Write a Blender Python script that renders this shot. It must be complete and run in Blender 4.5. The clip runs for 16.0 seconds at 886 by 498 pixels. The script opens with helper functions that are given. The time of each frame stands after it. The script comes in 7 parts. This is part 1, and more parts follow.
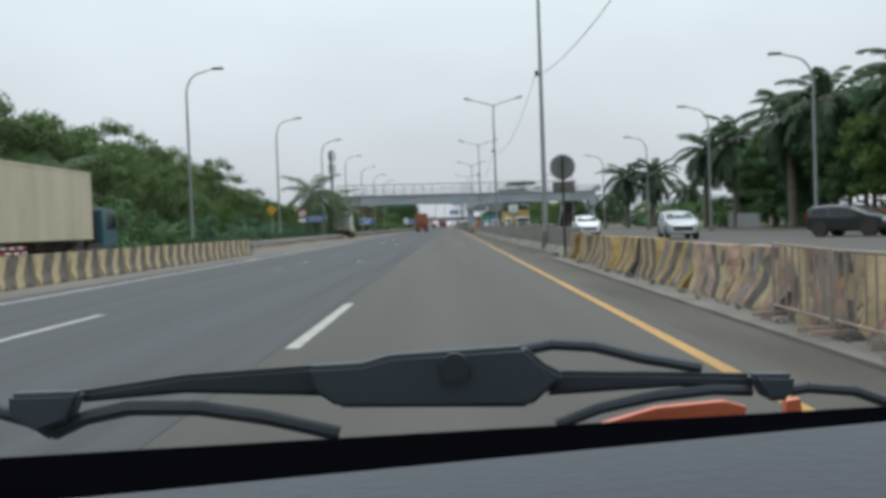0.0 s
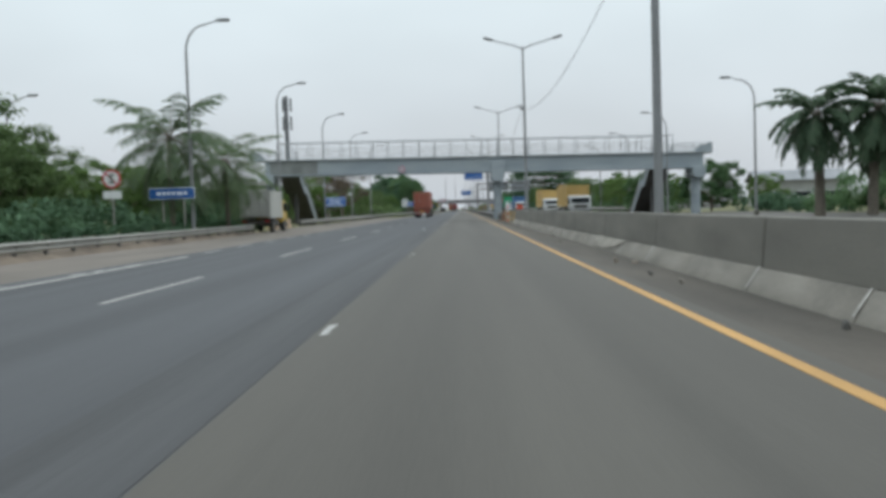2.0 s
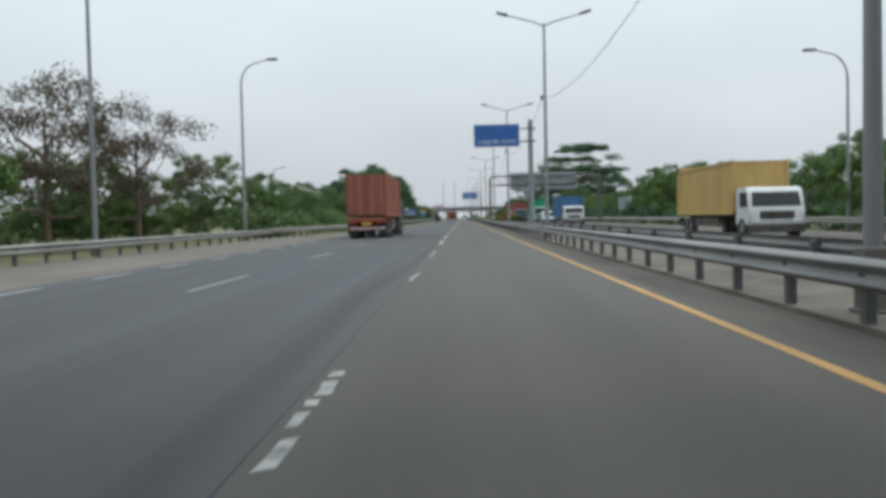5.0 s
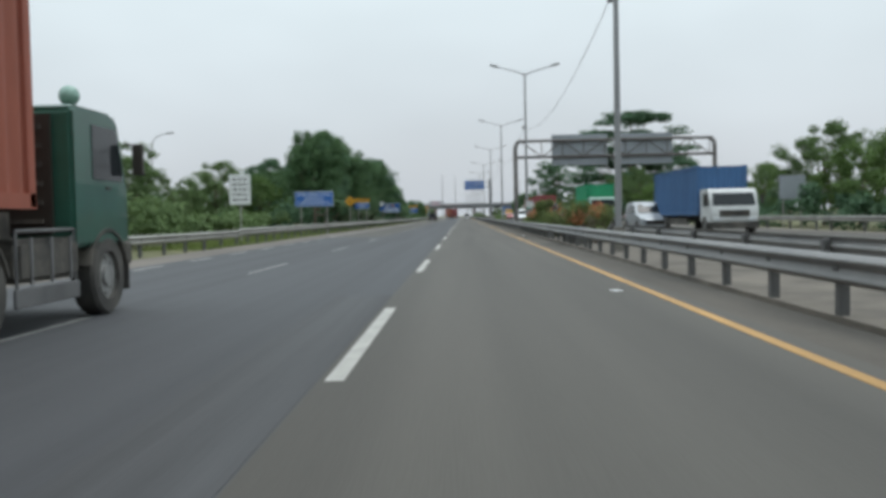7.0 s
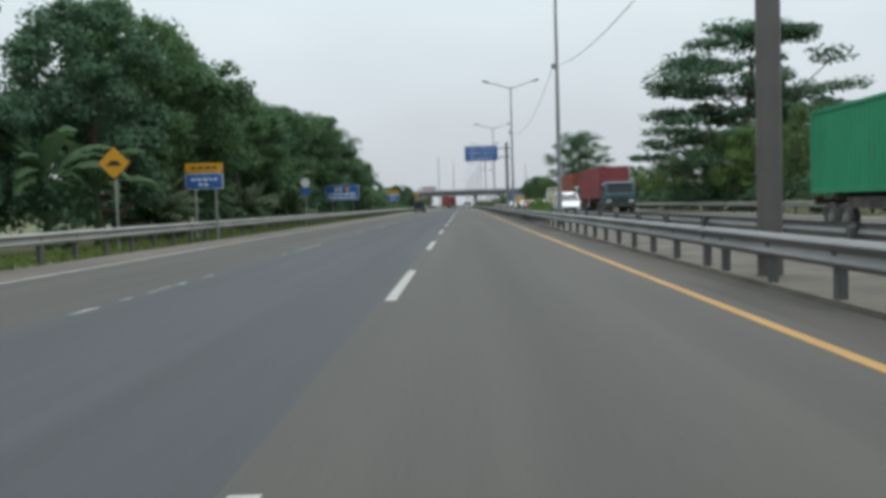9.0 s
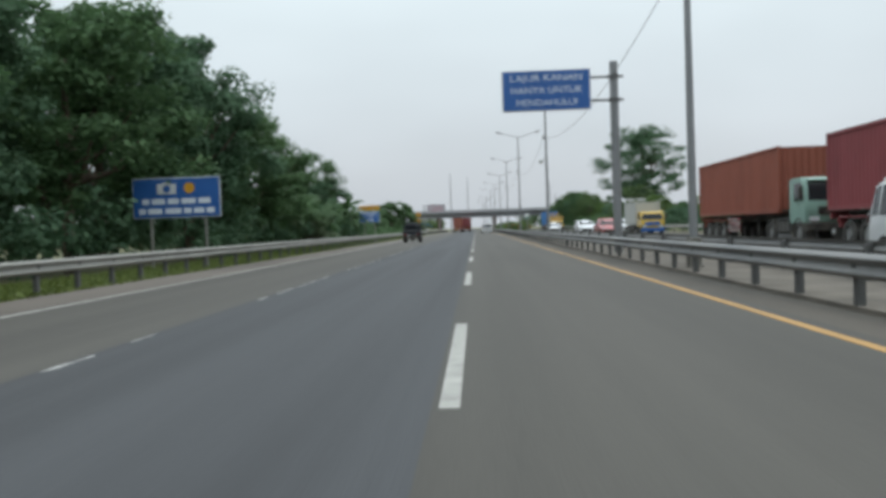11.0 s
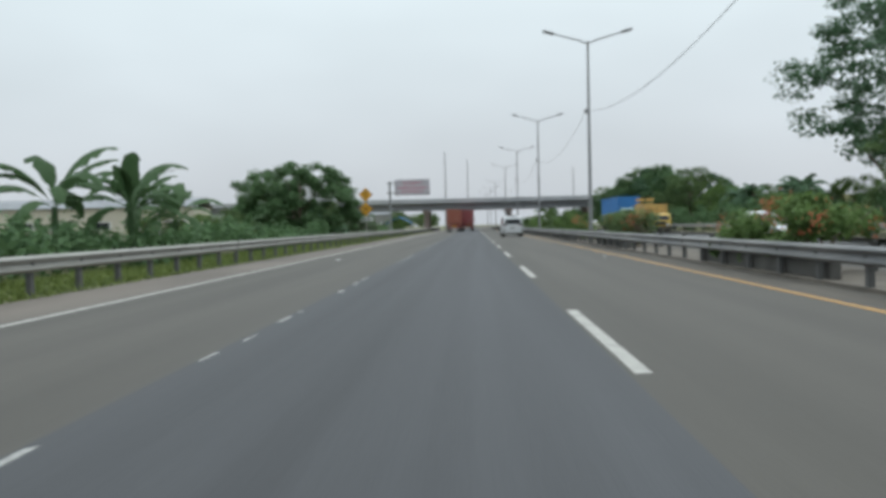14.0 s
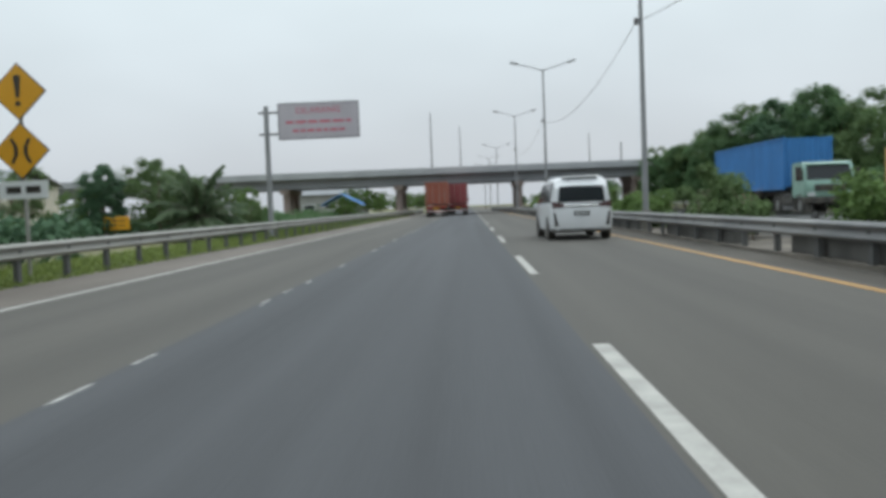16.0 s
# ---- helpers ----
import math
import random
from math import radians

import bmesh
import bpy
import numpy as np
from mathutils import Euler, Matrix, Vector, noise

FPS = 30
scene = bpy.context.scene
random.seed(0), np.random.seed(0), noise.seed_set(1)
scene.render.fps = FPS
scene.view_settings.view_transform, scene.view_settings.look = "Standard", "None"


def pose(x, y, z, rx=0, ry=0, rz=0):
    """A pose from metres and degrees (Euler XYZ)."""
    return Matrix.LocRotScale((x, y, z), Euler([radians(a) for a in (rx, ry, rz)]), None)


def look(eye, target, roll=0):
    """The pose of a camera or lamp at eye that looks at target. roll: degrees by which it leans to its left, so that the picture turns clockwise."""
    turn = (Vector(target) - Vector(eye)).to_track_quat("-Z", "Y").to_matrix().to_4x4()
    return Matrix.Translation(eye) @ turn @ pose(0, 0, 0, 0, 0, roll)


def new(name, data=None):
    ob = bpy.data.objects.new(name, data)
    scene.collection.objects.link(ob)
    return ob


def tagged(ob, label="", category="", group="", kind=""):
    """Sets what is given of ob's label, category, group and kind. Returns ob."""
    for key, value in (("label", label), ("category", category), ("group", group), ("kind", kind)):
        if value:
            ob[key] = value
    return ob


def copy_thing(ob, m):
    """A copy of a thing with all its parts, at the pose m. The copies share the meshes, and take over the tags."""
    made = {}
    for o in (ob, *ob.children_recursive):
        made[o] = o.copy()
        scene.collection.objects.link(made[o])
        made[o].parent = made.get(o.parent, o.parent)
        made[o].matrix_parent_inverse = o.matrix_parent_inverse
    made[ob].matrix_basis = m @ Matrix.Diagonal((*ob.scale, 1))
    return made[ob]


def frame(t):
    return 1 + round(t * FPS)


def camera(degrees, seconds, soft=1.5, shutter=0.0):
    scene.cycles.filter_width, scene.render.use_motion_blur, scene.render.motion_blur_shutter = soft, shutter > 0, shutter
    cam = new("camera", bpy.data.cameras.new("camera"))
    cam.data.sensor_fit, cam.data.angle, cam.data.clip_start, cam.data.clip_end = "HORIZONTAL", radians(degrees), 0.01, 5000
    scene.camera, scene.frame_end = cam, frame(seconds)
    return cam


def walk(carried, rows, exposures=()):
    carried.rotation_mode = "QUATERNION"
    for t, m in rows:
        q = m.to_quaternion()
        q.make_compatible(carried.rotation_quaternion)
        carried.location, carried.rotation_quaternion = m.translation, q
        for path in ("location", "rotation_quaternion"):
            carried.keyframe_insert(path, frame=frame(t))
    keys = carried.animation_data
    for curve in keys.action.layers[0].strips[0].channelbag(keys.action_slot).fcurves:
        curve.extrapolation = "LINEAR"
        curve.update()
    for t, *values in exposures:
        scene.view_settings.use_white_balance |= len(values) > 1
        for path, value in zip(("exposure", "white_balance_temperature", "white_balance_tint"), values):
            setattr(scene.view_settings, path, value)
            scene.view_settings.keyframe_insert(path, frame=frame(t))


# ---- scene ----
cam = camera(53.35, 16.0, soft=4.0)
PATH = [
    (0, (1.619, -0.000, 1.166), (1.520, 9.996, 0.900), -2.08),
    (0.5, (1.592, 13.427, 1.166), (1.557, 23.423, 0.867), -1.96),
    (1, (1.541, 26.616, 1.166), (1.369, 36.611, 0.897), -1.85),
    (1.5, (1.377, 40.326, 1.166), (1.145, 50.315, 0.770), -1.70),
    (2, (1.345, 54.174, 1.166), (1.118, 64.162, 0.715), -1.83),
    (2.5, (1.175, 67.830, 1.166), (1.000, 77.818, 0.695), -1.39),
    (3, (1.103, 81.098, 1.166), (0.891, 91.090, 0.841), -1.46),
    (3.5, (0.951, 94.354, 1.166), (0.686, 104.347, 0.901), -1.49),
    (4, (1.007, 107.976, 1.166), (0.831, 117.970, 0.863), -1.30),
    (4.2, (0.968, 113.456, 1.166), (0.772, 123.448, 0.811), -1.47),
    (6.3, (0.961, 172.009, 1.166), (0.708, 181.999, 0.815), -0.78),
    (6.5, (0.990, 177.712, 1.166), (0.751, 187.701, 0.769), -1.26),
    (7, (0.944, 191.849, 1.166), (0.714, 201.839, 0.792), -1.19),
    (7.5, (0.960, 205.670, 1.166), (0.684, 215.658, 0.755), -1.75),
    (8, (1.029, 219.973, 1.166), (0.790, 229.963, 0.786), -2.01),
    (8.5, (0.981, 234.431, 1.166), (0.763, 244.418, 0.713), -1.86),
    (9, (0.921, 248.761, 1.166), (0.691, 258.746, 0.665), -1.71),
    (9.2, (0.843, 254.430, 1.166), (0.583, 264.416, 0.708), -1.83),
    (11.5, (-0.000, 317.126, 1.166), (-0.410, 327.115, 0.936), -1.82),
    (12, (-0.303, 331.765, 1.166), (-0.728, 341.751, 0.856), -1.63),
    (12.5, (-0.751, 346.401, 1.166), (-1.141, 356.390, 0.897), -1.48),
    (13, (-1.027, 360.354, 1.166), (-1.510, 370.340, 0.970), -0.86),
    (13.5, (-1.155, 374.260, 1.166), (-1.633, 384.246, 0.943), -1.02),
    (14, (-1.278, 388.152, 1.166), (-1.628, 398.142, 0.897), -1.27),
    (14.5, (-1.263, 402.136, 1.166), (-1.625, 412.125, 0.870), -1.55),
    (15, (-1.239, 415.831, 1.166), (-1.597, 425.818, 0.809), -1.60),
    (15.3, (-1.197, 423.927, 1.166), (-1.528, 433.905, 0.600), -2.16),
    (15.5, (-1.148, 429.233, 1.166), (-1.465, 439.215, 0.648), -1.75),
    (16, (-1.023, 441.977, 1.166), (-1.338, 451.960, 0.680), -2.23),
]
walk(cam, [(t, look(eye, target, roll)) for t, eye, target, roll in PATH])

# ---- sky and light: an overcast, hazy day ----
world = bpy.data.worlds.new("world")
scene.world = world
world.use_nodes = True
wn, wl = world.node_tree.nodes, world.node_tree.links
sky = wn.new("ShaderNodeTexSky")
sky.sky_type, sky.sun_disc = "NISHITA", False
sky.sun_elevation, sky.sun_rotation = radians(62), radians(20)
sky.dust_density, sky.air_density = 3.0, 1.0
wtc = wn.new("ShaderNodeTexCoord")
wsep = wn.new("ShaderNodeSeparateXYZ")
wl.new(wtc.outputs["Generated"], wsep.inputs[0])
wramp = wn.new("ShaderNodeValToRGB")
wramp.color_ramp.elements[0].position, wramp.color_ramp.elements[0].color = 0.0, (0.555, 0.60, 0.65, 1)
wramp.color_ramp.elements[1].position, wramp.color_ramp.elements[1].color = 1.0, (1.64, 1.83, 1.95, 1)
e = wramp.color_ramp.elements.new(0.06)
e.color = (0.595, 0.645, 0.69, 1)
e = wramp.color_ramp.elements.new(0.27)
e.color = (0.735, 0.84, 0.88, 1)
wl.new(wsep.outputs["Z"], wramp.inputs[0])
wmap = wn.new("ShaderNodeMapping")
wmap.inputs["Scale"].default_value = (1.0, 1.0, 2.4)
wl.new(wtc.outputs["Generated"], wmap.inputs[0])
wnoise = wn.new("ShaderNodeTexNoise")
wnoise.inputs["Scale"].default_value, wnoise.inputs["Detail"].default_value = 2.2, 3.0
wl.new(wmap.outputs[0], wnoise.inputs[0])
wcl = wn.new("ShaderNodeMapRange")
wcl.inputs["From Min"].default_value, wcl.inputs["From Max"].default_value = 0.3, 0.7
wcl.inputs["To Min"].default_value, wcl.inputs["To Max"].default_value = 0.93, 1.08
wl.new(wnoise.outputs["Fac"], wcl.inputs[0])
wmul = wn.new("ShaderNodeVectorMath")
wmul.operation = "SCALE"
wl.new(wramp.outputs[0], wmul.inputs[0])
wl.new(wcl.outputs[0], wmul.inputs["Scale"])
bg_sky, bg_cloud, badd = wn.new("ShaderNodeBackground"), wn.new("ShaderNodeBackground"), wn.new("ShaderNodeAddShader")
bg_sky.inputs["Strength"].default_value = 0.006
bg_cloud.inputs["Strength"].default_value = 1.0
wl.new(sky.outputs[0], bg_sky.inputs[0])
wl.new(wmul.outputs[0], bg_cloud.inputs[0])
wl.new(bg_sky.outputs[0], badd.inputs[0])
wl.new(bg_cloud.outputs[0], badd.inputs[1])
wl.new(badd.outputs[0], wn["World Output"].inputs[0])

sun = new("sun", bpy.data.lights.new("sun", "SUN"))
sun.data.energy, sun.data.angle, sun.data.color = 0.7, radians(25), (1.0, 0.98, 0.94)
sun.matrix_world = look((20, 200, 60), (0, 190, 0))


# ---- materials ----
def mat(name, color, rough=0.7, metal=0.0, var=0.18, fine=40.0, coarse=2.0, bump=0.0, tint=None, space="Object", stretch=(1, 1, 1), leaf=False, spec=0.5, coat=0.0):
    m = bpy.data.materials.new(name)
    m.use_nodes = True
    n, l = m.node_tree.nodes, m.node_tree.links
    b = n["Principled BSDF"]
    b.inputs["Roughness"].default_value, b.inputs["Metallic"].default_value = rough, metal
    b.inputs["Specular IOR Level"].default_value = spec
    b.inputs["Coat Weight"].default_value = coat
    tc = n.new("ShaderNodeTexCoord")
    mp = n.new("ShaderNodeMapping")
    mp.inputs["Scale"].default_value = stretch
    if space == "World":
        geo = n.new("ShaderNodeNewGeometry")
        l.new(geo.outputs["Position"], mp.inputs[0])
    else:
        l.new(tc.outputs[space], mp.inputs[0])
    n1, n2 = n.new("ShaderNodeTexNoise"), n.new("ShaderNodeTexNoise")
    n1.inputs["Scale"].default_value, n1.inputs["Detail"].default_value = fine, 3
    n2.inputs["Scale"].default_value, n2.inputs["Detail"].default_value = coarse, 4
    l.new(mp.outputs[0], n1.inputs[0])
    l.new(mp.outputs[0], n2.inputs[0])
    mx = n.new("ShaderNodeMix")
    mx.data_type, mx.blend_type = "RGBA", "MIX"
    lo = [c * (1 - var) for c in color]
    hi = [min(1, c * (1 + var)) for c in (tint or color)]
    mx.inputs["A"].default_value, mx.inputs["B"].default_value = (*lo, 1), (*hi, 1)
    add = n.new("ShaderNodeMath")
    add.operation = "MULTIPLY_ADD"
    add.inputs[1].default_value = 0.45
    l.new(n1.outputs["Fac"], add.inputs[0])
    sc = n.new("ShaderNodeMapRange")
    sc.inputs["From Min"].default_value, sc.inputs["From Max"].default_value = 0.3, 0.7
    sc.inputs["To Min"].default_value, sc.inputs["To Max"].default_value = -0.1, 0.65
    l.new(n2.outputs["Fac"], sc.inputs[0])
    l.new(sc.outputs[0], add.inputs[2])
    fac = add.outputs[0]
    if leaf:
        geo2, oi = n.new("ShaderNodeNewGeometry"), n.new("ShaderNodeObjectInfo")
        s1 = n.new("ShaderNodeMath")
        s1.operation = "MULTIPLY_ADD"
        s1.inputs[1].default_value = 0.55
        l.new(geo2.outputs["Random Per Island"], s1.inputs[0])
        s2 = n.new("ShaderNodeMath")
        s2.operation = "MULTIPLY_ADD"
        s2.inputs[1].default_value = 0.35
        l.new(oi.outputs["Random"], s2.inputs[0])
        s3 = n.new("ShaderNodeMath")
        s3.operation = "MULTIPLY"
        s3.inputs[1].default_value = 0.25
        l.new(fac, s3.inputs[0])
        l.new(s3.outputs[0], s2.inputs[2])
        l.new(s2.outputs[0], s1.inputs[2])
        fac = s1.outputs[0]
    l.new(fac, mx.inputs["Factor"])
    if leaf:
        # light passes through thin leaves
        tl, ms = n.new("ShaderNodeBsdfTranslucent"), n.new("ShaderNodeMixShader")
        ms.inputs[0].default_value = 0.35
        l.new(mx.outputs["Result"], tl.inputs["Color"])
        l.new(b.outputs[0], ms.inputs[1])
        l.new(tl.outputs[0], ms.inputs[2])
        l.new(ms.outputs[0], n["Material Output"].inputs[0])
    l.new(mx.outputs["Result"], b.inputs["Base Color"])
    if bump:
        bp = n.new("ShaderNodeBump")
        bp.inputs["Strength"].default_value, bp.inputs["Distance"].default_value = bump, 0.01
        l.new(n1.outputs["Fac"], bp.inputs["Height"])
        l.new(bp.outputs[0], b.inputs["Normal"])
    return m


def glass_mat(name, color, rough=0.08):
    m = mat(name, color, rough, 0.0, 0.1, 3, 1, spec=0.3)
    return m


ASPHALT_DARK = mat("asphalt_dark", (0.050, 0.052, 0.056), 0.85, var=0.30, fine=45, coarse=0.8, bump=0.35, space="World", stretch=(1.8, 0.03, 1))
ASPHALT_SEAM = mat("asphalt_seam", (0.037, 0.038, 0.040), 0.85, var=0.34, fine=45, coarse=1.2, bump=0.35, space="World", stretch=(2.2, 0.04, 1), tint=(0.05, 0.051, 0.053))
ASPHALT_TAN = mat("asphalt_tan", (0.068, 0.063, 0.054), 0.85, var=0.24, fine=45, coarse=0.7, bump=0.35, space="World", stretch=(1.5, 0.04, 1))
SHOULDER = mat("shoulder_dust", (0.130, 0.112, 0.094), 0.9, var=0.3, fine=30, coarse=0.5, bump=0.4, space="World", stretch=(1, 0.3, 1))
MEDIAN_DIRT = mat("median_dirt", (0.060, 0.054, 0.045), 0.95, var=0.34, fine=24, coarse=0.9, bump=0.5, space="World", stretch=(1, 0.2, 1), tint=(0.078, 0.068, 0.056))
TOE_PALE = mat("pale_dusty_toe", (0.19, 0.175, 0.15), 0.9, var=0.25, fine=18, coarse=1.4, bump=0.3, space="World", stretch=(1, 0.5, 1), tint=(0.235, 0.215, 0.185))
SAND = mat("sand_dirt", (0.22, 0.19, 0.155), 0.95, var=0.35, fine=22, coarse=0.6, bump=0.5, space="World", stretch=(1, 0.4, 1))
GRASS_GROUND = mat("grass_ground", (0.075, 0.10, 0.035), 0.95, var=0.4, fine=18, coarse=0.5, bump=0.6, tint=(0.14, 0.13, 0.06), space="World")
GRASS = mat("grass_blades", (0.05, 0.10, 0.025), 0.8, var=0.4, leaf=True, tint=(0.15, 0.19, 0.05))
WHITE_LINE = mat("white_road_paint", (0.335, 0.328, 0.300), 0.7, var=0.32, fine=35, coarse=3, space="World")
WORN_LINE = mat("worn_road_paint", (0.24, 0.24, 0.23), 0.8, var=0.4, fine=30, coarse=3, space="World")
SCRAP_LINE = mat("scraped_road_paint", (0.20, 0.20, 0.19), 0.8, var=0.5, fine=30, coarse=4, space="World", tint=(0.30, 0.30, 0.285))
ORANGE_LINE = mat("orange_road_paint", (0.40, 0.225, 0.065), 0.7, var=0.22, fine=30, coarse=1.2, space="World", stretch=(1, 0.3, 1))
CONCRETE = mat("concrete", (0.155, 0.147, 0.127), 0.9, var=0.22, fine=20, coarse=0.9, bump=0.3, space="World", stretch=(1, 0.6, 2))
CONCRETE_PALE = mat("concrete_pale", (0.15, 0.138, 0.118), 0.9, var=0.28, fine=20, coarse=1.1, bump=0.3, space="World")
CONCRETE_DARK = mat("concrete_dark", (0.095, 0.092, 0.085), 0.9, var=0.35, fine=20, coarse=1.5, bump=0.3, space="World")
PAINT_BLACK = mat("worn_black_paint", (0.036, 0.034, 0.031), 0.8, var=0.5, fine=16, coarse=4, tint=(0.115, 0.098, 0.08))
PAINT_YELLOW = mat("worn_yellow_paint", (0.36, 0.215, 0.045), 0.8, var=0.5, fine=14, coarse=5, tint=(0.33, 0.235, 0.10))
PAINT_DIRT = mat("bare_grimy_concrete", (0.15, 0.135, 0.12), 0.9, var=0.45, fine=14, coarse=4, tint=(0.21, 0.18, 0.155))
PAINT_CREAM = mat("worn_cream_paint", (0.36, 0.29, 0.17), 0.85, var=0.35, fine=16, coarse=4)
PAINT_RUST = mat("worn_rust_paint", (0.20, 0.09, 0.05), 0.85, var=0.5, fine=16, coarse=5, tint=(0.34, 0.24, 0.18))
CHALK = mat("chalky_mortar", (0.36, 0.345, 0.315), 0.95, var=0.35, fine=22, coarse=5, space="World")
GALV = mat("galvanised_steel", (0.275, 0.27, 0.245), 0.5, 0.35, var=0.2, fine=14, coarse=1.2, space="World", stretch=(1, 0.5, 1))
GALV_GRIMY = mat("grimy_galvanised_steel", (0.175, 0.18, 0.186), 0.5, 0.3, var=0.3, fine=12, coarse=1.0, space="World", stretch=(1, 0.4, 1), tint=(0.20, 0.195, 0.185))
BANK_SOIL = mat("bank_soil", (0.105, 0.078, 0.060), 0.95, var=0.4, fine=16, coarse=0.9, bump=0.6, space="World", tint=(0.15, 0.12, 0.09))
MEDIAN_SOIL = mat("median_soil", (0.095, 0.084, 0.069), 0.95, var=0.35, fine=20, coarse=0.8, bump=0.5, space="World", tint=(0.135, 0.118, 0.096))
GALV_DARK = mat("dull_steel", (0.14, 0.14, 0.14), 0.6, 0.3, var=0.25, fine=14, coarse=2)
RAIL_POST = mat("rail_post_steel", (0.10, 0.10, 0.098), 0.7, 0.2, var=0.35, fine=14, coarse=3)
POLE = mat("lamp_pole_grey", (0.235, 0.24, 0.245), 0.55, 0.2, var=0.16, fine=8, coarse=0.8, stretch=(1, 1, 0.4))
BROWN_STEEL = mat("brown_grey_steel", (0.115, 0.105, 0.098), 0.6, 0.15, var=0.2, fine=10, coarse=1)
BRIDGE = mat("bridge_pale_blue_grey", (0.27, 0.315, 0.345), 0.65, var=0.14, fine=7, coarse=0.6, space="World", stretch=(0.6, 1, 2.2), tint=(0.29, 0.32, 0.335))
BRIDGE_PALE = mat("bridge_deck_edge", (0.33, 0.36, 0.375), 0.7, var=0.2, fine=8, coarse=0.8, space="World")
BRIDGE_OLD = mat("bridge_weathered_plate", (0.20, 0.21, 0.205), 0.75, var=0.3, fine=6, coarse=0.9, space="World")
BRIDGE_RAIL = mat("bridge_railing", (0.29, 0.305, 0.315), 0.6, 0.1, var=0.18, fine=10, coarse=1, space="World")
STAIR = mat("stair_concrete_grey", (0.11, 0.108, 0.108), 0.85, var=0.25, fine=10, coarse=1.0, space="World")
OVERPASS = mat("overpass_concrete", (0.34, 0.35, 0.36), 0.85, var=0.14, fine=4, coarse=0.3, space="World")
# overpass concrete again, darkened: the shade under the deck is in its colour
OVERPASS_SHADE = mat("overpass_girder_shaded", (0.20, 0.205, 0.215), 0.85, var=0.15, fine=4, coarse=0.3, space="World")
PIER_BROWN = mat("pier_brown", (0.27, 0.215, 0.195), 0.85, var=0.2, fine=4, coarse=0.6, space="World")
SIGN_BLUE = mat("sign_blue", (0.02, 0.105, 0.34), 0.45, var=0.1, fine=3, coarse=0.9)
SIGN_YELLOW = mat("sign_amber", (0.62, 0.30, 0.015), 0.45, var=0.1, fine=3, coarse=1)
SIGN_WHITE = mat("sign_white", (0.62, 0.63, 0.62), 0.5, var=0.08, fine=4, coarse=1)
SIGN_PALE = mat("sign_pale_pink", (0.42, 0.39, 0.42), 0.5, var=0.08, fine=4, coarse=1)
SIGN_RED = mat("sign_red", (0.42, 0.035, 0.04), 0.5, var=0.15, fine=4, coarse=1)
SIGN_BLACK = mat("sign_black", (0.03, 0.025, 0.02), 0.5, var=0.15, fine=4, coarse=1)
SIGN_GREEN = mat("sign_green", (0.02, 0.20, 0.12), 0.5, var=0.12, fine=4, coarse=1)
SIGN_BACK = mat("sign_back_aluminium", (0.30, 0.325, 0.345), 0.5, 0.25, var=0.12, fine=5, coarse=0.8)
LETTER = mat("sign_letter_white", (0.66, 0.70, 0.76), 0.5, var=0.05, fine=4, coarse=1)
LETTER_RED = mat("sign_letter_red", (0.48, 0.12, 0.16), 0.5, var=0.1, fine=4, coarse=1)
BARK = mat("bark", (0.13, 0.10, 0.075), 0.95, var=0.4, fine=14, coarse=3, bump=0.6, stretch=(1, 1, 0.3))
PALM_BARK = mat("palm_bark", (0.15, 0.13, 0.105), 0.95, var=0.35, fine=10, coarse=3, bump=0.6, stretch=(1, 1, 3))


def leaf_mat(name, dark, light):
    return mat(name, dark, 0.75, var=0.0, fine=3, coarse=0.6, tint=light, leaf=True, spec=0.25)


LEAF = leaf_mat("leaf_green", (0.054, 0.111, 0.050), (0.131, 0.221, 0.097))
LEAF_DARK = leaf_mat("leaf_dark", (0.049, 0.102, 0.059), (0.110, 0.193, 0.106))
LEAF_FRESH = leaf_mat("leaf_fresh", (0.058, 0.108, 0.032), (0.15, 0.235, 0.07))
LEAF_OLIVE = leaf_mat("leaf_olive", (0.064, 0.112, 0.044), (0.15, 0.22, 0.088))
LEAF_BROWN = leaf_mat("leaf_brown", (0.07, 0.058, 0.042), (0.15, 0.12, 0.085))
LEAF_PALM = leaf_mat("leaf_palm", (0.034, 0.066, 0.040), (0.088, 0.132, 0.076))
LEAF_SHRUB = leaf_mat("leaf_shrub", (0.080, 0.115, 0.036), (0.185, 0.225, 0.080))
LEAF_COCO = leaf_mat("leaf_coconut", (0.060, 0.098, 0.055), (0.145, 0.195, 0.105))
LEAF_BANANA = leaf_mat("leaf_banana", (0.034, 0.072, 0.030), (0.088, 0.150, 0.068))
FLOWER = leaf_mat("flower_orange", (0.32, 0.09, 0.045), (0.45, 0.19, 0.09))


# ---- geometry helpers ----
def box(bm, cx, cy, cz, sx, sy, sz, rot=None):
    """A box by its centre and full sizes."""
    m = Matrix.Translation((cx, cy, cz)) @ (rot or Matrix()) @ Matrix.Diagonal((sx, sy, sz, 1))
    return bmesh.ops.create_cube(bm, size=1.0, matrix=m)["verts"]


def rod(bm, a, b, r1, r2=None, seg=10):
    """A tapered round bar from a to b."""
    a, b = Vector(a), Vector(b)
    d = b - a
    m = Matrix.Translation((a + b) / 2) @ d.to_track_quat("Z", "Y").to_matrix().to_4x4()
    bmesh.ops.create_cone(bm, cap_ends=True, segments=seg, radius1=r1, radius2=r1 if r2 is None else r2, depth=d.length, matrix=m)


def tube(bm, pts, radii, seg=8):
    for i in range(len(pts) - 1):
        rod(bm, pts[i], pts[i + 1], radii[i], radii[i + 1], seg)


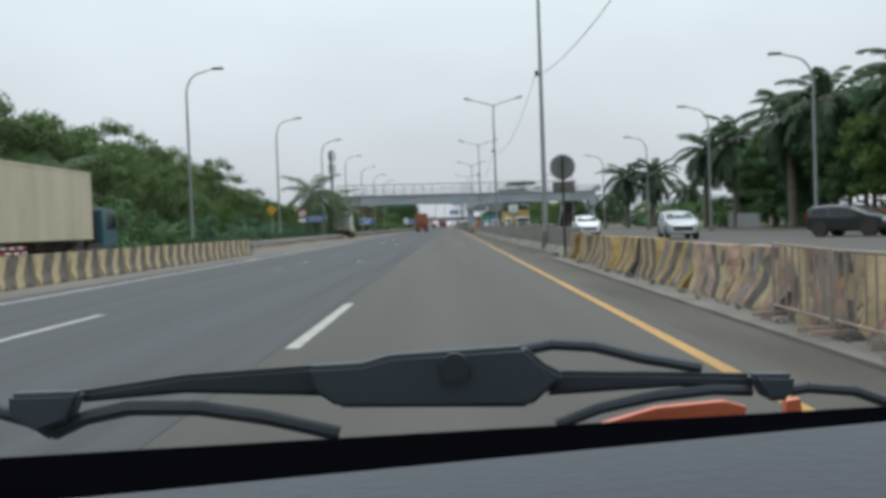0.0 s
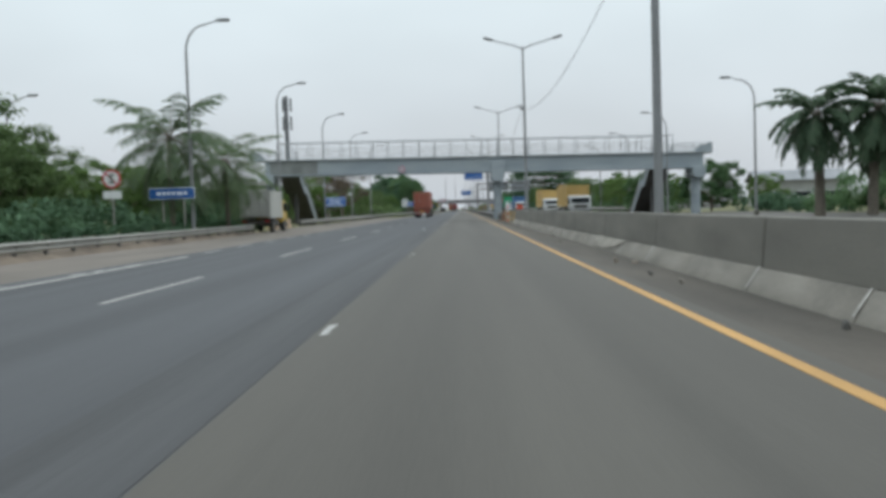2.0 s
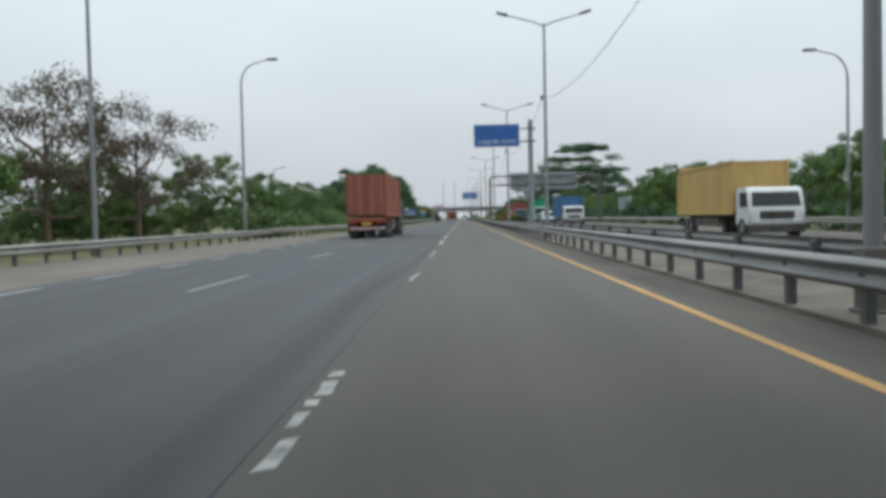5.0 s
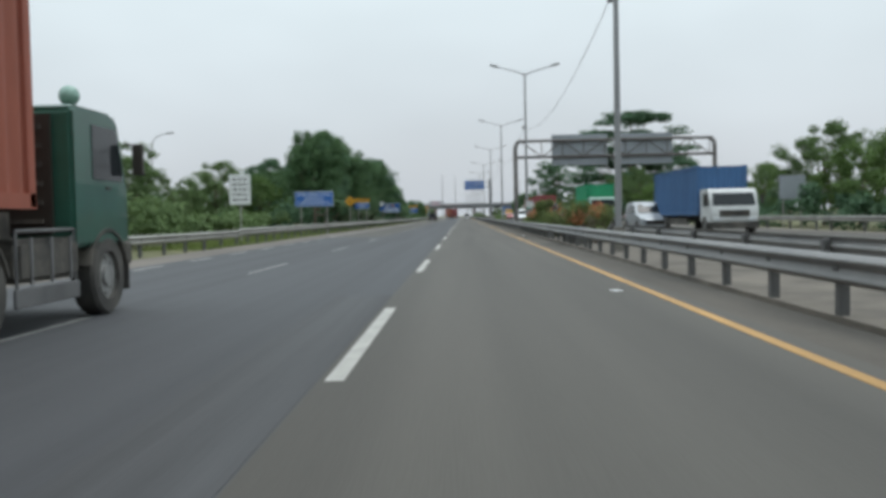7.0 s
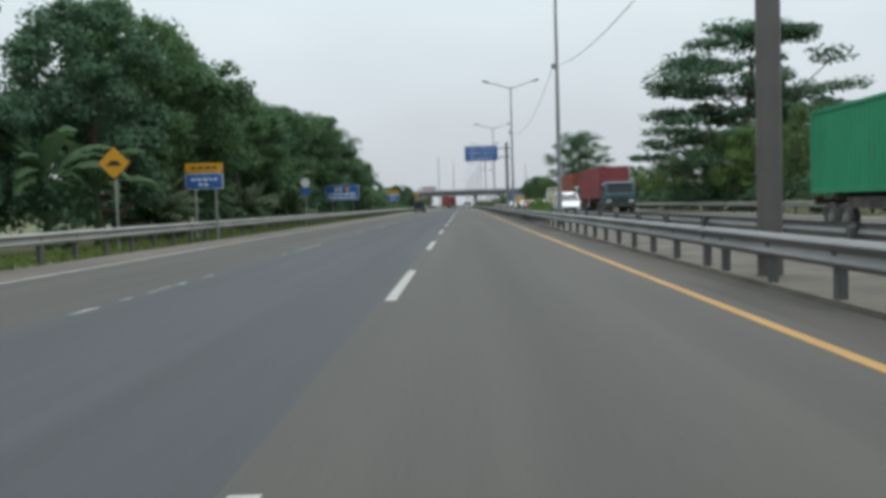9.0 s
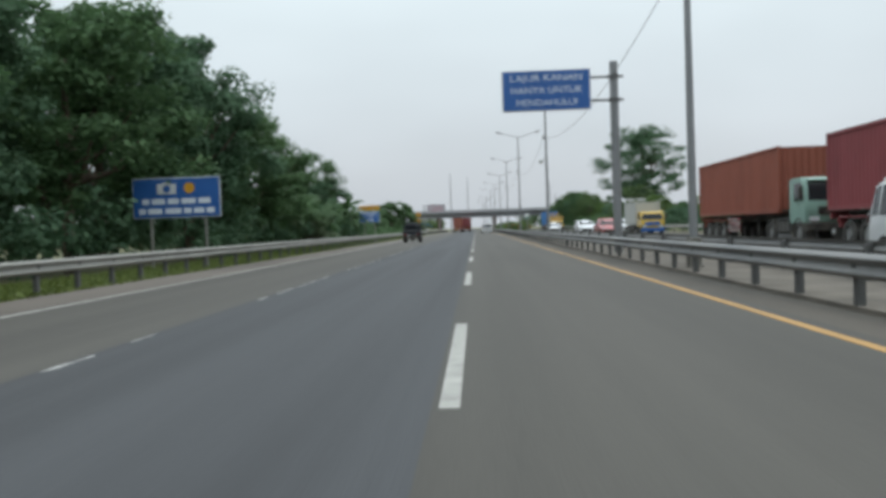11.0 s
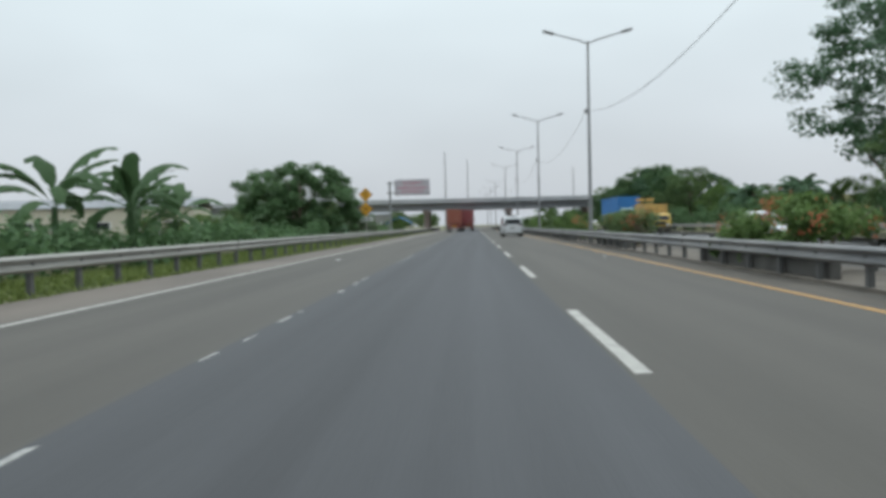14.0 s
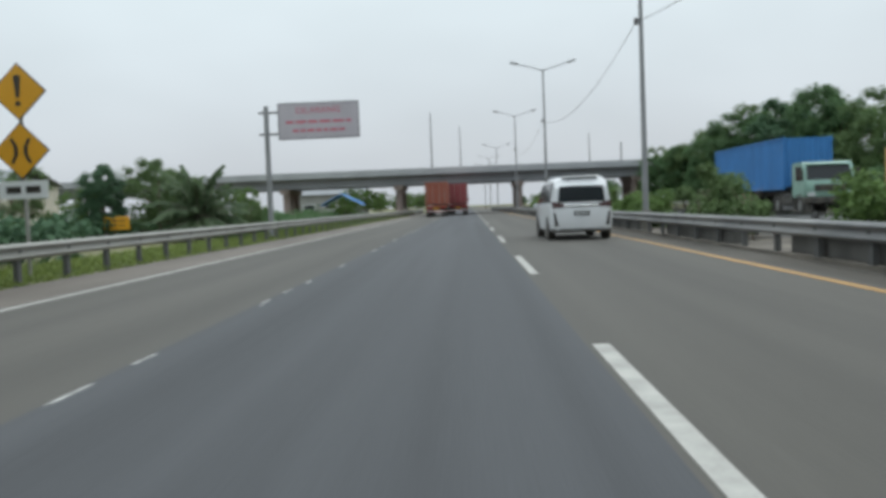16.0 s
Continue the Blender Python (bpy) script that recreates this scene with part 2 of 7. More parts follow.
def disc(bm, c, r, depth, axis="Y", seg=24):
    q = {"X": Matrix.Rotation(radians(90), 4, "Y"), "Y": Matrix.Rotation(radians(90), 4, "X"), "Z": Matrix()}[axis]
    bmesh.ops.create_cone(bm, cap_ends=True, segments=seg, radius1=r, radius2=r, depth=depth, matrix=Matrix.Translation(c) @ q)


def prism(bm, profile, axis, a, b):
    """A closed profile swept along x, y or z from a to b. The profile is (y, z) for x, (x, z) for y and (x, y) for z."""
    rings = []
    for s in (a, b):
        rings.append([bm.verts.new({"x": (s, p, q), "y": (p, s, q), "z": (p, q, s)}[axis]) for p, q in profile])
    k = len(profile)
    for i in range(k):
        bm.faces.new((rings[0][i], rings[0][(i + 1) % k], rings[1][(i + 1) % k], rings[1][i]))
    bm.faces.new(rings[0][::-1])
    bm.faces.new(rings[1])
    bmesh.ops.recalc_face_normals(bm, faces=bm.faces)


def bevel(bm, w, seg=2, angle=0.5):
    es = [x for x in bm.edges if len(x.link_faces) == 2 and x.calc_face_angle(0) > angle]
    bmesh.ops.bevel(bm, geom=es, offset=w, segments=seg, affect="EDGES", clamp_overlap=True)


def smooth(bm, angle=0.6):
    for f in bm.faces:
        f.smooth = True
    for x in bm.edges:
        if len(x.link_faces) == 2 and x.calc_face_angle(0) > angle:
            x.smooth = False


def mesh_of(name, bm, material):
    smooth(bm)
    me = bpy.data.meshes.new(name)
    bm.to_mesh(me)
    bm.free()
    me.materials.append(material)
    return me


def part(name, bm, material, parent, label="", at=None):
    ob = new(name, bm if isinstance(bm, bpy.types.Mesh) else mesh_of(name, bm, material))
    ob.parent = parent
    if at is not None:
        ob.matrix_basis = at
    if label:
        ob["label"] = label
    return ob


def thing(name, at, label, category, group="", kind=""):
    ob = new(name)
    ob.empty_display_size = 0.2
    ob.matrix_basis = at
    return tagged(ob, label, category, group, kind)


def solid(name, bm, material, label, category="", group="", kind="", at=None):
    """A thing of one mesh."""
    ob = new(name, mesh_of(name, bm, material))
    if at is not None:
        ob.matrix_basis = at
    return tagged(ob, label, category, group, kind)


def B():
    return bmesh.new()


# ---- ground and road ----
def strip(name, x0, x1, y0, y1, z, material, label, depth=0.3, kind="structure"):
    bm = B()
    box(bm, (x0 + x1) / 2, (y0 + y1) / 2, z - depth / 2, x1 - x0, y1 - y0, depth)
    return solid(name, bm, material, label, name.split("_")[0], kind=kind)


bm = B()
bmesh.ops.create_grid(bm, x_segments=2, y_segments=2, size=2400)
ground = solid("ground", bm, GRASS_GROUND, "wide flat grassy ground reaching the horizon", "ground", kind="structure", at=pose(0, 300, -0.06))

Y0, Y1 = -60, 900
strip("road_lane_left", -7.5, -3.78, Y0, 245, 0, ASPHALT_DARK, "dark grey asphalt driving lane, worn")
strip("road_lane_left", -7.5, -3.78, 245, Y1, 0, ASPHALT_TAN, "brownish grey asphalt driving lane")
strip("road_lane_middle", -3.78, -0.12, Y0, Y1, 0, ASPHALT_DARK, "dark bluish grey asphalt lane with tyre polish")
strip("road_lane_right", -0.12, 3.95, Y0, Y1, 0, ASPHALT_TAN, "brownish grey asphalt driving lane")
strip("road_seam", -0.95, -0.13, Y0, 205, 0.004, ASPHALT_SEAM, "darker band of asphalt along the lane joint", 0.05)
strip("pavement_shoulder_left", -9.35, -7.5, Y0, 20, -0.005, SHOULDER, "dusty paved left shoulder")
strip("pavement_shoulder_left", -12.9, -7.5, 20, 200, -0.005, SHOULDER, "dusty paved left shoulder strewn with sand")
strip("pavement_shoulder_left", -9.3, -7.5, 200, Y1, -0.005, SHOULDER, "dusty paved left shoulder")
strip("pavement_median_side", 3.95, 4.72, Y0, 28.4, -0.005, MEDIAN_DIRT, "dusty brown strip beside the orange line")
strip("pavement_median_side", 3.95, 5.3, 28.4, 117.8, -0.005, MEDIAN_DIRT, "dusty brown strip between the orange line and the wall")
strip("pavement_median_side", 3.95, 4.75, 117.8, Y1, -0.005, MEDIAN_DIRT, "dusty brown strip beside the orange line")
strip("pavement_median", 4.72, 6.9, Y0, 28.4, 0.03, CONCRETE_PALE, "stained concrete median")
strip("pavement_median", 5.3, 6.9, 28.4, 117.8, 0.0, CONCRETE_PALE, "stained concrete median behind the wall")
strip("pavement_median", 4.75, 6.9, 117.8, 134, 0.06, CONCRETE_PALE, "stained concrete median")
strip("pavement_median", 4.75, 6.9, 134, Y1, 0.06, MEDIAN_SOIL, "dusty brown earth of the median")
strip("road_opposite", 6.9, 30, Y0, 150, -0.01, ASPHALT_TAN, "opposite carriageway widening into a plaza")
strip("road_opposite", 6.9, 18.8, 150, Y1, -0.01, ASPHALT_TAN, "opposite carriageway of grey asphalt")
strip("pavement_opposite_shoulder", 18.8, 20.6, 150, Y1, -0.015, SHOULDER, "dusty shoulder of the opposite carriageway")


def line(name, x, w, y0, y1, material, label):
    bm = B()
    box(bm, x, (y0 + y1) / 2, 0.0, w, y1 - y0, 0.008)
    return solid(name, bm, material, label, "road marking", "road markings", "structure")


line("trim_orange_line", 3.665, 0.125, Y0, Y1, ORANGE_LINE, "solid orange edge line of road paint")
line("trim_edge_line", -6.78, 0.14, Y0, 80, WHITE_LINE, "solid white edge line of road paint")
line("trim_edge_line", -7.32, 0.14, 246, Y1, WHITE_LINE, "solid white edge line of road paint")
dash_y = 82.3
while dash_y < 244:
    line("trim_edge_dash", -7.0, 0.14, dash_y, dash_y + 2.1, WORN_LINE, "short worn white dash of road paint")
    dash_y += 4.5


def worn_marks(x, w, y0, y1, share, label):
    """What is left of a dash of paint: ragged scraps with bare asphalt between them."""
    r = random.Random(int(y0 * 10) + int(x * 7))
    bm = B()
    y = y0
    while y < y1:
        le = r.uniform(0.15, 0.8)
        if r.random() < share:
            ww = w * r.uniform(0.35, 1.0)
            cx = x + r.uniform(-0.5, 0.5) * (w - ww)
            pts = [(cx + sx * ww / 2 * r.uniform(0.6, 1.1), y + le * f) for sx, f in ((-1, 0.0), (1, 0.1), (1, 0.55), (1, 1.0), (-1, 0.9), (-1, 0.4))]
            prism(bm, pts, "z", -0.004, 0.004)
        y += le + r.uniform(0.02, 0.2)
    if not bm.verts:
        box(bm, x, (y0 + y1) / 2, 0.0, w * 0.5, 0.2, 0.008)
    return solid("trim_lane_dash", bm, SCRAP_LINE, label, "road marking", "road markings", "structure")


for k in range(-3, 56):
    y = 125.4 + 12.3 * (k - 9) if k < 14 else 185.8 + 12.3 * (k - 14)
    if 5 < y < 20:
        y = 8.7
    if 0 < y < 5:
        continue
    if 20 < y < 110:
        worn_marks(0.0, 0.12, y - 1.4, y + 1.6, 0.28, "white lane dash of road paint worn to faint scraps")
    elif 110 < y < 165:
        worn_marks(0.0, 0.15, y, y + 4.6, 0.75, "white lane dash of road paint, chipped and broken")
    else:
        line("trim_lane_dash", 0.0, 0.14, y, y + 5.0, WHITE_LINE, "white lane dash of road paint, clear")
    if 20 < y < 55 or y > 245:
        worn_marks(-3.72, 0.105, y - 0.6 if y < 300 else y - 3.5, y + 5.2 if y < 300 else y + 5.5, 0.6 if y < 398 else 0.36, "thin white lane dash of road paint worn to scraps")
    else:
        line("trim_lane_dash", -3.72, 0.13 if y < 20 else 0.085, y + (2.4 if 20 < y < 110 else 0.4), y + (7.2 if 20 < y < 110 else 4.6), WHITE_LINE if y < 110 else WORN_LINE, "thin white lane dash of road paint")


worn_marks(-6.99, 0.32, 36, 80, 0.6, "ragged smears of old white paint beside the edge line")


# ---- guard rails ----
WAVE = [(0.0, -0.155), (0.015, -0.145), (0.072, -0.115), (0.083, -0.098), (0.080, -0.078), (0.012, -0.028), (0.0, 0.0), (0.012, 0.028), (0.080, 0.078), (0.083, 0.098), (0.072, 0.115), (0.015, 0.145), (0.0, 0.155)]


def beam_profile(side):
    """The two waves of a crash barrier's beam, bulging towards +x for side 1."""
    outer = [(side * p, q) for p, q in WAVE]
    inner = [(side * (p - 0.012), q) for p, q in WAVE]
    return outer + inner[::-1]


def guard_rail(y0, y1, x0, x1, top, side, label, step=2.0, lift=0.0, steel=None):
    """A steel beam on posts from (x0, y0) to (x1, y1), its face towards side."""
    rail = thing("guard_rail", pose(0, 0, 0), label, "guard rail", "guard rails")
    yaw = math.atan2(-(x1 - x0), y1 - y0)
    length = math.hypot(x1 - x0, y1 - y0)
    bm = B()
    prism(bm, beam_profile(side), "y", 0, length)
    part("beam", bm, steel or GALV, rail, at=pose(x0, y0, top - 0.155, 0, 0, math.degrees(yaw)))
    bm = B()
    box(bm, -0.06 * side, 0, (top + lift) / 2 - lift - 0.05, 0.10, 0.15, top + lift)
    box(bm, -0.015 * side, 0, top - 0.16, 0.06, 0.13, 0.26)
    bevel(bm, 0.008, 1)
    me = mesh_of("post", bm, RAIL_POST)
    n = int(length / step)
    for i in range(n + 1):
        f = i * step / length
        part("post", me, None, rail, at=pose(x0 + (x1 - x0) * f, y0 + (y1 - y0) * f, 0, 0, 0, math.degrees(yaw)))
    return rail


def rail_x(y):
    return 4.78 - max(0, y - 480) ** 2 / 9000


for a in range(134, 600, 43):
    guard_rail(a, a + 42.9, rail_x(a), rail_x(a + 43), 0.70, -1, "grimy galvanised crash barrier on dark posts along the median", steel=GALV_GRIMY)
for a in range(146, 600, 76):
    guard_rail(a, a + 75.9, 6.75, 6.75, 0.72, 1, "grimy galvanised crash barrier facing the opposite carriageway", 4.0, steel=GALV_GRIMY)
for a in range(152, 600, 90):
    guard_rail(a, a + 89.9, 20.8, 20.8, 0.75, -1, "dusty steel crash barrier beyond the opposite carriageway", 4.0)
guard_rail(46, 110, -11.9, -11.9, 0.57, 1, "low weathered steel crash barrier beside the sandy shoulder")
guard_rail(129.5, 196, -12.5, -12.1, 0.63, 1, "weathered steel crash barrier beside the sandy shoulder")
guard_rail(196, 232, -12.1, -9.35, 0.70, 1, "weathered steel crash barrier closing in on the road")
for a in range(232, 600, 62):
    guard_rail(a, a + 61.9, -9.35, -9.35, 0.78, 1, "weathered steel crash barrier along the grassy verge")


# ---- concrete barriers ----
def jersey_profile(h, foot, top):
    return [(-foot / 2, 0), (-foot / 2, 0.08), (-foot * 0.28, 0.3), (-top / 2, h), (top / 2, h), (foot * 0.28, 0.3), (foot / 2, 0.08), (foot / 2, 0)]


def striped_barrier(x, y, colors, length=2.0, h=0.82, yaw=0.0, label="", lean=1, n=6):
    """One concrete block whose slanting bands of paint are slices of its own."""
    t = thing("concrete_barrier", pose(x, y, 0.0, 0, 0, yaw), label, "barrier", "striped concrete barriers")
    prof = jersey_profile(h, 0.56, 0.22)
    for i in range(n):
        bm = B()
        a, b = (-length / 2 + length / n * (k + (0.0, -0.22)[k % 2]) for k in (i, i + 1))
        rings = []
        for s in (a, b):
            rings.append([bm.verts.new((p, min(max(s + lean * (q - 0.4) * 0.7, -length / 2), length / 2), q)) for p, q in prof])
        k = len(prof)
        for j in range(k):
            bm.faces.new((rings[0][j], rings[0][(j + 1) % k], rings[1][(j + 1) % k], rings[1][j]))
        bm.faces.new(rings[0][::-1])
        bm.faces.new(rings[1])
        bmesh.ops.recalc_face_normals(bm, faces=bm.faces)
        part("band", bm, colors[i % len(colors)], t)
    return t


def chips(t, seed, colors, count, length, h):
    """Flakes of older paint, a few millimetres proud of the block's face towards the road."""
    r = random.Random(seed)
    for k in range(count):
        z = r.uniform(0.10, h - 0.2)
        dz, dy, y0 = r.uniform(0.08, 0.24), r.uniform(0.05, 0.15), r.uniform(-length / 2 + 0.03, length / 2 - 0.2)
        z1 = min(z + dz, h - 0.02)
        if z < 0.3 < z1:
            z1 = 0.3 if z < 0.2 else z1
            z = z if z < 0.2 else 0.302

        def face(q):
            return -0.28 + 0.1232 * (q - 0.08) / 0.22 if q <= 0.3 else -0.1568 + 0.0468 * (q - 0.3) / (h - 0.3)

        bm = B()
        rings = [[bm.verts.new((face(q) - out, y0 + dy * f + r.uniform(-0.02, 0.02), q)) for q, f in ((z, 0.0), (z, 1.0), ((z + z1) / 2, 1.1), (z1, 0.95), (z1, 0.05), ((z + z1) / 2, -0.1))] for out in (0.004, -0.01)]
        n = len(rings[0])
        bm.faces.new(rings[0])
        for j in range(n):
            bm.faces.new((rings[0][j], rings[1][j], rings[1][(j + 1) % n], rings[0][(j + 1) % n]))
        bmesh.ops.recalc_face_normals(bm, faces=bm.faces)
        part("paint_chip", bm, colors[k % len(colors)], t)


YB, CB, RB, CR = (PAINT_YELLOW, PAINT_BLACK), (PAINT_CREAM, PAINT_BLACK), (PAINT_RUST, PAINT_CREAM), (PAINT_CREAM, PAINT_RUST)
for i in range(12):
    y = 4.6 + 2.03 * i
    near = i < 5
    c = (PAINT_DIRT, PAINT_RUST, PAINT_CREAM, PAINT_BLACK, PAINT_RUST) if near else (PAINT_YELLOW, PAINT_BLACK, PAINT_YELLOW, PAINT_DIRT) if i % 3 else (PAINT_YELLOW, PAINT_BLACK, PAINT_YELLOW, PAINT_BLACK)
    h = 0.77 + random.uniform(-0.03, 0.03)
    block = striped_barrier(5.44 + random.uniform(-0.07, 0.07), y, c[i % 3:] + c[:i % 3], length=1.9, yaw=random.uniform(-3, 3), label="grimy concrete barrier with chipped rust, cream and black paint" if near else "concrete barrier with worn yellow and black slanting bands", lean=-1 if i % 2 else 1, h=h, n=(7, 6, 7, 8)[i % 4] if i < 6 else 6)
    if i < 6:
        chips(block, i, (PAINT_RUST, PAINT_DIRT, PAINT_CREAM, PAINT_BLACK, PAINT_YELLOW) if near else (PAINT_DIRT, PAINT_RUST), 16 if near else 5, 1.9, h)
for i in range(9):
    y = 118.9 + 2.03 * i
    striped_barrier(5.2 + random.uniform(-0.04, 0.04), y, RB if i in (3, 6, 7) else YB, yaw=random.uniform(-1.5, 1.5), label="concrete barrier with worn yellow and black slanting bands", lean=-1 if i % 2 else 1)
for i in range(13):
    y = 21.5 + 2.03 * i
    striped_barrier(-9.22 + random.uniform(-0.04, 0.04), y, CB, h=0.8, yaw=random.uniform(-1, 1), label="concrete barrier with faded cream and black bands", lean=1, n=4)
for i in range(4):
    striped_barrier(-13.3 + random.uniform(-0.04, 0.04), 121.5 + 2.03 * i, CR, h=0.8, yaw=random.uniform(-2, 2), label="concrete barrier with faded cream and rust bands", lean=1)
for y in (9.0, 14.5, 17.0, 19.3):
    t = thing("concrete_barrier", pose(-9.22, y, 0), "plain grey concrete road barrier", "barrier", "plain concrete barriers")
    bm = B()
    prism(bm, jersey_profile(0.85, 0.56, 0.22), "y", -1.0, 1.0)
    part("block", bm, CONCRETE, t)

# the long concrete wall beside the orange line, in cast lengths with open joints
wall = tagged(new("wall_median"), "long grey cast concrete crash wall with a stepped pale toe", "wall", kind="structure")
WALL_Y0, seg = 28.45, 3.08
n = 29
bm = B()
prism(bm, [(-0.10, 0.30), (-0.055, 0.88), (-0.04, 0.95), (0.17, 0.95), (0.22, 0.30)], "y", 0.0, 2 * seg - 0.03)
bevel(bm, 0.012, 1)
me_up = mesh_of("panel", bm, CONCRETE)
bm = B()
prism(bm, [(-0.31, -0.02), (-0.29, 0.05), (-0.13, 0.30), (0.25, 0.30), (0.25, -0.02)], "y", 0.0, seg - 0.012)
bevel(bm, 0.015, 1)
me_toe = mesh_of("toe", bm, TOE_PALE)
bm = B()
prism(bm, [(-0.295, 0.05), (-0.29, 0.07), (-0.125, 0.316), (-0.11, 0.302)], "y", -0.05, 0.05)
me_mortar = mesh_of("mortar_joint", bm, CHALK)


def wall_x(y):
    return 5.22 + 0.42 * min(1.0, max(0.0, (62 - y) / 30))


for i in range(n):
    y = WALL_Y0 + i * seg
    if i % 2 == 0:
        yaw = math.degrees(math.atan2(wall_x(y) - wall_x(y + 2 * seg), 2 * seg))
        part("panel", me_up, None, wall, at=pose(wall_x(y) + random.uniform(-0.006, 0.006), y, random.uniform(-0.008, 0.008), 0, 0, yaw) @ Matrix.Diagonal((1, 1 if i < n - 1 else 0.5, 1, 1)))
    yaw = math.degrees(math.atan2(wall_x(y) - wall_x(y + seg), seg))
    part("toe", me_toe, None, wall, at=pose(wall_x(y), y, random.uniform(-0.012, 0.0), 0, 0, yaw))
    if i and random.random() < 0.7:
        part("mortar_joint", me_mortar, None, wall, "pale mortar smeared over the joint", at=pose(wall_x(y), y, 0, 0, 0, random.uniform(-9, 9)) @ Matrix.Diagonal((1, random.uniform(0.4, 1.1), 1, 1)))

# dark planter walls below the rail; flowering shrubs stand in planters: from, to, top, blossom
SHRUBS = ((223.2, 227.0, 1.75, 3), (233.6, 237.2, 2.0, 2), (238.5, 240.0, 1.2, 0), (241.4, 245.2, 2.1, 2), (247.0, 250.6, 1.55, 2), (300, 308, 1.3, 0), (404.5, 411.5, 1.9, 1), (425, 432.5, 1.75, 1), (443.6, 448.6, 1.85, 1), (452.5, 457.8, 1.9, 0), (462.8, 468.2, 1.85, 0),
          (474, 479.5, 1.8, 0), (485, 490.5, 1.7, 0), (495, 503, 1.7, 0), (508, 530, 1.6, 0))
for a, b in [(y0 - 0.7, y1 + 0.8) for y0, y1, z1, fl in SHRUBS]:
    bm = B()
    prism(bm, [(-0.1, 0.0), (-0.1, 0.5), (0.1, 0.5), (0.1, 0.0)], "y", a, b)
    bevel(bm, 0.02, 1)
    solid("planter_wall", bm, CONCRETE_DARK, "low dark concrete planter wall behind the crash barrier", "planter wall", "planter walls", at=pose(5.05, 0, 0.06))


# ---- lamps ----
def double_lamp():
    t = thing("street_lamp", pose(5.45, 35.8, 0.06), "tall grey steel street lamp with two raised arms", "street lamp", "median lamps")
    bm = B()
    rod(bm, (0, 0, 0), (0, 0, 10.85), 0.108, 0.055, 12)
    part("pole", bm, POLE, t)
    bm = B()
    box(bm, 0, 0, 0.02, 0.4, 0.4, 0.04)
    box(bm, 0, 0, 0.35, 0.3, 0.3, 0.7)
    bevel(bm, 0.02, 1)
    part("base", bm, CONCRETE, t)
    for s in (-1, 1):
        bm = B()
        tube(bm, [(0, 0, 10.7), (s * 0.5, 0, 10.92), (s * 1.9, 0, 11.3)], [0.045, 0.04, 0.035])
        part("arm", bm, POLE, t)
        bm = B()
        v = box(bm, s * 2.1, 0, 11.36, 0.62, 0.24, 0.12, Matrix.Rotation(-s * radians(15), 4, "Y"))
        bevel(bm, 0.03, 2)
        part("lamp_head", bm, GALV_DARK, t)
    bm = B()
    box(bm, -0.16, 0, 7.1, 0.14, 0.12, 0.22)
    bevel(bm, 0.01, 1)
    part("cable_bracket", bm, GALV_DARK, t)
    return t


first_lamp = double_lamp()
LAMPS = [(5.45, 0.5), (5.42, 72.5), (5.35, 108.5), (5.35, 145.0), (5.35, 180.7), (5.35, 216.9), (5.42, 253.2), (5.3, 288.4), (5.3, 324.0), (5.2, 364.0), (5.12, 400.3), (5.08, 436.2), (5.02, 472.4), (4.75, 507.5), (4.4, 541.0), (4.0, 595.0), (3.6, 630.0), (3.2, 665.0)]
for x, y in LAMPS:
    copy_thing(first_lamp, pose(x, y, 0.06))


def side_lamp(name, height, reach, label, group):
    """A single-arm lamp whose pole bends over at the top; the arm points along +x."""
    t = thing(name, pose(0, 0, 0), label, "street lamp", group)
    bm = B()
    pts, rad = [(0, 0, 0)], [0.10]
    pts.append((0, 0, height - 1.5))
    rad.append(0.065)
    for i in range(1, 7):
        a = radians(15 * i)
        pts.append((1.1 - 1.1 * math.cos(a), 0, height - 1.5 + 1.35 * math.sin(a)))
        rad.append(0.06 - 0.003 * i)
    pts.append((reach, 0, height + 0.02))
    rad.append(0.035)
    tube(bm, pts, rad, 10)
    part("pole", bm, POLE, t)
    bm = B()
    box(bm, reach + 0.3, 0, height + 0.03, 0.7, 0.28, 0.13)
    bevel(bm, 0.03, 2)
    part("lamp_head", bm, GALV_DARK, t)
    bm = B()
    box(bm, 0, 0, 0.2, 0.34, 0.34, 0.4)
    bevel(bm, 0.03, 1)
    part("base", bm, CONCRETE, t)
    return t


lamp_l = side_lamp("street_lamp", 11.3, 1.7, "tall grey street lamp with one curved arm over the road", "roadside lamps")
lamp_l.matrix_basis = pose(-14.4, 54.5, 0)
for x, y in ((-13.9, 80.0), (-12.75, 100.2), (-12.85, 123.2), (-12.85, 145.8), (-12.85, 168.5), (-12.7, 191.0)):
    copy_thing(lamp_l, pose(x, y, 0))
lamp_far = side_lamp("street_lamp", 9.9, 1.6, "grey street lamp with one curved arm, standing among trees", "roadside lamps")
lamp_far.matrix_basis = pose(-29.8, 279.0, 0)
for y in (90, 115):
    copy_thing(lamp_far, pose(-30, y, 0))
for y in (424, 454, 484):
    copy_thing(lamp_far, pose(-25, y, 0) @ Matrix.Diagonal((0.6, 0.6, 0.58, 1)))
lamp_r = side_lamp("street_lamp", 9.6, 1.7, "grey street lamp with one curved arm over the opposite road", "opposite lamps")
lamp_r.matrix_basis = pose(21.7, 68.3, 0, 0, 0, 180)
for y, x in ((47.2, 21.1), (92.0, 22.2), (116.0, 21.8), (138.0, 20.8), (161, 21.6), (183, 21.6)):
    copy_thing(lamp_r, pose(x, y, 0, 0, 0, 180))

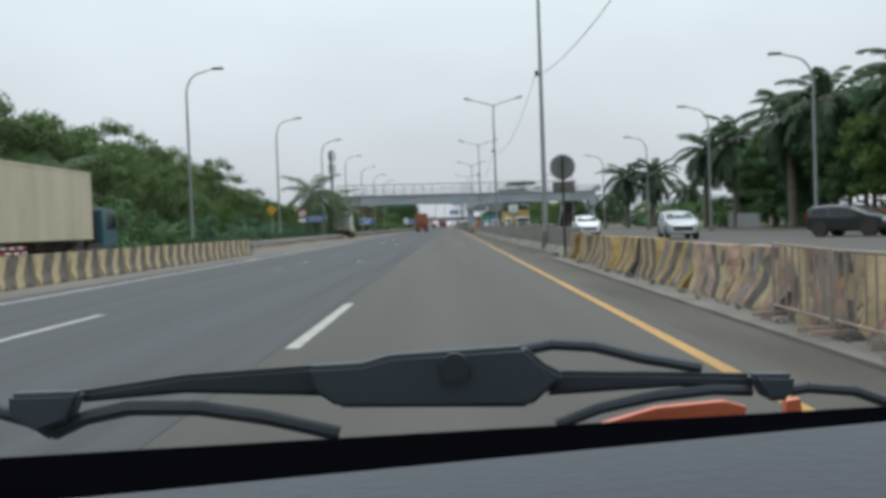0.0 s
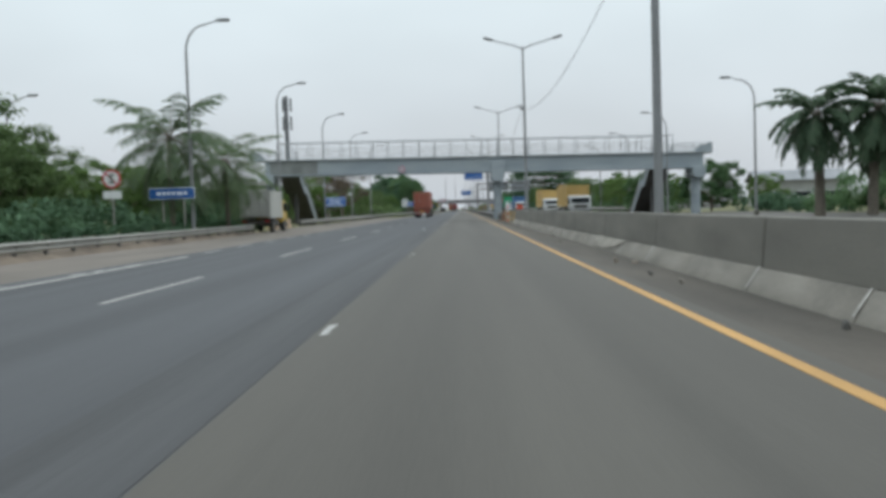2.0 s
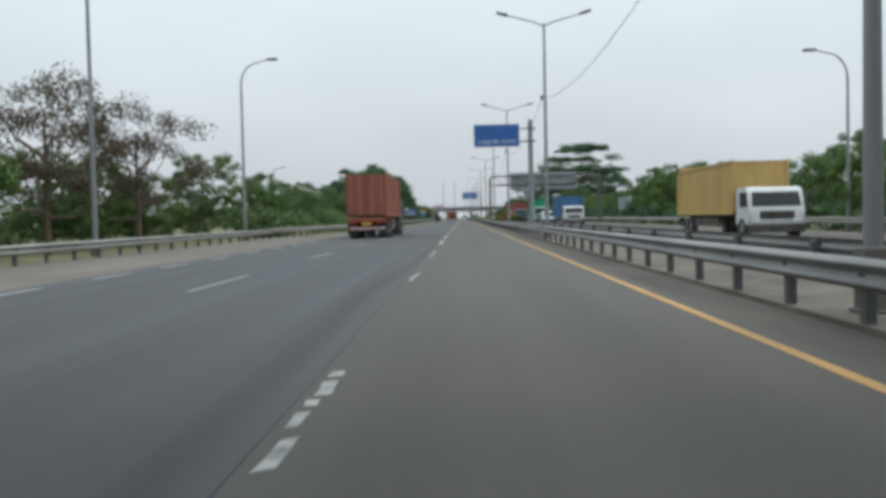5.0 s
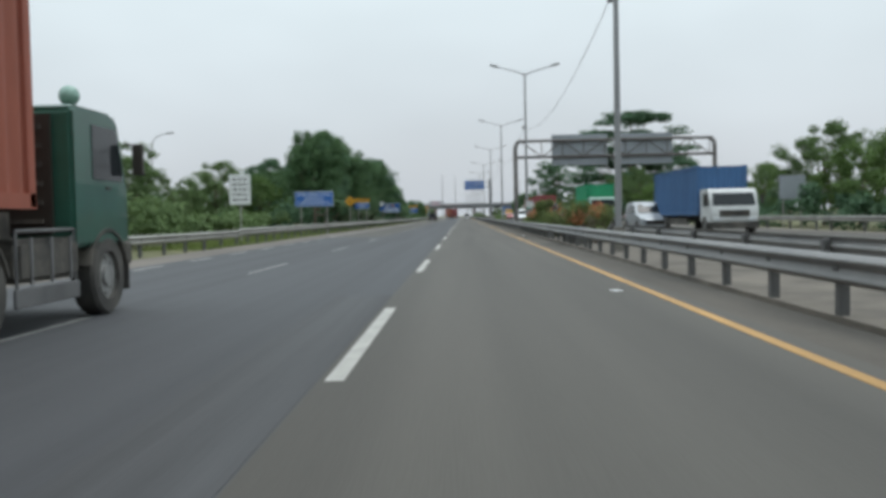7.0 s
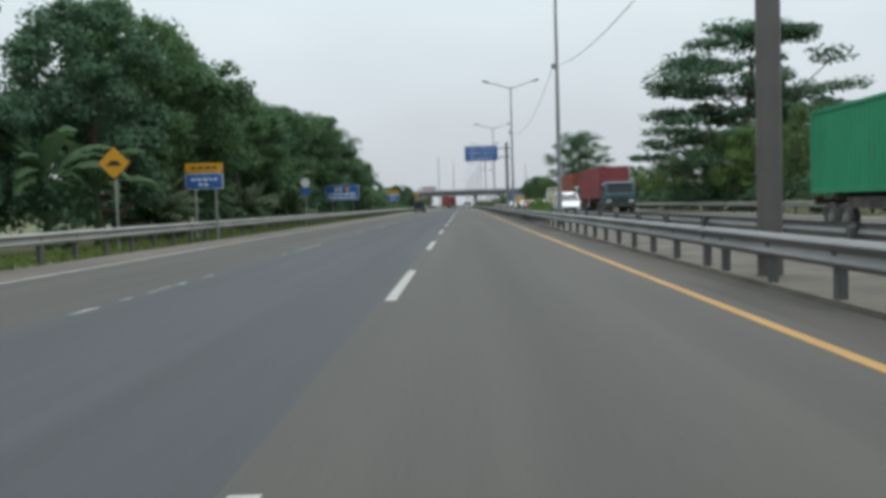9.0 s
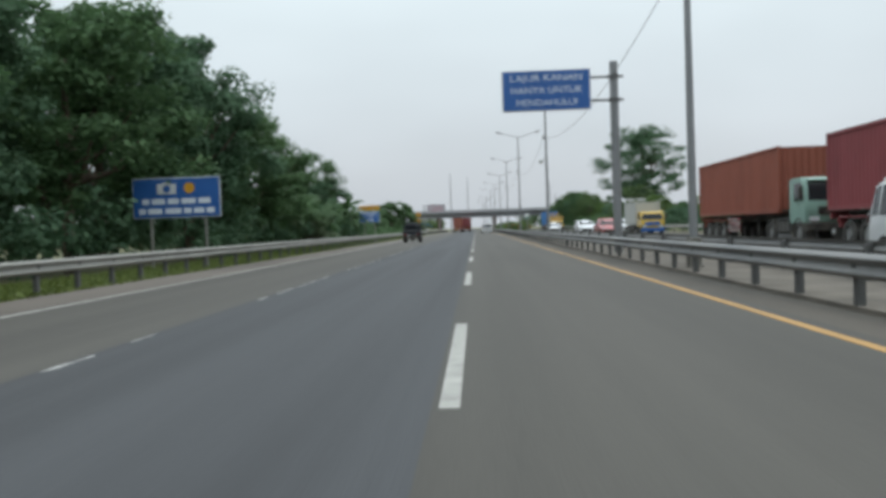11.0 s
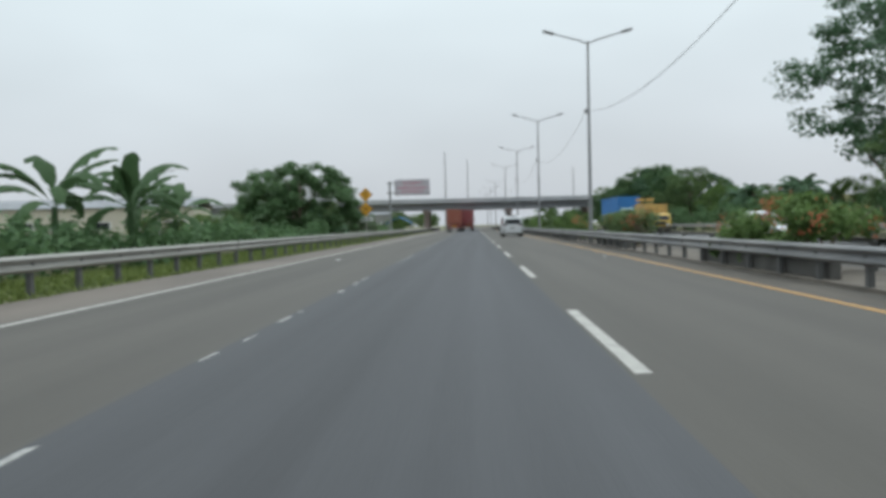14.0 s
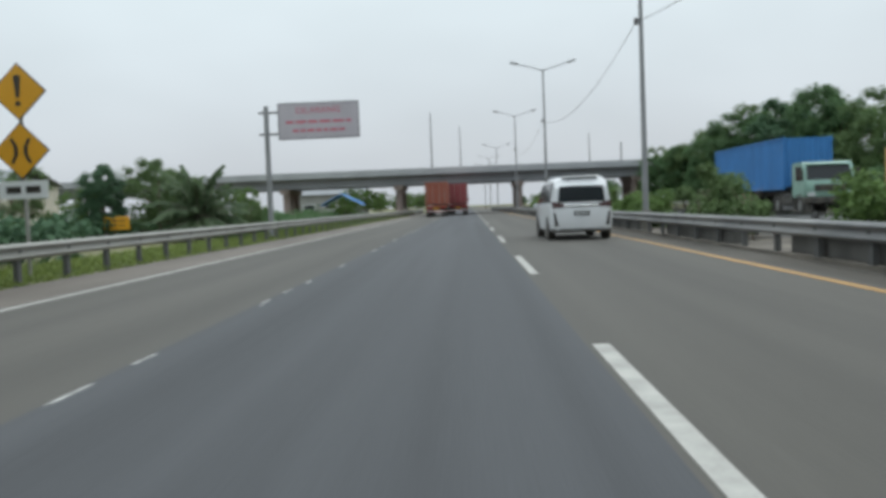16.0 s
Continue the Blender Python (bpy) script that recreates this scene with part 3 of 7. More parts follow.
# the cable slung from pole to pole
spans = sorted(LAMPS[:15] + [(5.45, 36.5)], key=lambda q: q[1])
for (xa, y), (xb, yb) in zip(spans, spans[1:]):
    c = bpy.data.curves.new("cable", "CURVE")
    c.dimensions, c.bevel_depth, c.bevel_resolution = "3D", 0.011, 1
    s = c.splines.new("POLY")
    s.points.add(16)
    for i in range(17):
        f = i / 16
        s.points[i].co = (xa - 0.16 + (xb - xa) * f, y + (yb - y) * f, 7.15 - 4 * 1.2 * f * (1 - f), 1)
    tmp = bpy.data.objects.new("cable", c)
    me = bpy.data.meshes.new_from_object(tmp)
    bpy.data.objects.remove(tmp)
    me.materials.append(SIGN_BLACK)
    tagged(new("cable", me), "thin dark cable sagging between the lamp poles", "cable", "slung cables")


# ---- footbridge ----
def footbridge():
    t = thing("footbridge", pose(0.1, 140.3, -0.05, 0, 0.7, 0), "pale blue-grey steel footbridge with railings crossing the road", "footbridge")
    for s in (-1, 1):
        bm = B()
        prism(bm, [(s * 1.0 - 0.16, 4.68), (s * 1.0 + 0.16, 4.68), (s * 1.0 + 0.16, 4.76), (s * 1.0 + 0.02, 4.79), (s * 1.0 + 0.02, 6.06), (s * 1.0 + 0.16, 6.08), (s * 1.0 + 0.16, 6.14),
                   (s * 1.0 - 0.16, 6.14), (s * 1.0 - 0.16, 6.08), (s * 1.0 - 0.02, 6.06), (s * 1.0 - 0.02, 4.79), (s * 1.0 - 0.16, 4.76)], "x", -17.7, 24.4)
        part("girder", bm, BRIDGE, t)
        for i in range(27):
            bm = B()
            box(bm, -16.4 + 1.57 * i, s * 0.91, 5.42, 0.015, 0.13, 1.22)
            part("stiffener", bm, BRIDGE, t)
        bm = B()
        box(bm, -14.9, s * 1.035, 5.42, 4.6, 0.02, 1.2)
        part("cover_plate", bm, BRIDGE_OLD, t, "weathered darker plate over the girder's end")
    bm = B()
    box(bm, 3.0, 0, 6.2, 44.5, 2.5, 0.16)
    bevel(bm, 0.02, 1)
    part("deck", bm, BRIDGE_PALE, t, "pale grey deck slab")
    post = B()
    tube(post, [(0, 0, -0.08), (0, 0.02, 0.98), (0, 0.10, 1.36), (0, 0.3, 1.53)], [0.038, 0.036, 0.032, 0.03], 6)
    me = mesh_of("railing_post", post, BRIDGE_RAIL)
    for s in (-1, 1):
        for i in range(26):
            part("railing_post", me, None, t, at=pose(-16.5 + 1.52 * i, s * 1.2, 6.34, 0, 0, 0 if s < 0 else 180))
        for z, r in ((6.62, 0.022), (6.95, 0.022), (7.3, 0.022), (7.87, 0.045)):
            bm = B()
            off = s * (1.2 if z < 7.5 else 1.0)
            rod(bm, (-16.5, off, z), (21.6, off, z), r, r, 8)
            part("railing_bar", bm, BRIDGE_RAIL, t)
    for x0, x1 in ((-19.2, -16.5), (21.6, 25.2)):
        for s in (-1, 1):
            bm = B()
            for x in (x0, (x0 + x1) / 2, x1):
                rod(bm, (x, s * 1.2, 6.34), (x, s * 1.2, 7.1), 0.03, 0.03, 6)
            for z in (6.6, 6.85, 7.1):
                rod(bm, (x0, s * 1.2, z), (x1, s * 1.2, z), 0.025, 0.025, 6)
            part("end_railing", bm, BRIDGE_RAIL, t)
    bm = B()
    box(bm, -19.2, 0, 6.7, 0.04, 2.4, 0.8)
    part("end_panel", bm, BRIDGE, t)
    for x, d in ((-19.15, 1.25), (25.15, -1.25)):
        for s in (-1, 1):
            bm = B()
            prism(bm, [(x, 6.28), (x, 7.1), (x + d * 0.35, 7.05), (x + d, 6.28)], "y", s * 1.22 - 0.02, s * 1.22 + 0.02)
            part("wing_plate", bm, BRIDGE, t)
    for x, w, r in ((4.75, 1.3, 0.42), (-17.45, 1.35, 0.48), (23.9, 1.3, 0.46)):
        bm = B()
        prism(bm, [(x - r * 0.95, 3.75), (x - w / 2, 4.1), (x - w / 2, 5.72 if x > 0 and x < 10 else 4.82), (x + w / 2, 5.72 if x > 0 and x < 10 else 4.82), (x + w / 2, 4.1), (x + r * 0.95, 3.75)], "y", -1.45, 1.45)
        bevel(bm, 0.04, 1)
        part("pier_cap", bm, BRIDGE, t)
        bm = B()
        rod(bm, (x, 0, 0), (x, 0, 3.8), r, r, 20)
        part("pier_column", bm, BRIDGE, t)
    # stairs at either end: two flights with a landing, leading away along the road
    for x0, inner in ((-16.05, 1), (21.0, -1)):
        w = 1.9
        run = [(1.1, 6.2), (5.2, 3.55), (6.6, 3.55), (12.6, 0.0)]
        bm = B()
        prism(bm, run + [(12.9, -0.3), (12.2, -0.3), (6.5, 3.15), (5.1, 3.15), (1.1, 5.75)], "x", x0 - w / 2, x0 + w / 2)
        part("stair_slab", bm, STAIR, t, "dark solid underside of the stair")
        for (ya, za), (yb, zb), n in ((run[0], run[1], 15), (run[2], run[3], 20)):
            for i in range(n):
                f = (i + 0.5) / n
                bm = B()
                box(bm, x0, ya + (yb - ya) * f, za + (zb - za) * f + 0.05, w - 0.1, (yb - ya) / n, 0.16)
                part("step", bm, STAIR, t)
        for s in (-1, 1):
            bm = B()
            prism(bm, [(y, z + 0.32) for y, z in run] + [(y, z - 0.42) for y, z in run[::-1]], "x", x0 + s * w / 2 - 0.06, x0 + s * w / 2 + 0.06)
            part("stringer", bm, BRIDGE if s == inner else STAIR, t)
            for h in (0.55, 0.78, 1.02):
                bm = B()
                tube(bm, [(x0 + s * w / 2, y, z + h) for y, z in run], [0.028] * 4, 6)
                part("handrail", bm, BRIDGE_RAIL, t)
            for i in range(9):
                y = 1.3 + 1.38 * i
                z = next(za + (zb - za) * (y - ya) / (yb - ya) for (ya, za), (yb, zb) in zip(run, run[1:]) if ya <= y <= yb)
                bm = B()
                rod(bm, (x0 + s * w / 2, y, z + 0.2), (x0 + s * w / 2, y, z + 1.03), 0.026, 0.026, 6)
                part("handrail_post", bm, BRIDGE_RAIL, t)
        bm = B()
        box(bm, x0, 5.9, 1.6, 0.35, 0.35, 3.2)
        part("stair_column", bm, STAIR, t)
    # a small round height sign on the girder
    bm = B()
    disc(bm, (-4.45, -1.22, 5.1), 0.30, 0.03)
    d = part("limit_sign", bm, LETTER_RED, t, "faded round sign with a pale red rim")
    bm = B()
    disc(bm, (-4.45, -1.245, 5.1), 0.225, 0.02)
    part("face", bm, SIGN_PALE, d)
    return t


footbridge()


# ---- road overpass far ahead ----
def overpass():
    t = thing("overpass", pose(0, 566, 0), "long pale concrete road overpass crossing the highway", "overpass")
    x0, x1 = -95, 70
    bm = B()
    prism(bm, [(-5.6, 5.5), (-5.6, 6.35), (-5.35, 6.35), (-5.3, 5.72), (5.3, 5.72), (5.35, 6.35), (5.6, 6.35), (5.6, 5.5)], "x", x0, x1)
    part("parapet_deck", bm, OVERPASS, t)
    # girders under the deck, their shade painted in by the darker concrete
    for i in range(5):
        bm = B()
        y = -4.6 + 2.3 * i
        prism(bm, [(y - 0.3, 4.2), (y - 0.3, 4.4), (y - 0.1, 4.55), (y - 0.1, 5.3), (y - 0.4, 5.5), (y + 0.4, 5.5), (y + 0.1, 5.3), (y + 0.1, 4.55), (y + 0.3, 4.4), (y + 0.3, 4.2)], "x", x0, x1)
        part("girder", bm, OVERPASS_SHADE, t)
    for x in (-26, -10.5, 5.8, 21.5):
        for y in (-3.4, 0, 3.4):
            bm = B()
            rod(bm, (x, y, 0), (x, y, 3.6), 0.5, 0.5, 16)
            part("pier", bm, PIER_BROWN, t)
        bm = B()
        box(bm, x, 0, 3.9, 1.3, 9.5, 0.62)
        bevel(bm, 0.05, 1)
        part("pier_cap", bm, PIER_BROWN, t)
    for sx in (-1, 1):
        bm = B()
        prism(bm, [(-5.6, 5.5), (-9.5, 0.0), (9.5, 0.0), (5.6, 5.5)], "x", (x0 - 60) if sx < 0 else x1, x0 if sx < 0 else x1 + 60)
        part("approach", bm, GRASS_GROUND, t, "grassy earth approach")
    return t


overpass()


# ---- signs ----
def lettering(text, size, width, parent, x, y, z, material):
    c = bpy.data.curves.new("lettering", "FONT")
    c.body, c.size, c.align_x, c.align_y, c.extrude = text, size, "CENTER", "CENTER", 0.004
    tmp = bpy.data.objects.new("lettering", c)
    me = bpy.data.meshes.new_from_object(tmp)
    bpy.data.objects.remove(tmp)
    w = max(v.co.x for v in me.vertices) - min(v.co.x for v in me.vertices)
    me.materials.clear()
    me.materials.append(material)
    ob = part("lettering", me, None, parent, at=pose(x, y, z, 90, 0, 0) @ Matrix.Diagonal((width / w, 1.0, 1.0, 1.0)))
    return ob


def bars(parent, x, y, z, w, h, material, seed):
    """Unreadable words as a row of short plain bars."""
    r = random.Random(seed)
    s = -w / 2
    while s < w / 2 - 0.05:
        k = min(r.uniform(0.18, 0.5) * max(w / 2.0, 0.6), w / 2 - s)
        bm = B()
        box(bm, x + s + k / 2, y, z, k * 0.9, 0.008, h)
        part("word_bar", bm, material, parent)
        s += k + 0.05


def panel_sign(name, x0, x1, y, z0, z1, face, label, posts, rows=(), yaw=0.0, rim=SIGN_WHITE, base=0.0, group="road signs"):
    """A flat panel with folded rim on posts; it faces -y."""
    t = thing(name, pose((x0 + x1) / 2, y, base, 0, 0, yaw), label, "road sign", group)
    w, h = x1 - x0, z1 - z0
    bm = B()
    box(bm, 0, 0.02, (z0 + z1) / 2 - base, w, 0.03, h)
    bevel(bm, 0.008, 1)
    pn = part("panel", bm, rim, t)
    bm = B()
    box(bm, 0, -0.003, (z0 + z1) / 2 - base, w - 0.07, 0.02, h - 0.07)
    part("face", bm, face, pn)
    for p in posts:
        bm = B()
        rod(bm, (p, 0.08, 0), (p, 0.08, z1 - base - 0.08), 0.045, 0.045, 10)
        part("post", bm, GALV, t)
    for i, row in enumerate(rows):
        txt, zc, hh, ww, m = row
        if txt:
            lettering(txt, hh * 1.38, ww, t, 0, -0.018, zc - base, m)
        else:
            bars(t, 0, -0.016, zc - base, ww, hh, m, i + int(y))
    return t


def diamond(x, y, z, half, label, symbol, post=True, plate=False):
    t = thing("warning_sign", pose(x, y, 0), label, "road sign", "warning signs")
    r = Matrix.Rotation(radians(45), 4, "Y")
    for k, zz in enumerate(z):
        bm = B()
        box(bm, 0, 0, zz, half * 1.414, 0.025, half * 1.414, r)
        bevel(bm, 0.006, 1)
        p = part("panel", bm, SIGN_BLACK, t)
        bm = B()
        box(bm, 0, -0.012, zz, half * 1.414 - 0.05, 0.02, half * 1.414 - 0.05, r)
        part("face", bm, SIGN_YELLOW, p)
        bm = B()
        kind = symbol[k]
        if kind == "bump":
            prism(bm, [(-0.26, zz - 0.09), (-0.2, zz - 0.04), (-0.1, zz + 0.07), (0.1, zz + 0.07), (0.2, zz - 0.04), (0.26, zz - 0.09)], "y", -0.03, -0.02)
        elif kind == "bang":
            prism(bm, [(-0.035, zz - 0.12), (-0.075, zz + 0.30), (0, zz + 0.34), (0.075, zz + 0.30), (0.035, zz - 0.12)], "y", -0.03, -0.02)
            disc(bm, (0, -0.025, zz - 0.24), 0.055, 0.012)
        elif kind == "narrow":
            for s in (-1, 1):
                prism(bm, [(s * 0.22, zz - 0.25), (s * 0.14, zz - 0.08), (s * 0.14, zz + 0.08), (s * 0.22, zz + 0.25), (s * 0.15, zz + 0.25), (s * 0.06, zz + 0.08), (s * 0.06, zz - 0.08), (s * 0.15, zz - 0.25)], "y", -0.03, -0.02)
        else:
            for sx, sz in ((-0.12, 0), (0.12, 0), (0, 0.13), (0, -0.13)):
                box(bm, sx, -0.025, zz + sz, 0.11, 0.012, 0.09)
        part("symbol", bm, SIGN_BLACK, p)
    bm = B()
    rod(bm, (0, 0.06, 0), (0, 0.06, max(z) + half * 0.6), 0.04, 0.04, 10)
    part("post", bm, GALV, t)
    if plate:
        bm = B()
        box(bm, 0, 0, min(z) - half - 0.2, 1.0, 0.025, 0.36)
        pl = part("plate", bm, SIGN_WHITE, t)
        bm = B()
        for s in (-1, 1):
            box(bm, s * 0.2, -0.016, min(z) - half - 0.2, 0.3, 0.008, 0.14)
        part("word_bar", bm, SIGN_BLACK, pl)
    return t


def over_road_sign(x0, x1, y, z0, z1, rows, label):
    """A panel hung out over the lane from a stout pole in the median."""
    t = thing("overhead_sign", pose(5.45, y, 0.06), label, "road sign", "overhead signs")
    bm = B()
    rod(bm, (0, 0.3, 0), (0, 0.3, z1 + 0.25), 0.17, 0.15, 16)
    part("pole", bm, POLE, t)
    for z in (z0 + 0.35, z1 - 0.3):
        bm = B()
        rod(bm, (0.35, 0.3, z), (x0 - 5.45 + 0.3, 0.12, z), 0.045, 0.045, 8)
        disc(bm, (0, 0.3, z), 0.21, 0.12, "Z", 16)
        part("arm", bm, GALV_DARK, t)
    bm = B()
    w, cx = x1 - x0, (x0 + x1) / 2 - 5.45
    box(bm, cx, 0.03, (z0 + z1) / 2, w, 0.05, z1 - z0)
    bevel(bm, 0.01, 1)
    p = part("panel", bm, SIGN_WHITE, t)
    bm = B()
    box(bm, cx, 0, (z0 + z1) / 2, w - 0.09, 0.03, z1 - z0 - 0.09)
    part("face", bm, SIGN_BLUE, p)
    for txt, f, ww in rows:
        lettering(txt, 0.33, ww, t, cx, -0.02, z0 + (z1 - z0) * f, LETTER)
    return t


over_road_sign(1.85, 4.75, 191.5, 5.5, 6.95, (("LAJUR KIRI", 0.22, 2.3),), "blue overhead lane sign with white capitals on a grey pole")
over_road_sign(1.33, 4.57, 335.6, 5.27, 6.77, (("LAJUR KANAN", 0.80, 2.6), ("HANYA UNTUK", 0.50, 2.6), ("MENDAHULUI", 0.20, 2.2)), "blue overhead lane sign with three rows of white capitals")

diamond(-14.0, 77.0, (3.05,), 0.48, "amber diamond warning sign on a green-grey post", ("dots",))
diamond(-9.75, 275.8, (2.75,), 0.53, "amber diamond road hump warning sign on a post", ("bump",))
diamond(-9.96, 459.5, (3.78, 2.60), 0.58, "two amber diamond warning signs stacked on one post", ("bang", "narrow"), plate=True)

t = thing("no_stopping_sign", pose(-13.95, 92.6, 0), "round white sign with red rim over a small white plate", "road sign", "road signs")
bm = B()
disc(bm, (0, 0, 2.95), 0.42, 0.03)
p = part("panel", bm, SIGN_RED, t)
bm = B()
disc(bm, (0, -0.012, 2.95), 0.33, 0.02)
part("face", bm, SIGN_WHITE, p)
bm = B()
tube(bm, [(0.12, -0.025, 3.08), (0.0, -0.025, 3.14), (-0.11, -0.025, 3.07), (0, -0.025, 2.95), (0.11, -0.025, 2.84), (0, -0.025, 2.77), (-0.12, -0.025, 2.83)], [0.035] * 7, 6)
part("symbol", bm, SIGN_BLACK, p)
bm = B()
box(bm, 0, -0.025, 2.95, 0.7, 0.012, 0.07, Matrix.Rotation(radians(45), 4, "Y"))
part("slash", bm, SIGN_RED, p)
bm = B()
box(bm, 0, 0, 2.25, 0.8, 0.025, 0.34)
part("plate", bm, SIGN_WHITE, t)
bm = B()
rod(bm, (0, 0.06, 0), (0, 0.06, 3.1), 0.04, 0.04, 10)
part("post", bm, GALV, t)

panel_sign("direction_sign", -14.8, -12.4, 99.5, 2.12, 2.72, SIGN_BLUE, "long narrow blue sign with white lettering on two posts", (-0.5, 0.6), (("", 2.42, 0.16, 1.6, LETTER),))
panel_sign("information_sign", -14.6, -12.1, 156.5, 1.85, 2.95, SIGN_BLUE, "blue information sign with three rows of white words", (-0.7, 0.7), (("", 2.68, 0.14, 1.9, LETTER), ("", 2.4, 0.14, 1.2, LETTER), ("", 2.12, 0.14, 1.8, LETTER)))
panel_sign("white_notice_sign", -10.95, -9.85, 236.7, 1.95, 3.5, SIGN_WHITE, "white notice board with rows of dark words", (0.0,), tuple(("", 3.25 - 0.26 * k, 0.07, 0.75, SIGN_BLACK) for k in range(5)))
panel_sign("safety_sign", -11.65, -8.75, 258.0, 2.08, 3.2, SIGN_BLUE, "blue safety sign with three rows of white capitals", (-1.0, 0.95), (("JAGA JARAK AMAN", 2.95, 0.2, 2.4, LETTER), ("KENDARAAN", 2.64, 0.2, 1.4, LETTER), ("DEMI KESELAMATAN", 2.33, 0.2, 2.4, LETTER)))
t = panel_sign("rest_area_sign", -10.45, -8.9, 285.0, 2.1, 2.75, SIGN_BLUE, "blue sign with an amber board above it on two posts", (-0.4, 0.45), (("", 2.5, 0.1, 1.1, LETTER), ("", 2.28, 0.1, 0.5, LETTER)))
bm = B()
box(bm, 0, 0.02, 2.98, 1.55, 0.03, 0.38)
q = part("upper_panel", bm, SIGN_YELLOW, t)
bars(t, 0, -0.002, 2.98, 1.1, 0.1, SIGN_BLACK, 5)
t = thing("speed_sign", pose(-9.75, 309.0, 0), "round white sign over a small blue plate on a post", "road sign", "road signs")
bm = B()
disc(bm, (0, 0, 2.95), 0.3, 0.03)
part("panel", bm, SIGN_WHITE, t)
bm = B()
box(bm, 0, 0, 2.35, 0.6, 0.025, 0.45)
part("plate", bm, SIGN_BLUE, t)
bm = B()
rod(bm, (0, 0.05, 0), (0, 0.05, 3.0), 0.035, 0.035, 8)
part("post", bm, GALV, t)
t = panel_sign("camera_notice_sign", -12.5, -9.2, 335.5, 1.9, 3.4, SIGN_BLUE, "blue notice sign with a white camera symbol and white words", (-1.0, 1.05), (("", 2.52, 0.2, 2.6, LETTER), ("", 2.16, 0.2, 2.85, LETTER)))
bm = B()
box(bm, -0.35, -0.02, 2.98, 0.7, 0.012, 0.38)
box(bm, -0.35, -0.02, 3.20, 0.26, 0.012, 0.08)
part("camera_symbol", bm, SIGN_WHITE, t)
bm = B()
disc(bm, (-0.35, -0.03, 2.98), 0.14, 0.012)
part("lens_symbol", bm, SIGN_BLUE, t)
bm = B()
disc(bm, (0.5, -0.022, 3.00), 0.2, 0.012)
part("round_emblem", bm, SIGN_YELLOW, t)
t = panel_sign("rest_area_sign", -10.85, -8.95, 387.0, 1.98, 3.02, SIGN_BLUE, "blue sign with an amber board above it on two posts", (-0.5, 0.5), (("", 2.84, 0.12, 1.6, LETTER), ("CAKUNG", 2.53, 0.22, 0.95, LETTER), ("", 2.2, 0.16, 0.72, LETTER)))
bm = B()
box(bm, 0, 0.02, 3.36, 1.9, 0.03, 0.42)
part("upper_panel", bm, SIGN_YELLOW, t)
bars(t, 0, -0.002, 3.36, 1.4, 0.1, SIGN_BLACK, 9)

# pale billboard hung from a pole
t = thing("prohibition_board", pose(-10.1, 482.0, 0), "pale board with red words hung from a grey pole", "road sign", "road signs")
bm = B()
rod(bm, (0, 0.1, 0), (0, 0.1, 6.0), 0.13, 0.11, 14)
part("pole", bm, POLE, t)
bm = B()
box(bm, 2.4, 0, 5.27, 3.7, 0.06, 1.66)
bevel(bm, 0.01, 1)
p = part("panel", bm, GALV_DARK, t)
bm = B()
box(bm, 2.4, -0.025, 5.27, 3.6, 0.03, 1.56)
part("face", bm, SIGN_PALE, p)
for z in (4.72, 5.7):
    bm = B()
    rod(bm, (-0.35, 0.1, z), (0.8, 0.08, z), 0.05, 0.05, 8)
    part("arm", bm, GALV_DARK, t)
lettering("DILARANG", 0.42, 2.0, t, 2.4, -0.045, 5.72, LETTER_RED)
bars(t, 2.4, -0.044, 5.22, 3.0, 0.12, LETTER_RED, 3)
bars(t, 2.4, -0.044, 4.83, 2.4, 0.12, LETTER_RED, 4)

panel_sign("road_sign", 20.9, 22.6, 248.0, 1.75, 3.3, SIGN_BACK, "grey unlettered back of a road sign on two posts", (-0.55, 0.55), rim=GALV_DARK)
panel_sign("yellow_notice_sign", -18.5, -17.2, 483.5, 0.62, 1.26, SIGN_YELLOW, "small amber notice sign on low posts beyond the crash barrier", (-0.55,), (("", 1.06, 0.06, 0.9, SIGN_BLACK), ("", 0.84, 0.06, 0.8, SIGN_BLACK)), rim=SIGN_YELLOW)


# kilometre boards in the median
def km_board(y, rows, label, x=5.35, z=0.06):
    t = thing("kilometre_sign", pose(x, y, z), label, "kilometre sign", "kilometre signs")
    bm = B()
    box(bm, 0, 0.02, 2.15, 0.54, 0.03, 0.62)
    bevel(bm, 0.014, 1)
    p = part("panel", bm, SIGN_BACK, t)
    bm = B()
    box(bm, 0, -0.008, 2.15, 0.47, 0.02, 0.55)
    part("face", bm, SIGN_WHITE, p)
    bm = B()
    box(bm, 0, -0.02, 1.945, 0.47, 0.012, 0.14)
    part("footer", bm, SIGN_GREEN, p)
    for txt, z, h, w, m in rows:
        if txt:
            lettering(txt, h * 1.38, w, t, 0, -0.028, z, m)
        else:
            bars(t, 0, -0.03, z, w, h, m, 7)
    bm = B()
    rod(bm, (0.05, 0.1, -0.5), (0.05, 0.1, 2.35), 0.045, 0.045, 10)
    part("post", bm, GALV, t)


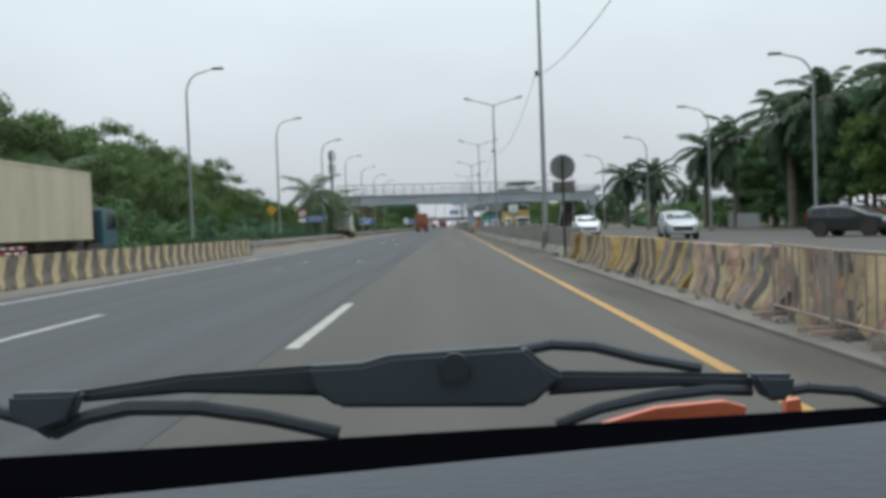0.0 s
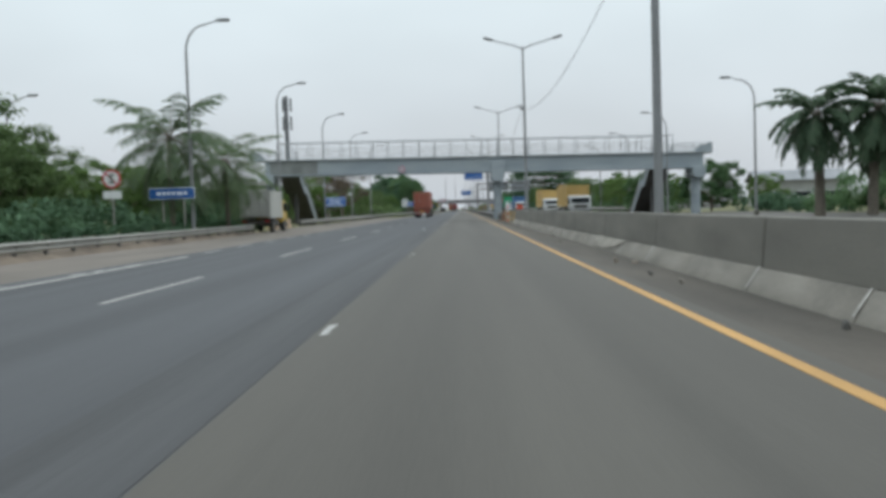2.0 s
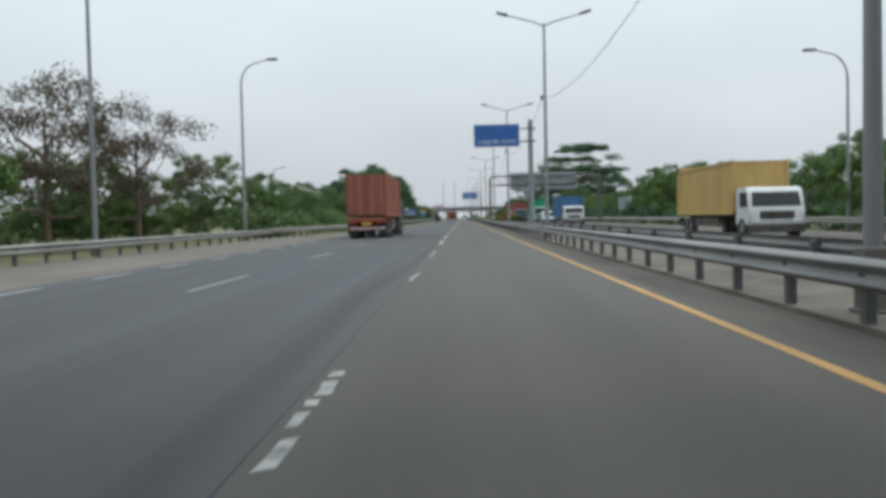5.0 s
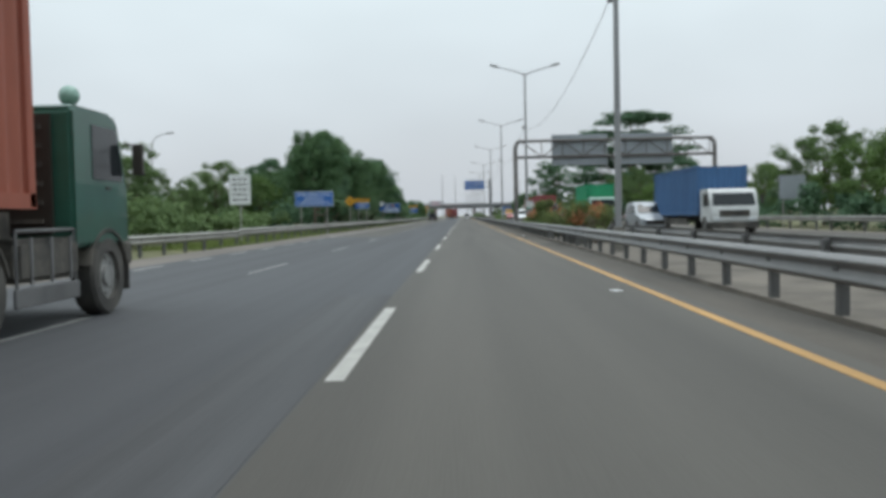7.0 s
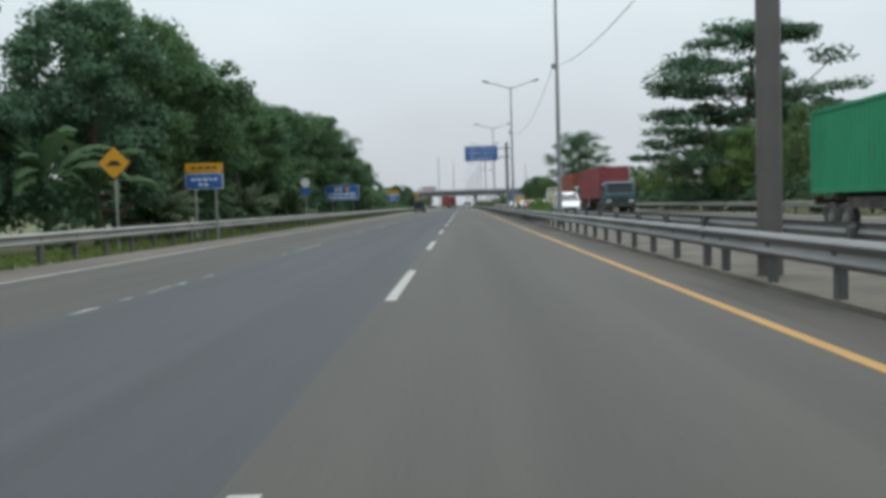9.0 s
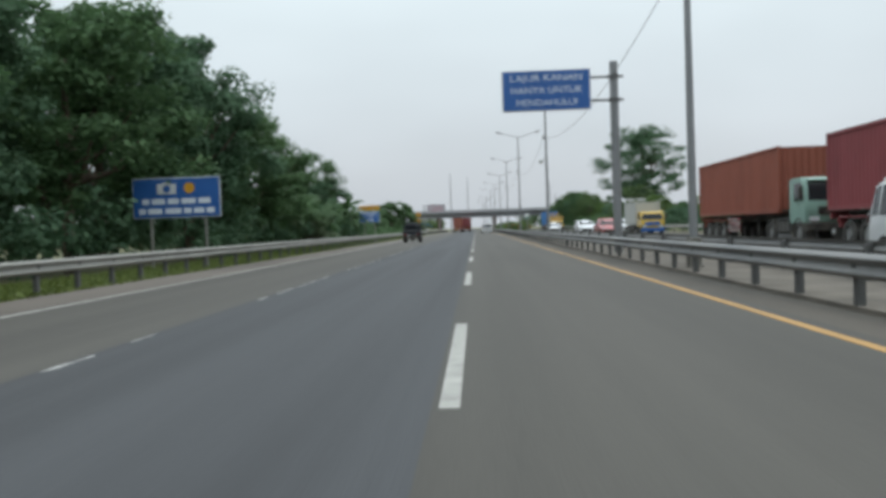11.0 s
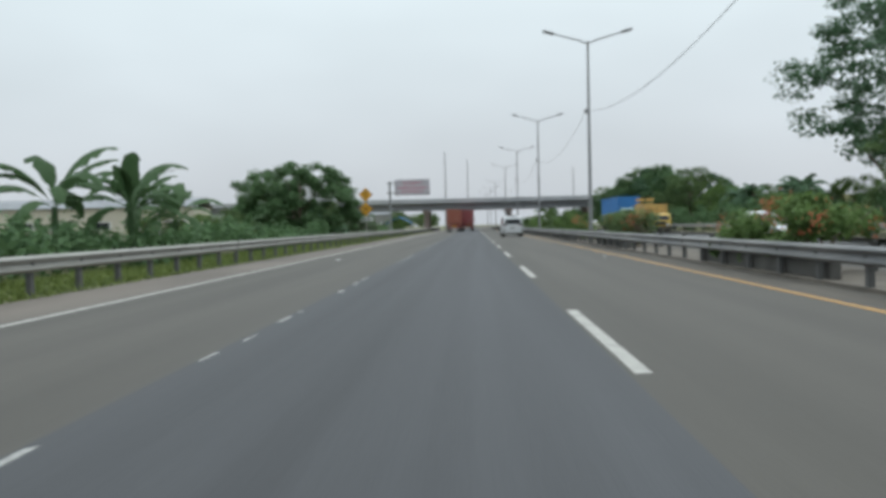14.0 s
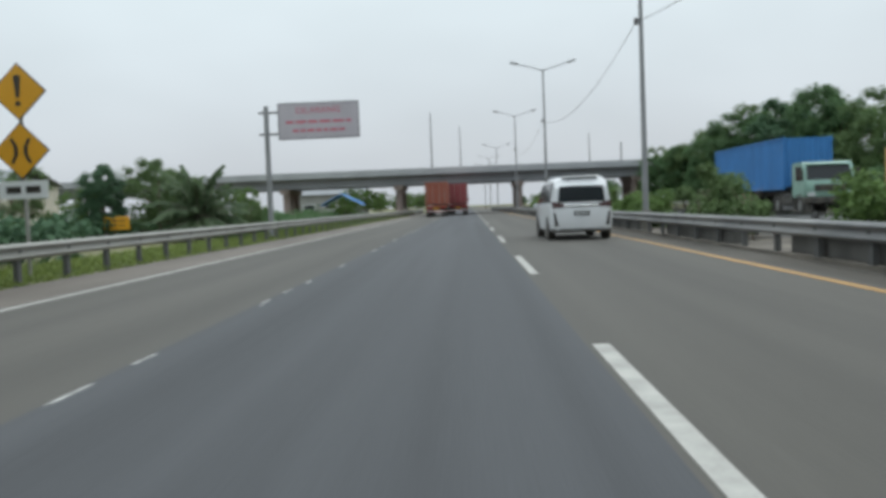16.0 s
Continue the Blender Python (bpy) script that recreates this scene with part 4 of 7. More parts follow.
km_board(51.6, (("KM", 2.345, 0.075, 0.17, SIGN_BLACK), ("54", 2.15, 0.19, 0.27, SIGN_BLACK), ("600", 1.945, 0.085, 0.2, LETTER)), "white and green kilometre board on a post in the median", 5.3, -0.2)
km_board(253.0, (("", 2.345, 0.06, 0.18, SIGN_BLACK), ("54", 2.15, 0.19, 0.27, SIGN_BLACK), ("", 1.945, 0.06, 0.2, LETTER)), "white kilometre board on a post behind the crash barrier", 5.6, -0.38)
km_board(399.0, (("", 2.345, 0.06, 0.18, SIGN_BLACK), ("54", 2.15, 0.19, 0.27, SIGN_BLACK), ("", 1.945, 0.06, 0.2, LETTER)), "white kilometre board on a post behind the crash barrier", 5.75)

# round sign seen from behind
t = thing("round_sign", pose(5.2, 27.9, -0.13), "round grey sign seen from its back on a black post", "road sign", "road signs")
bm = B()
disc(bm, (0, 0, 3.0), 0.4, 0.03, seg=32)
part("disc", bm, GALV_DARK, t)
bm = B()
box(bm, 0.02, 0, 2.36, 0.7, 0.025, 0.36)
part("plate", bm, BROWN_STEEL, t)
bm = B()
rod(bm, (0, -0.05, 0), (0, -0.05, 3.3), 0.04, 0.04, 10)
part("post", bm, SIGN_BLACK, t)
for z in (2.4, 2.9, 3.15):
    bm = B()
    box(bm, 0, -0.025, z, 0.5, 0.02, 0.04)
    part("bracket", bm, GALV_DARK, t)


# ---- sign gantry over the opposite road ----
def gantry():
    t = thing("sign_gantry", pose(0, 261.0, 0), "dark steel gantry carrying two big signs seen from behind", "gantry")
    for x in (5.15, 20.6):
        bm = B()
        s = 1 if x < 10 else -1
        tube(bm, [(x, 0, 0), (x, 0, 6.35), (x + s * 0.12, 0, 6.7), (x + s * 0.45, 0, 6.85)], [0.17, 0.16, 0.15, 0.13], 16)
        part("post", bm, BROWN_STEEL, t)
    for z in (6.85, 5.6):
        bm = B()
        rod(bm, (5.3, 0, z), (20.45, 0, z), 0.11, 0.11, 12)
        part("chord", bm, BROWN_STEEL, t)
    n = 9
    for i in range(n):
        bm = B()
        xa, xb = 5.6 + 14.6 * i / n, 5.6 + 14.6 * (i + 1) / n
        rod(bm, (xa, 0, 5.6 if i % 2 else 6.85), (xb, 0, 6.85 if i % 2 else 5.6), 0.045, 0.045, 6)
        part("brace", bm, BROWN_STEEL, t)
        bm = B()
        rod(bm, (xb, 0, 5.6), (xb, 0, 6.85), 0.04, 0.04, 6)
        part("upright", bm, BROWN_STEEL, t)
    for x0, x1 in ((8.0, 12.35), (12.95, 17.4)):
        bm = B()
        box(bm, (x0 + x1) / 2, 0.22, 6.12, x1 - x0, 0.05, 2.4)
        p = part("sign_panel", bm, SIGN_BACK, t, "back of a sign, ribbed aluminium")
        for k in range(7):
            bm = B()
            box(bm, (x0 + x1) / 2, 0.17, 5.1 + 0.34 * k, x1 - x0 - 0.06, 0.05, 0.035)
            part("rib", bm, SIGN_BACK, p)
    return t


gantry()


# ---- plants ----
def leaves_mesh(name, centres, normals, length, width, material, rng, droop=0.25):
    """Small folded leaves: two triangles each, at the given places."""
    k = len(centres)
    d = rng.normal(size=(k, 3))
    d -= (d * normals).sum(1)[:, None] * normals
    d /= np.linalg.norm(d, axis=1)[:, None] + 1e-9
    s = np.cross(normals, d)
    ll = (length * rng.uniform(0.6, 1.3, k))[:, None]
    ww = (width * rng.uniform(0.7, 1.3, k))[:, None]
    a, b = centres - d * ll / 2, centres + d * ll / 2 - normals * ll * droop
    c, e = centres + s * ww / 2, centres - s * ww / 2
    co = np.stack([a, c, b, e], 1).reshape(-1, 3)
    me = bpy.data.meshes.new(name)
    me.vertices.add(4 * k)
    me.vertices.foreach_set("co", co.astype(np.float32).ravel())
    me.loops.add(4 * k)
    me.loops.foreach_set("vertex_index", np.arange(4 * k, dtype=np.int32))
    me.polygons.add(k)
    me.polygons.foreach_set("loop_start", np.arange(0, 4 * k, 4, dtype=np.int32))
    me.materials.append(material)
    me.update(calc_edges=True)
    me.validate()
    return me


def clumps(rng, centres, radii, each, flat=0.75):
    """Leaf places and normals in soft balls round the centres, denser towards their outside."""
    c = np.repeat(centres, each, 0)
    r = np.repeat(radii, each)
    v = rng.normal(size=(len(c), 3))
    v /= np.linalg.norm(v, axis=1)[:, None]
    q = rng.uniform(0, 1, len(c)) ** 0.45
    off = v * (r * q)[:, None]
    off[:, 2] *= flat
    nrm = v * 0.8 + rng.normal(size=v.shape) * 0.45 + np.array([0, 0, 0.7])
    nrm /= np.linalg.norm(nrm, axis=1)[:, None]
    return c + off, nrm


def tree(seed, height, spread, crown_from, shape, material, name="tree", label="", n_clump=58, each=105, leaf=(0.36, 0.2), clump_r=0.95, trunk_r=None, n_bough=13, bough=(0.36, 0.56)):
    """A trunk with limbs, and a crown of leaf clumps set at the limbs' ends."""
    rng = np.random.default_rng(seed)
    t = thing(name, pose(0, 0, 0), label, "tree", "trees")
    bm = B()
    tr = trunk_r or 0.022 * height
    top = height * 0.82
    bend = rng.normal(size=2) * 0.03 * height
    pts = [Vector((bend[0] * f * f, bend[1] * f * f, -0.15 + top * f)) for f in np.linspace(0, 1, 6)]
    tube(bm, pts, list(np.linspace(tr, tr * 0.3, 6)), 8)
    centres, boughs = [], []
    mid, half = height * (1 + crown_from) / 2, height * (1 - crown_from) / 2
    for i in range(n_bough):
        u = -0.8 + 1.62 * (i + 0.5) / n_bough
        br = spread * rng.uniform(*bough)
        rad = max(0.0, spread * math.sqrt(max(0.0, 1 - abs(u) ** (2.4 if u > 0 else 3.5))) * rng.uniform(0.8, 1.1) - br * 0.5)
        a = i * 2.39996 + rng.normal() * 0.4
        boughs.append((rad * math.cos(a), rad * math.sin(a), min(mid + u * half, height * 0.98 - br * 0.55), br))
    for i in range(n_clump):
        if shape == "layer":
            lev = rng.integers(0, 6)
            f = lev / 5
            z = height * (crown_from + (0.97 - crown_from) * f) + rng.normal() * 0.35
            rad = spread * (1.0 - 0.5 * f * f) * math.sqrt(rng.uniform(0.05, 1))
            z += rng.normal() * 0.12
        elif shape == "tier":
            f = rng.uniform(0, 1)
            z = height * (crown_from + (0.97 - crown_from) * f) + rng.normal() * 0.3
            rad = spread * math.sin(math.pi * (0.2 + 0.68 * f)) * math.sqrt(rng.uniform(0.1, 1))
        elif shape == "cone":
            f = rng.uniform(0, 1)
            z = height * (crown_from + (0.97 - crown_from) * f)
            rad = spread * (1 - f) ** 0.7 * math.sqrt(rng.uniform(0.2, 1))
        else:
            # clumps cover the upper sides of the boughs' domes
            bx, by, bz, br = boughs[i % len(boughs)]
            a, up = rng.uniform(0, 2 * math.pi), rng.uniform(-0.45, 1.0)
            k = br * rng.uniform(0.75, 1.05)
            flat = math.sqrt(1 - min(up, 0.99) ** 2)
            centres.append((bx + k * flat * math.cos(a), by + k * flat * math.sin(a), max(bz + 0.72 * k * up, 0.05 * height)))
            continue
        a = rng.uniform(0, 2 * math.pi)
        wob = 1 + 0.22 * math.sin(2 * a + seed) + 0.15 * math.sin(3 * a + 2.1 * seed)
        centres.append((rad * wob * math.cos(a), rad * wob * math.sin(a), z))
    centres = np.array(centres)
    for c in centres[:: max(1, n_clump // 16)]:
        f = min(max((c[2] / top) * 0.62, 0.15), 0.95)
        s = Vector((bend[0] * f * f, bend[1] * f * f, top * f))
        e2 = Vector(c)
        m = (s + e2) / 2 + Vector((0, 0, -0.06 * height))
        r0 = tr * (1 - 0.7 * f) * 0.6
        tube(bm, [s, m, e2], [r0, r0 * 0.6, r0 * 0.25], 6)
    part("trunk", bm, BARK, t)
    radii = rng.uniform(0.65, 1.25, n_clump) * clump_r
    p, nn = clumps(rng, centres, radii, each, {"layer": 0.35, "tier": 0.42}.get(shape, 0.72))
    part("crown", leaves_mesh("crown", p, nn, leaf[0], leaf[1], material, rng), None, t)
    return t


def frond_leaves(rng, base, ang, length, el, bend, leaflet, out_c, bm, r0=0.035):
    """One feather leaf that leaves the stem at the elevation el and bends over by bend: its rib goes into bm, the leaflets are gathered."""
    n = 12
    d = Vector((math.cos(ang), math.sin(ang), 0))
    pts = [Vector(base)]
    for i in range(n):
        a = el - bend * ((i + 0.5) / n) ** 1.15
        pts.append(pts[-1] + (d * math.cos(a) + Vector((0, 0, math.sin(a)))) * (length / n))
    tube(bm, pts[::3], [r0, r0 * 0.8, r0 * 0.6, r0 * 0.4, r0 * 0.2], 5)
    side = Vector((-d.y, d.x, 0))
    for i in range(2, n + 1):
        for sub in (0.0, 0.5):
            if i == n and sub:
                continue
            f = (i + sub) / n
            p = pts[i] if not sub else (pts[i] + pts[i + 1]) / 2
            tan = (pts[min(i + 1, n)] - pts[i - 1]).normalized()
            for s in (-1, 1):
                le = leaflet * (0.4 + math.sin(math.pi * min(f, 0.95)) * 0.75) * rng.uniform(0.8, 1.15)
                tip = p + side * s * le * 0.72 + tan * le * 0.5 + Vector((0, 0, -le * rng.uniform(0.25, 0.7)))
                out_c.append((p, tip, tan))


def strap_mesh(name, leaflets, width, material):
    co, k = [], 0
    for p, tip, tan in leaflets:
        w = tan * width / 2
        m = (p + tip) / 2 + Vector((0, 0, (p - tip).length * 0.06))
        co += [p - w * 0.5, m - w, tip, m + w, p + w * 0.5]
        k += 1
    me = bpy.data.meshes.new(name)
    me.from_pydata([tuple(c) for c in co], [], [tuple(range(5 * i, 5 * i + 5)) for i in range(k)])
    me.materials.append(material)
    me.update()
    return me


def palm(seed, height, reach, n_frond, label, trunk_r=0.16, leaflet=0.55, material=None, low=-35, bend=85, blade=0.21):
    rng = np.random.default_rng(seed)
    t = thing("palm_tree", pose(0, 0, 0), label, "palm tree", "palms")
    bm = B()
    lean = rng.normal(size=2) * 0.04 * height
    n = 9
    pts = [Vector((lean[0] * (i / n) ** 2, lean[1] * (i / n) ** 2, -0.1 + height * i / n)) for i in range(n + 1)]
    for i in range(n):
        rod(bm, pts[i], pts[i + 1], trunk_r * (1.25 - 0.4 * i / n), trunk_r * (1.15 - 0.4 * i / n), 10)
    part("trunk", bm, PALM_BARK, t)
    bm = B()
    out = []
    for i in range(n_frond):
        down = (i + 0.5) / n_frond
        a = i * 2.39996 + rng.normal() * 0.2
        le = reach * rng.uniform(0.85, 1.12)
        el = radians(82 + (low - 82) * down ** 0.85 + rng.normal() * 6)
        frond_leaves(rng, pts[-1], a, le, el, radians(bend * rng.uniform(0.75, 1.2)) * (1 - 0.35 * down), leaflet, out, bm)
    part("ribs", bm, PALM_BARK, t)
    part("fronds", strap_mesh("fronds", out, blade, material or LEAF_PALM), None, t)
    return t


def banana(seed, height, label):
    rng = np.random.default_rng(seed)
    t = thing("banana_plant", pose(0, 0, 0), label, "banana plant", "banana plants")
    stem = B()
    rod(stem, (0, 0, -0.05), (0, 0, height * 0.5), 0.13, 0.08, 10)
    part("stem", stem, LEAF_BANANA, t)
    for i in range(12):
        a = i * 2.4 + rng.normal() * 0.25
        le = height * rng.uniform(0.5, 0.72)
        el, bend = radians(rng.uniform(15, 80)), radians(rng.uniform(75, 135))
        d = Vector((math.cos(a), math.sin(a), 0))
        s = Vector((-d.y, d.x, 0))
        co, fc = [], []
        m = 14
        c = Vector((0, 0, height * 0.48))
        for j in range(m + 1):
            f = j / m
            ang = el - bend * max(0.0, f - 0.15) ** 1.2
            c = c + (d * math.cos(ang) + Vector((0, 0, math.sin(ang)))) * (le / m)
            # torn margins: the blade's two halves hang unevenly
            for sg in (-1, 1):
                w = le * 0.135 * math.sin(math.pi * min(max(f * 1.02 - 0.1, 0.02), 0.985)) * rng.uniform(0.72, 1.15)
                co.append(c + s * sg * w * 0.9 - Vector((0, 0, w * rng.uniform(0.25, 0.7))))
            co.append(c.copy())
        for j in range(m):
            b = 3 * j
            fc += [(b, b + 2, b + 5, b + 3), (b + 2, b + 1, b + 4, b + 5)]
        me = bpy.data.meshes.new("leaf")
        me.from_pydata([tuple(c) for c in co], [], fc)
        me.materials.append(LEAF_BANANA)
        part("leaf", me, None, t)
    return t


def leaf_band(name, x0, x1, y0, y1, z0, z1, count, material, label, category, seed, leaf=(0.3, 0.17), kind="stuff", lump=1.0, r=0.75, even=False):
    """Uncountable growth: leaf clumps over a stretch of ground, its top uneven."""
    rng = np.random.default_rng(seed)
    n = max(6, int((x1 - x0) * (y1 - y0) * lump))
    cx, cy = rng.uniform(x0, x1, n), rng.uniform(y0, y1, n)
    hump = 0.72 + 0.2 * np.sin(cy * 0.9 + seed) + 0.14 * np.sin(cy * 0.37 + cx + 2 * seed) + rng.normal(size=n) * 0.1
    top = z0 + (z1 - z0) * (np.full(n, 1.0) if even else np.clip(hump, 0.3, 1.1))
    cz = z0 + (top - z0) * np.sqrt(rng.uniform(0.05, 1, n))
    p, nn = clumps(rng, np.stack([cx, cy, cz], 1), rng.uniform(0.6, 1.2, n) * r, max(4, count // n), 0.8)
    p[:, 2] = np.maximum(p[:, 2], z0 + 0.02)
    ob = new(name, leaves_mesh(name, p, nn, leaf[0], leaf[1], material, rng))
    return tagged(ob, label, category, kind=kind)


# kinds of tree, each built once and then copied along the road
broad = tree(1, 10.5, 3.6, 0.22, "round", LEAF, label="broad mid green roadside tree with a dense crown", n_clump=150, each=135, clump_r=0.85, leaf=(0.27, 0.16), n_bough=15)
tall = tree(2, 11.0, 3.1, 0.15, "round", LEAF_DARK, label="tall dark green roadside tree with a dense crown", n_clump=150, each=135, clump_r=0.85, leaf=(0.27, 0.16), n_bough=15)
young = tree(3, 6.8, 3.0, 0.1, "round", LEAF_FRESH, label="low spreading light green roadside tree", n_clump=120, each=105, clump_r=0.68, leaf=(0.23, 0.13))
acacia = tree(4, 7.2, 3.3, 0.08, "round", LEAF_OLIVE, label="bushy olive green roadside tree", n_clump=120, each=105, clump_r=0.68, leaf=(0.22, 0.12))
dome = tree(5, 6.2, 3.5, 0.06, "round", LEAF, label="round dense mango tree with a domed crown", n_clump=230, each=105, clump_r=0.55, leaf=(0.22, 0.13), n_bough=34, bough=(0.27, 0.36))
layered = tree(6, 16.0, 7.2, 0.28, "layer", LEAF_DARK, label="tall tree with level layers of dark foliage", n_clump=180, each=130, clump_r=1.6, leaf=(0.38, 0.2))
tiered = tree(9, 16.0, 6.0, 0.30, "tier", LEAF_DARK, label="tall spreading tree with loose tiers of dark foliage", n_clump=170, each=120, clump_r=1.45, leaf=(0.34, 0.18))
brown = tree(7, 7.0, 2.9, 0.25, "round", LEAF_BROWN, label="half-bare brownish tree with thin foliage", n_clump=60, each=110, clump_r=0.85, leaf=(0.17, 0.09))
slim = tree(8, 6.0, 1.0, 0.1, "cone", LEAF_DARK, label="slender dark green columnar tree", n_clump=34, each=80, clump_r=0.6)
KINDS = {"broad": broad, "tall": tall, "young": young, "acacia": acacia, "dome": dome, "layered": layered, "tiered": tiered, "brown": brown, "slim": slim}
BASE = {"broad": 0.62, "tall": 0.72, "young": 0.84, "acacia": 1.08, "dome": 1.0, "layered": 1.02, "tiered": 1.0, "brown": 0.97, "slim": 0.9}
placed = set()


def plant(kind, x, y, s=1.0, turn=None, wide=1.0):
    src = KINDS[kind]
    s *= BASE[kind]
    m = pose(x, y, -0.06, 0, 0, random.uniform(0, 360) if turn is None else turn) @ Matrix.Diagonal((wide * s * random.uniform(0.92, 1.1), wide * s * random.uniform(0.92, 1.1), s, 1))
    if kind not in placed:
        placed.add(kind)
        src.matrix_basis = m
        return src
    k = src.scale
    return copy_thing(src, m @ Matrix.Diagonal((1 / k.x, 1 / k.y, 1 / k.z, 1)))


random.seed(11)
# left side, first stretch: a dense belt
y = 8.0
while y < 122:
    plant(random.choice(("acacia", "young", "acacia")) if y < 100 else "young", -22 + random.uniform(-1.5, 1.5), y, random.uniform(0.68, 0.84))
    plant("acacia", -27 + random.uniform(-2, 2), y + 2, random.uniform(0.98, 1.1) * (1.1 if y < 45 else 1.2 if y < 70 else 1.12) if y < 100 else random.uniform(0.6, 0.75))
    y += random.uniform(3.6, 5.0)
# behind the footbridge and along to the big trees
for x, y, k, s in ((-24, 128, "acacia", 0.7), (-26, 137, "young", 0.7), (-22, 150, "young", 0.85), (-24, 158, "acacia", 0.7), (-17.8, 163.5, "young", 1.1), (-21, 171, "broad", 0.8), (-16.8, 173, "brown", 1.15), (-20, 145, "acacia", 0.5), (-19.5, 154, "young", 0.75), (-19, 178, "acacia", 0.62), (-20, 186, "young", 0.9), (-23, 165, "young", 0.9),
                   (-15.8, 181, "brown", 1.1), (-18, 188, "young", 0.7), (-17, 197, "acacia", 0.75), (-16, 207, "young", 0.75), (-17, 216, "acacia", 0.7), (-16, 225, "acacia", 0.65), (-18, 233, "young", 0.75), (-18.5, 241, "acacia", 0.72),
                   (-17.5, 249, "acacia", 0.5), (-19, 255, "young", 0.45), (-15.2, 262, "young", 0.8), (-19, 263, "acacia", 0.75), (-24, 258, "acacia", 0.6), (-24, 270, "broad", 0.6),
                   (-24, 281, "broad", 0.7), (-27, 265, "young", 0.7)):
    plant(k, x, y, s)
plant("broad", -11.5, 266.0, 1.28, 40, 0.76)
for x, y, k, s in ((-16.2, 272, "broad", 0.85), (-15.0, 276.5, "tall", 0.8)):
    plant(k, x, y, s)
for x, y, k, s in ((-13.3, 283, "tall", 1.2), (-14.6, 289.5, "broad", 1.6)):
    plant(k, x, y, s, wide=0.92)
for x, y, k, s in ((-14.0, 296, "broad", 1.54), (-16.3, 302, "tall", 1.25), (-14.4, 309, "broad", 1.4),
                   (-16.1, 315, "tall", 1.2), (-14.8, 322, "broad", 1.44), (-16.3, 329, "tall", 1.3), (-15.2, 336, "broad", 1.54), (-17.0, 343, "tall", 1.44), (-14.8, 349, "tall", 1.4), (-16.2, 355.5, "broad", 1.44), (-14.3, 359.5, "broad", 1.28), (-18.5, 364, "tall", 0.8),
                   (-14.1, 388, "tall", 0.78), (-17.0, 388.5, "broad", 1.34), (-19.5, 393, "broad", 0.75), (-22.0, 386, "tall", 0.8), (-23.0, 405, "acacia", 0.5), (-21.0, 371, "broad", 0.8), (-23.0, 350, "tall", 1.53), (-23.0, 330, "tall", 1.53),
                   (-22.0, 297, "tall", 1.05)):
    plant(k, x, y, s, wide=1.15)
plant("dome", -14.2, 453.5, 0.96, 210, 1.12)
plant("dome", -18.0, 455.5, 0.52, 180, 1.1)
plant("acacia", -16.8, 447.0, 0.27)
plant("acacia", -18.6, 450.0, 0.33)
for x, y, k, s in ((-18.5, 462, "dome", 0.75), (-19.5, 447, "young", 0.4), (-21, 488, "young", 0.5), (-18.5, 494, "acacia", 0.5), (-16.0, 500, "young", 0.5), (-16.8, 486.5, "acacia", 0.52), (-18.8, 484.5, "tall", 0.48), (-12.9, 489.5, "acacia", 0.26), (-20.5, 479, "acacia", 0.45),
                   (-30, 470, "acacia", 0.5), (-36, 480, "young", 0.5), (-13.5, 530, "young", 0.5), (-15, 545, "acacia", 0.45), (-28, 430, "acacia", 0.35), (-36, 440, "young", 0.4), (-42, 455, "acacia", 0.42)):
    plant(k, x, y, s)
# right side
for x, y, k, s in ((33, 36, "young", 1.0), (33, 48, "young", 1.1), (34, 40, "tall", 1.3), (38, 46, "broad", 1.6), (35, 55, "tall", 1.4), (33.5, 62, "broad", 1.6), (39, 66, "tall", 1.5), (34.5, 70, "broad", 1.65), (38, 76, "broad", 1.7), (34, 79, "tall", 1.35), (37, 85, "broad", 1.55), (34.5, 89, "tall", 1.2),
                   (36, 96, "broad", 1.0), (38, 104, "young", 0.6), (31.8, 88, "broad", 1.1), (31.2, 81, "broad", 1.25), (31.8, 74, "tall", 1.1), (31.4, 66, "broad", 1.3), (31.8, 58, "young", 1.4), (31.4, 51, "broad", 1.25), (31.6, 44, "tall", 1.15), (23.2, 157, "dome", 0.78), (23.4, 172, "young", 0.8), (23.4, 183, "young", 0.85),
                   (44, 110, "acacia", 0.7), (34, 120, "young", 0.55), (40, 130, "young", 0.65), (28.0, 149, "dome", 0.9), (36, 155, "young", 0.7), (27, 165, "young", 0.8), (30, 172, "broad", 0.55), (26, 178, "slim", 0.9),
                   (27.5, 182, "slim", 1.0), (25, 190, "acacia", 0.75), (27, 200, "young", 0.9), (26, 210, "broad", 0.58), (25, 219, "acacia", 0.75), (27, 228, "young", 0.85), (26, 238, "acacia", 0.85), (25.5, 247, "young", 0.88),
                   (27, 256, "acacia", 0.92), (26, 265, "young", 0.86), (27.5, 274, "young", 0.65), (25.5, 283, "young", 0.6), (27.5, 292, "acacia", 0.6), (26, 301, "broad", 0.5), (29, 310, "young", 0.85)):
    plant(k, x, y, s)
plant("layered", 27, 331, 1.0, wide=1.22)
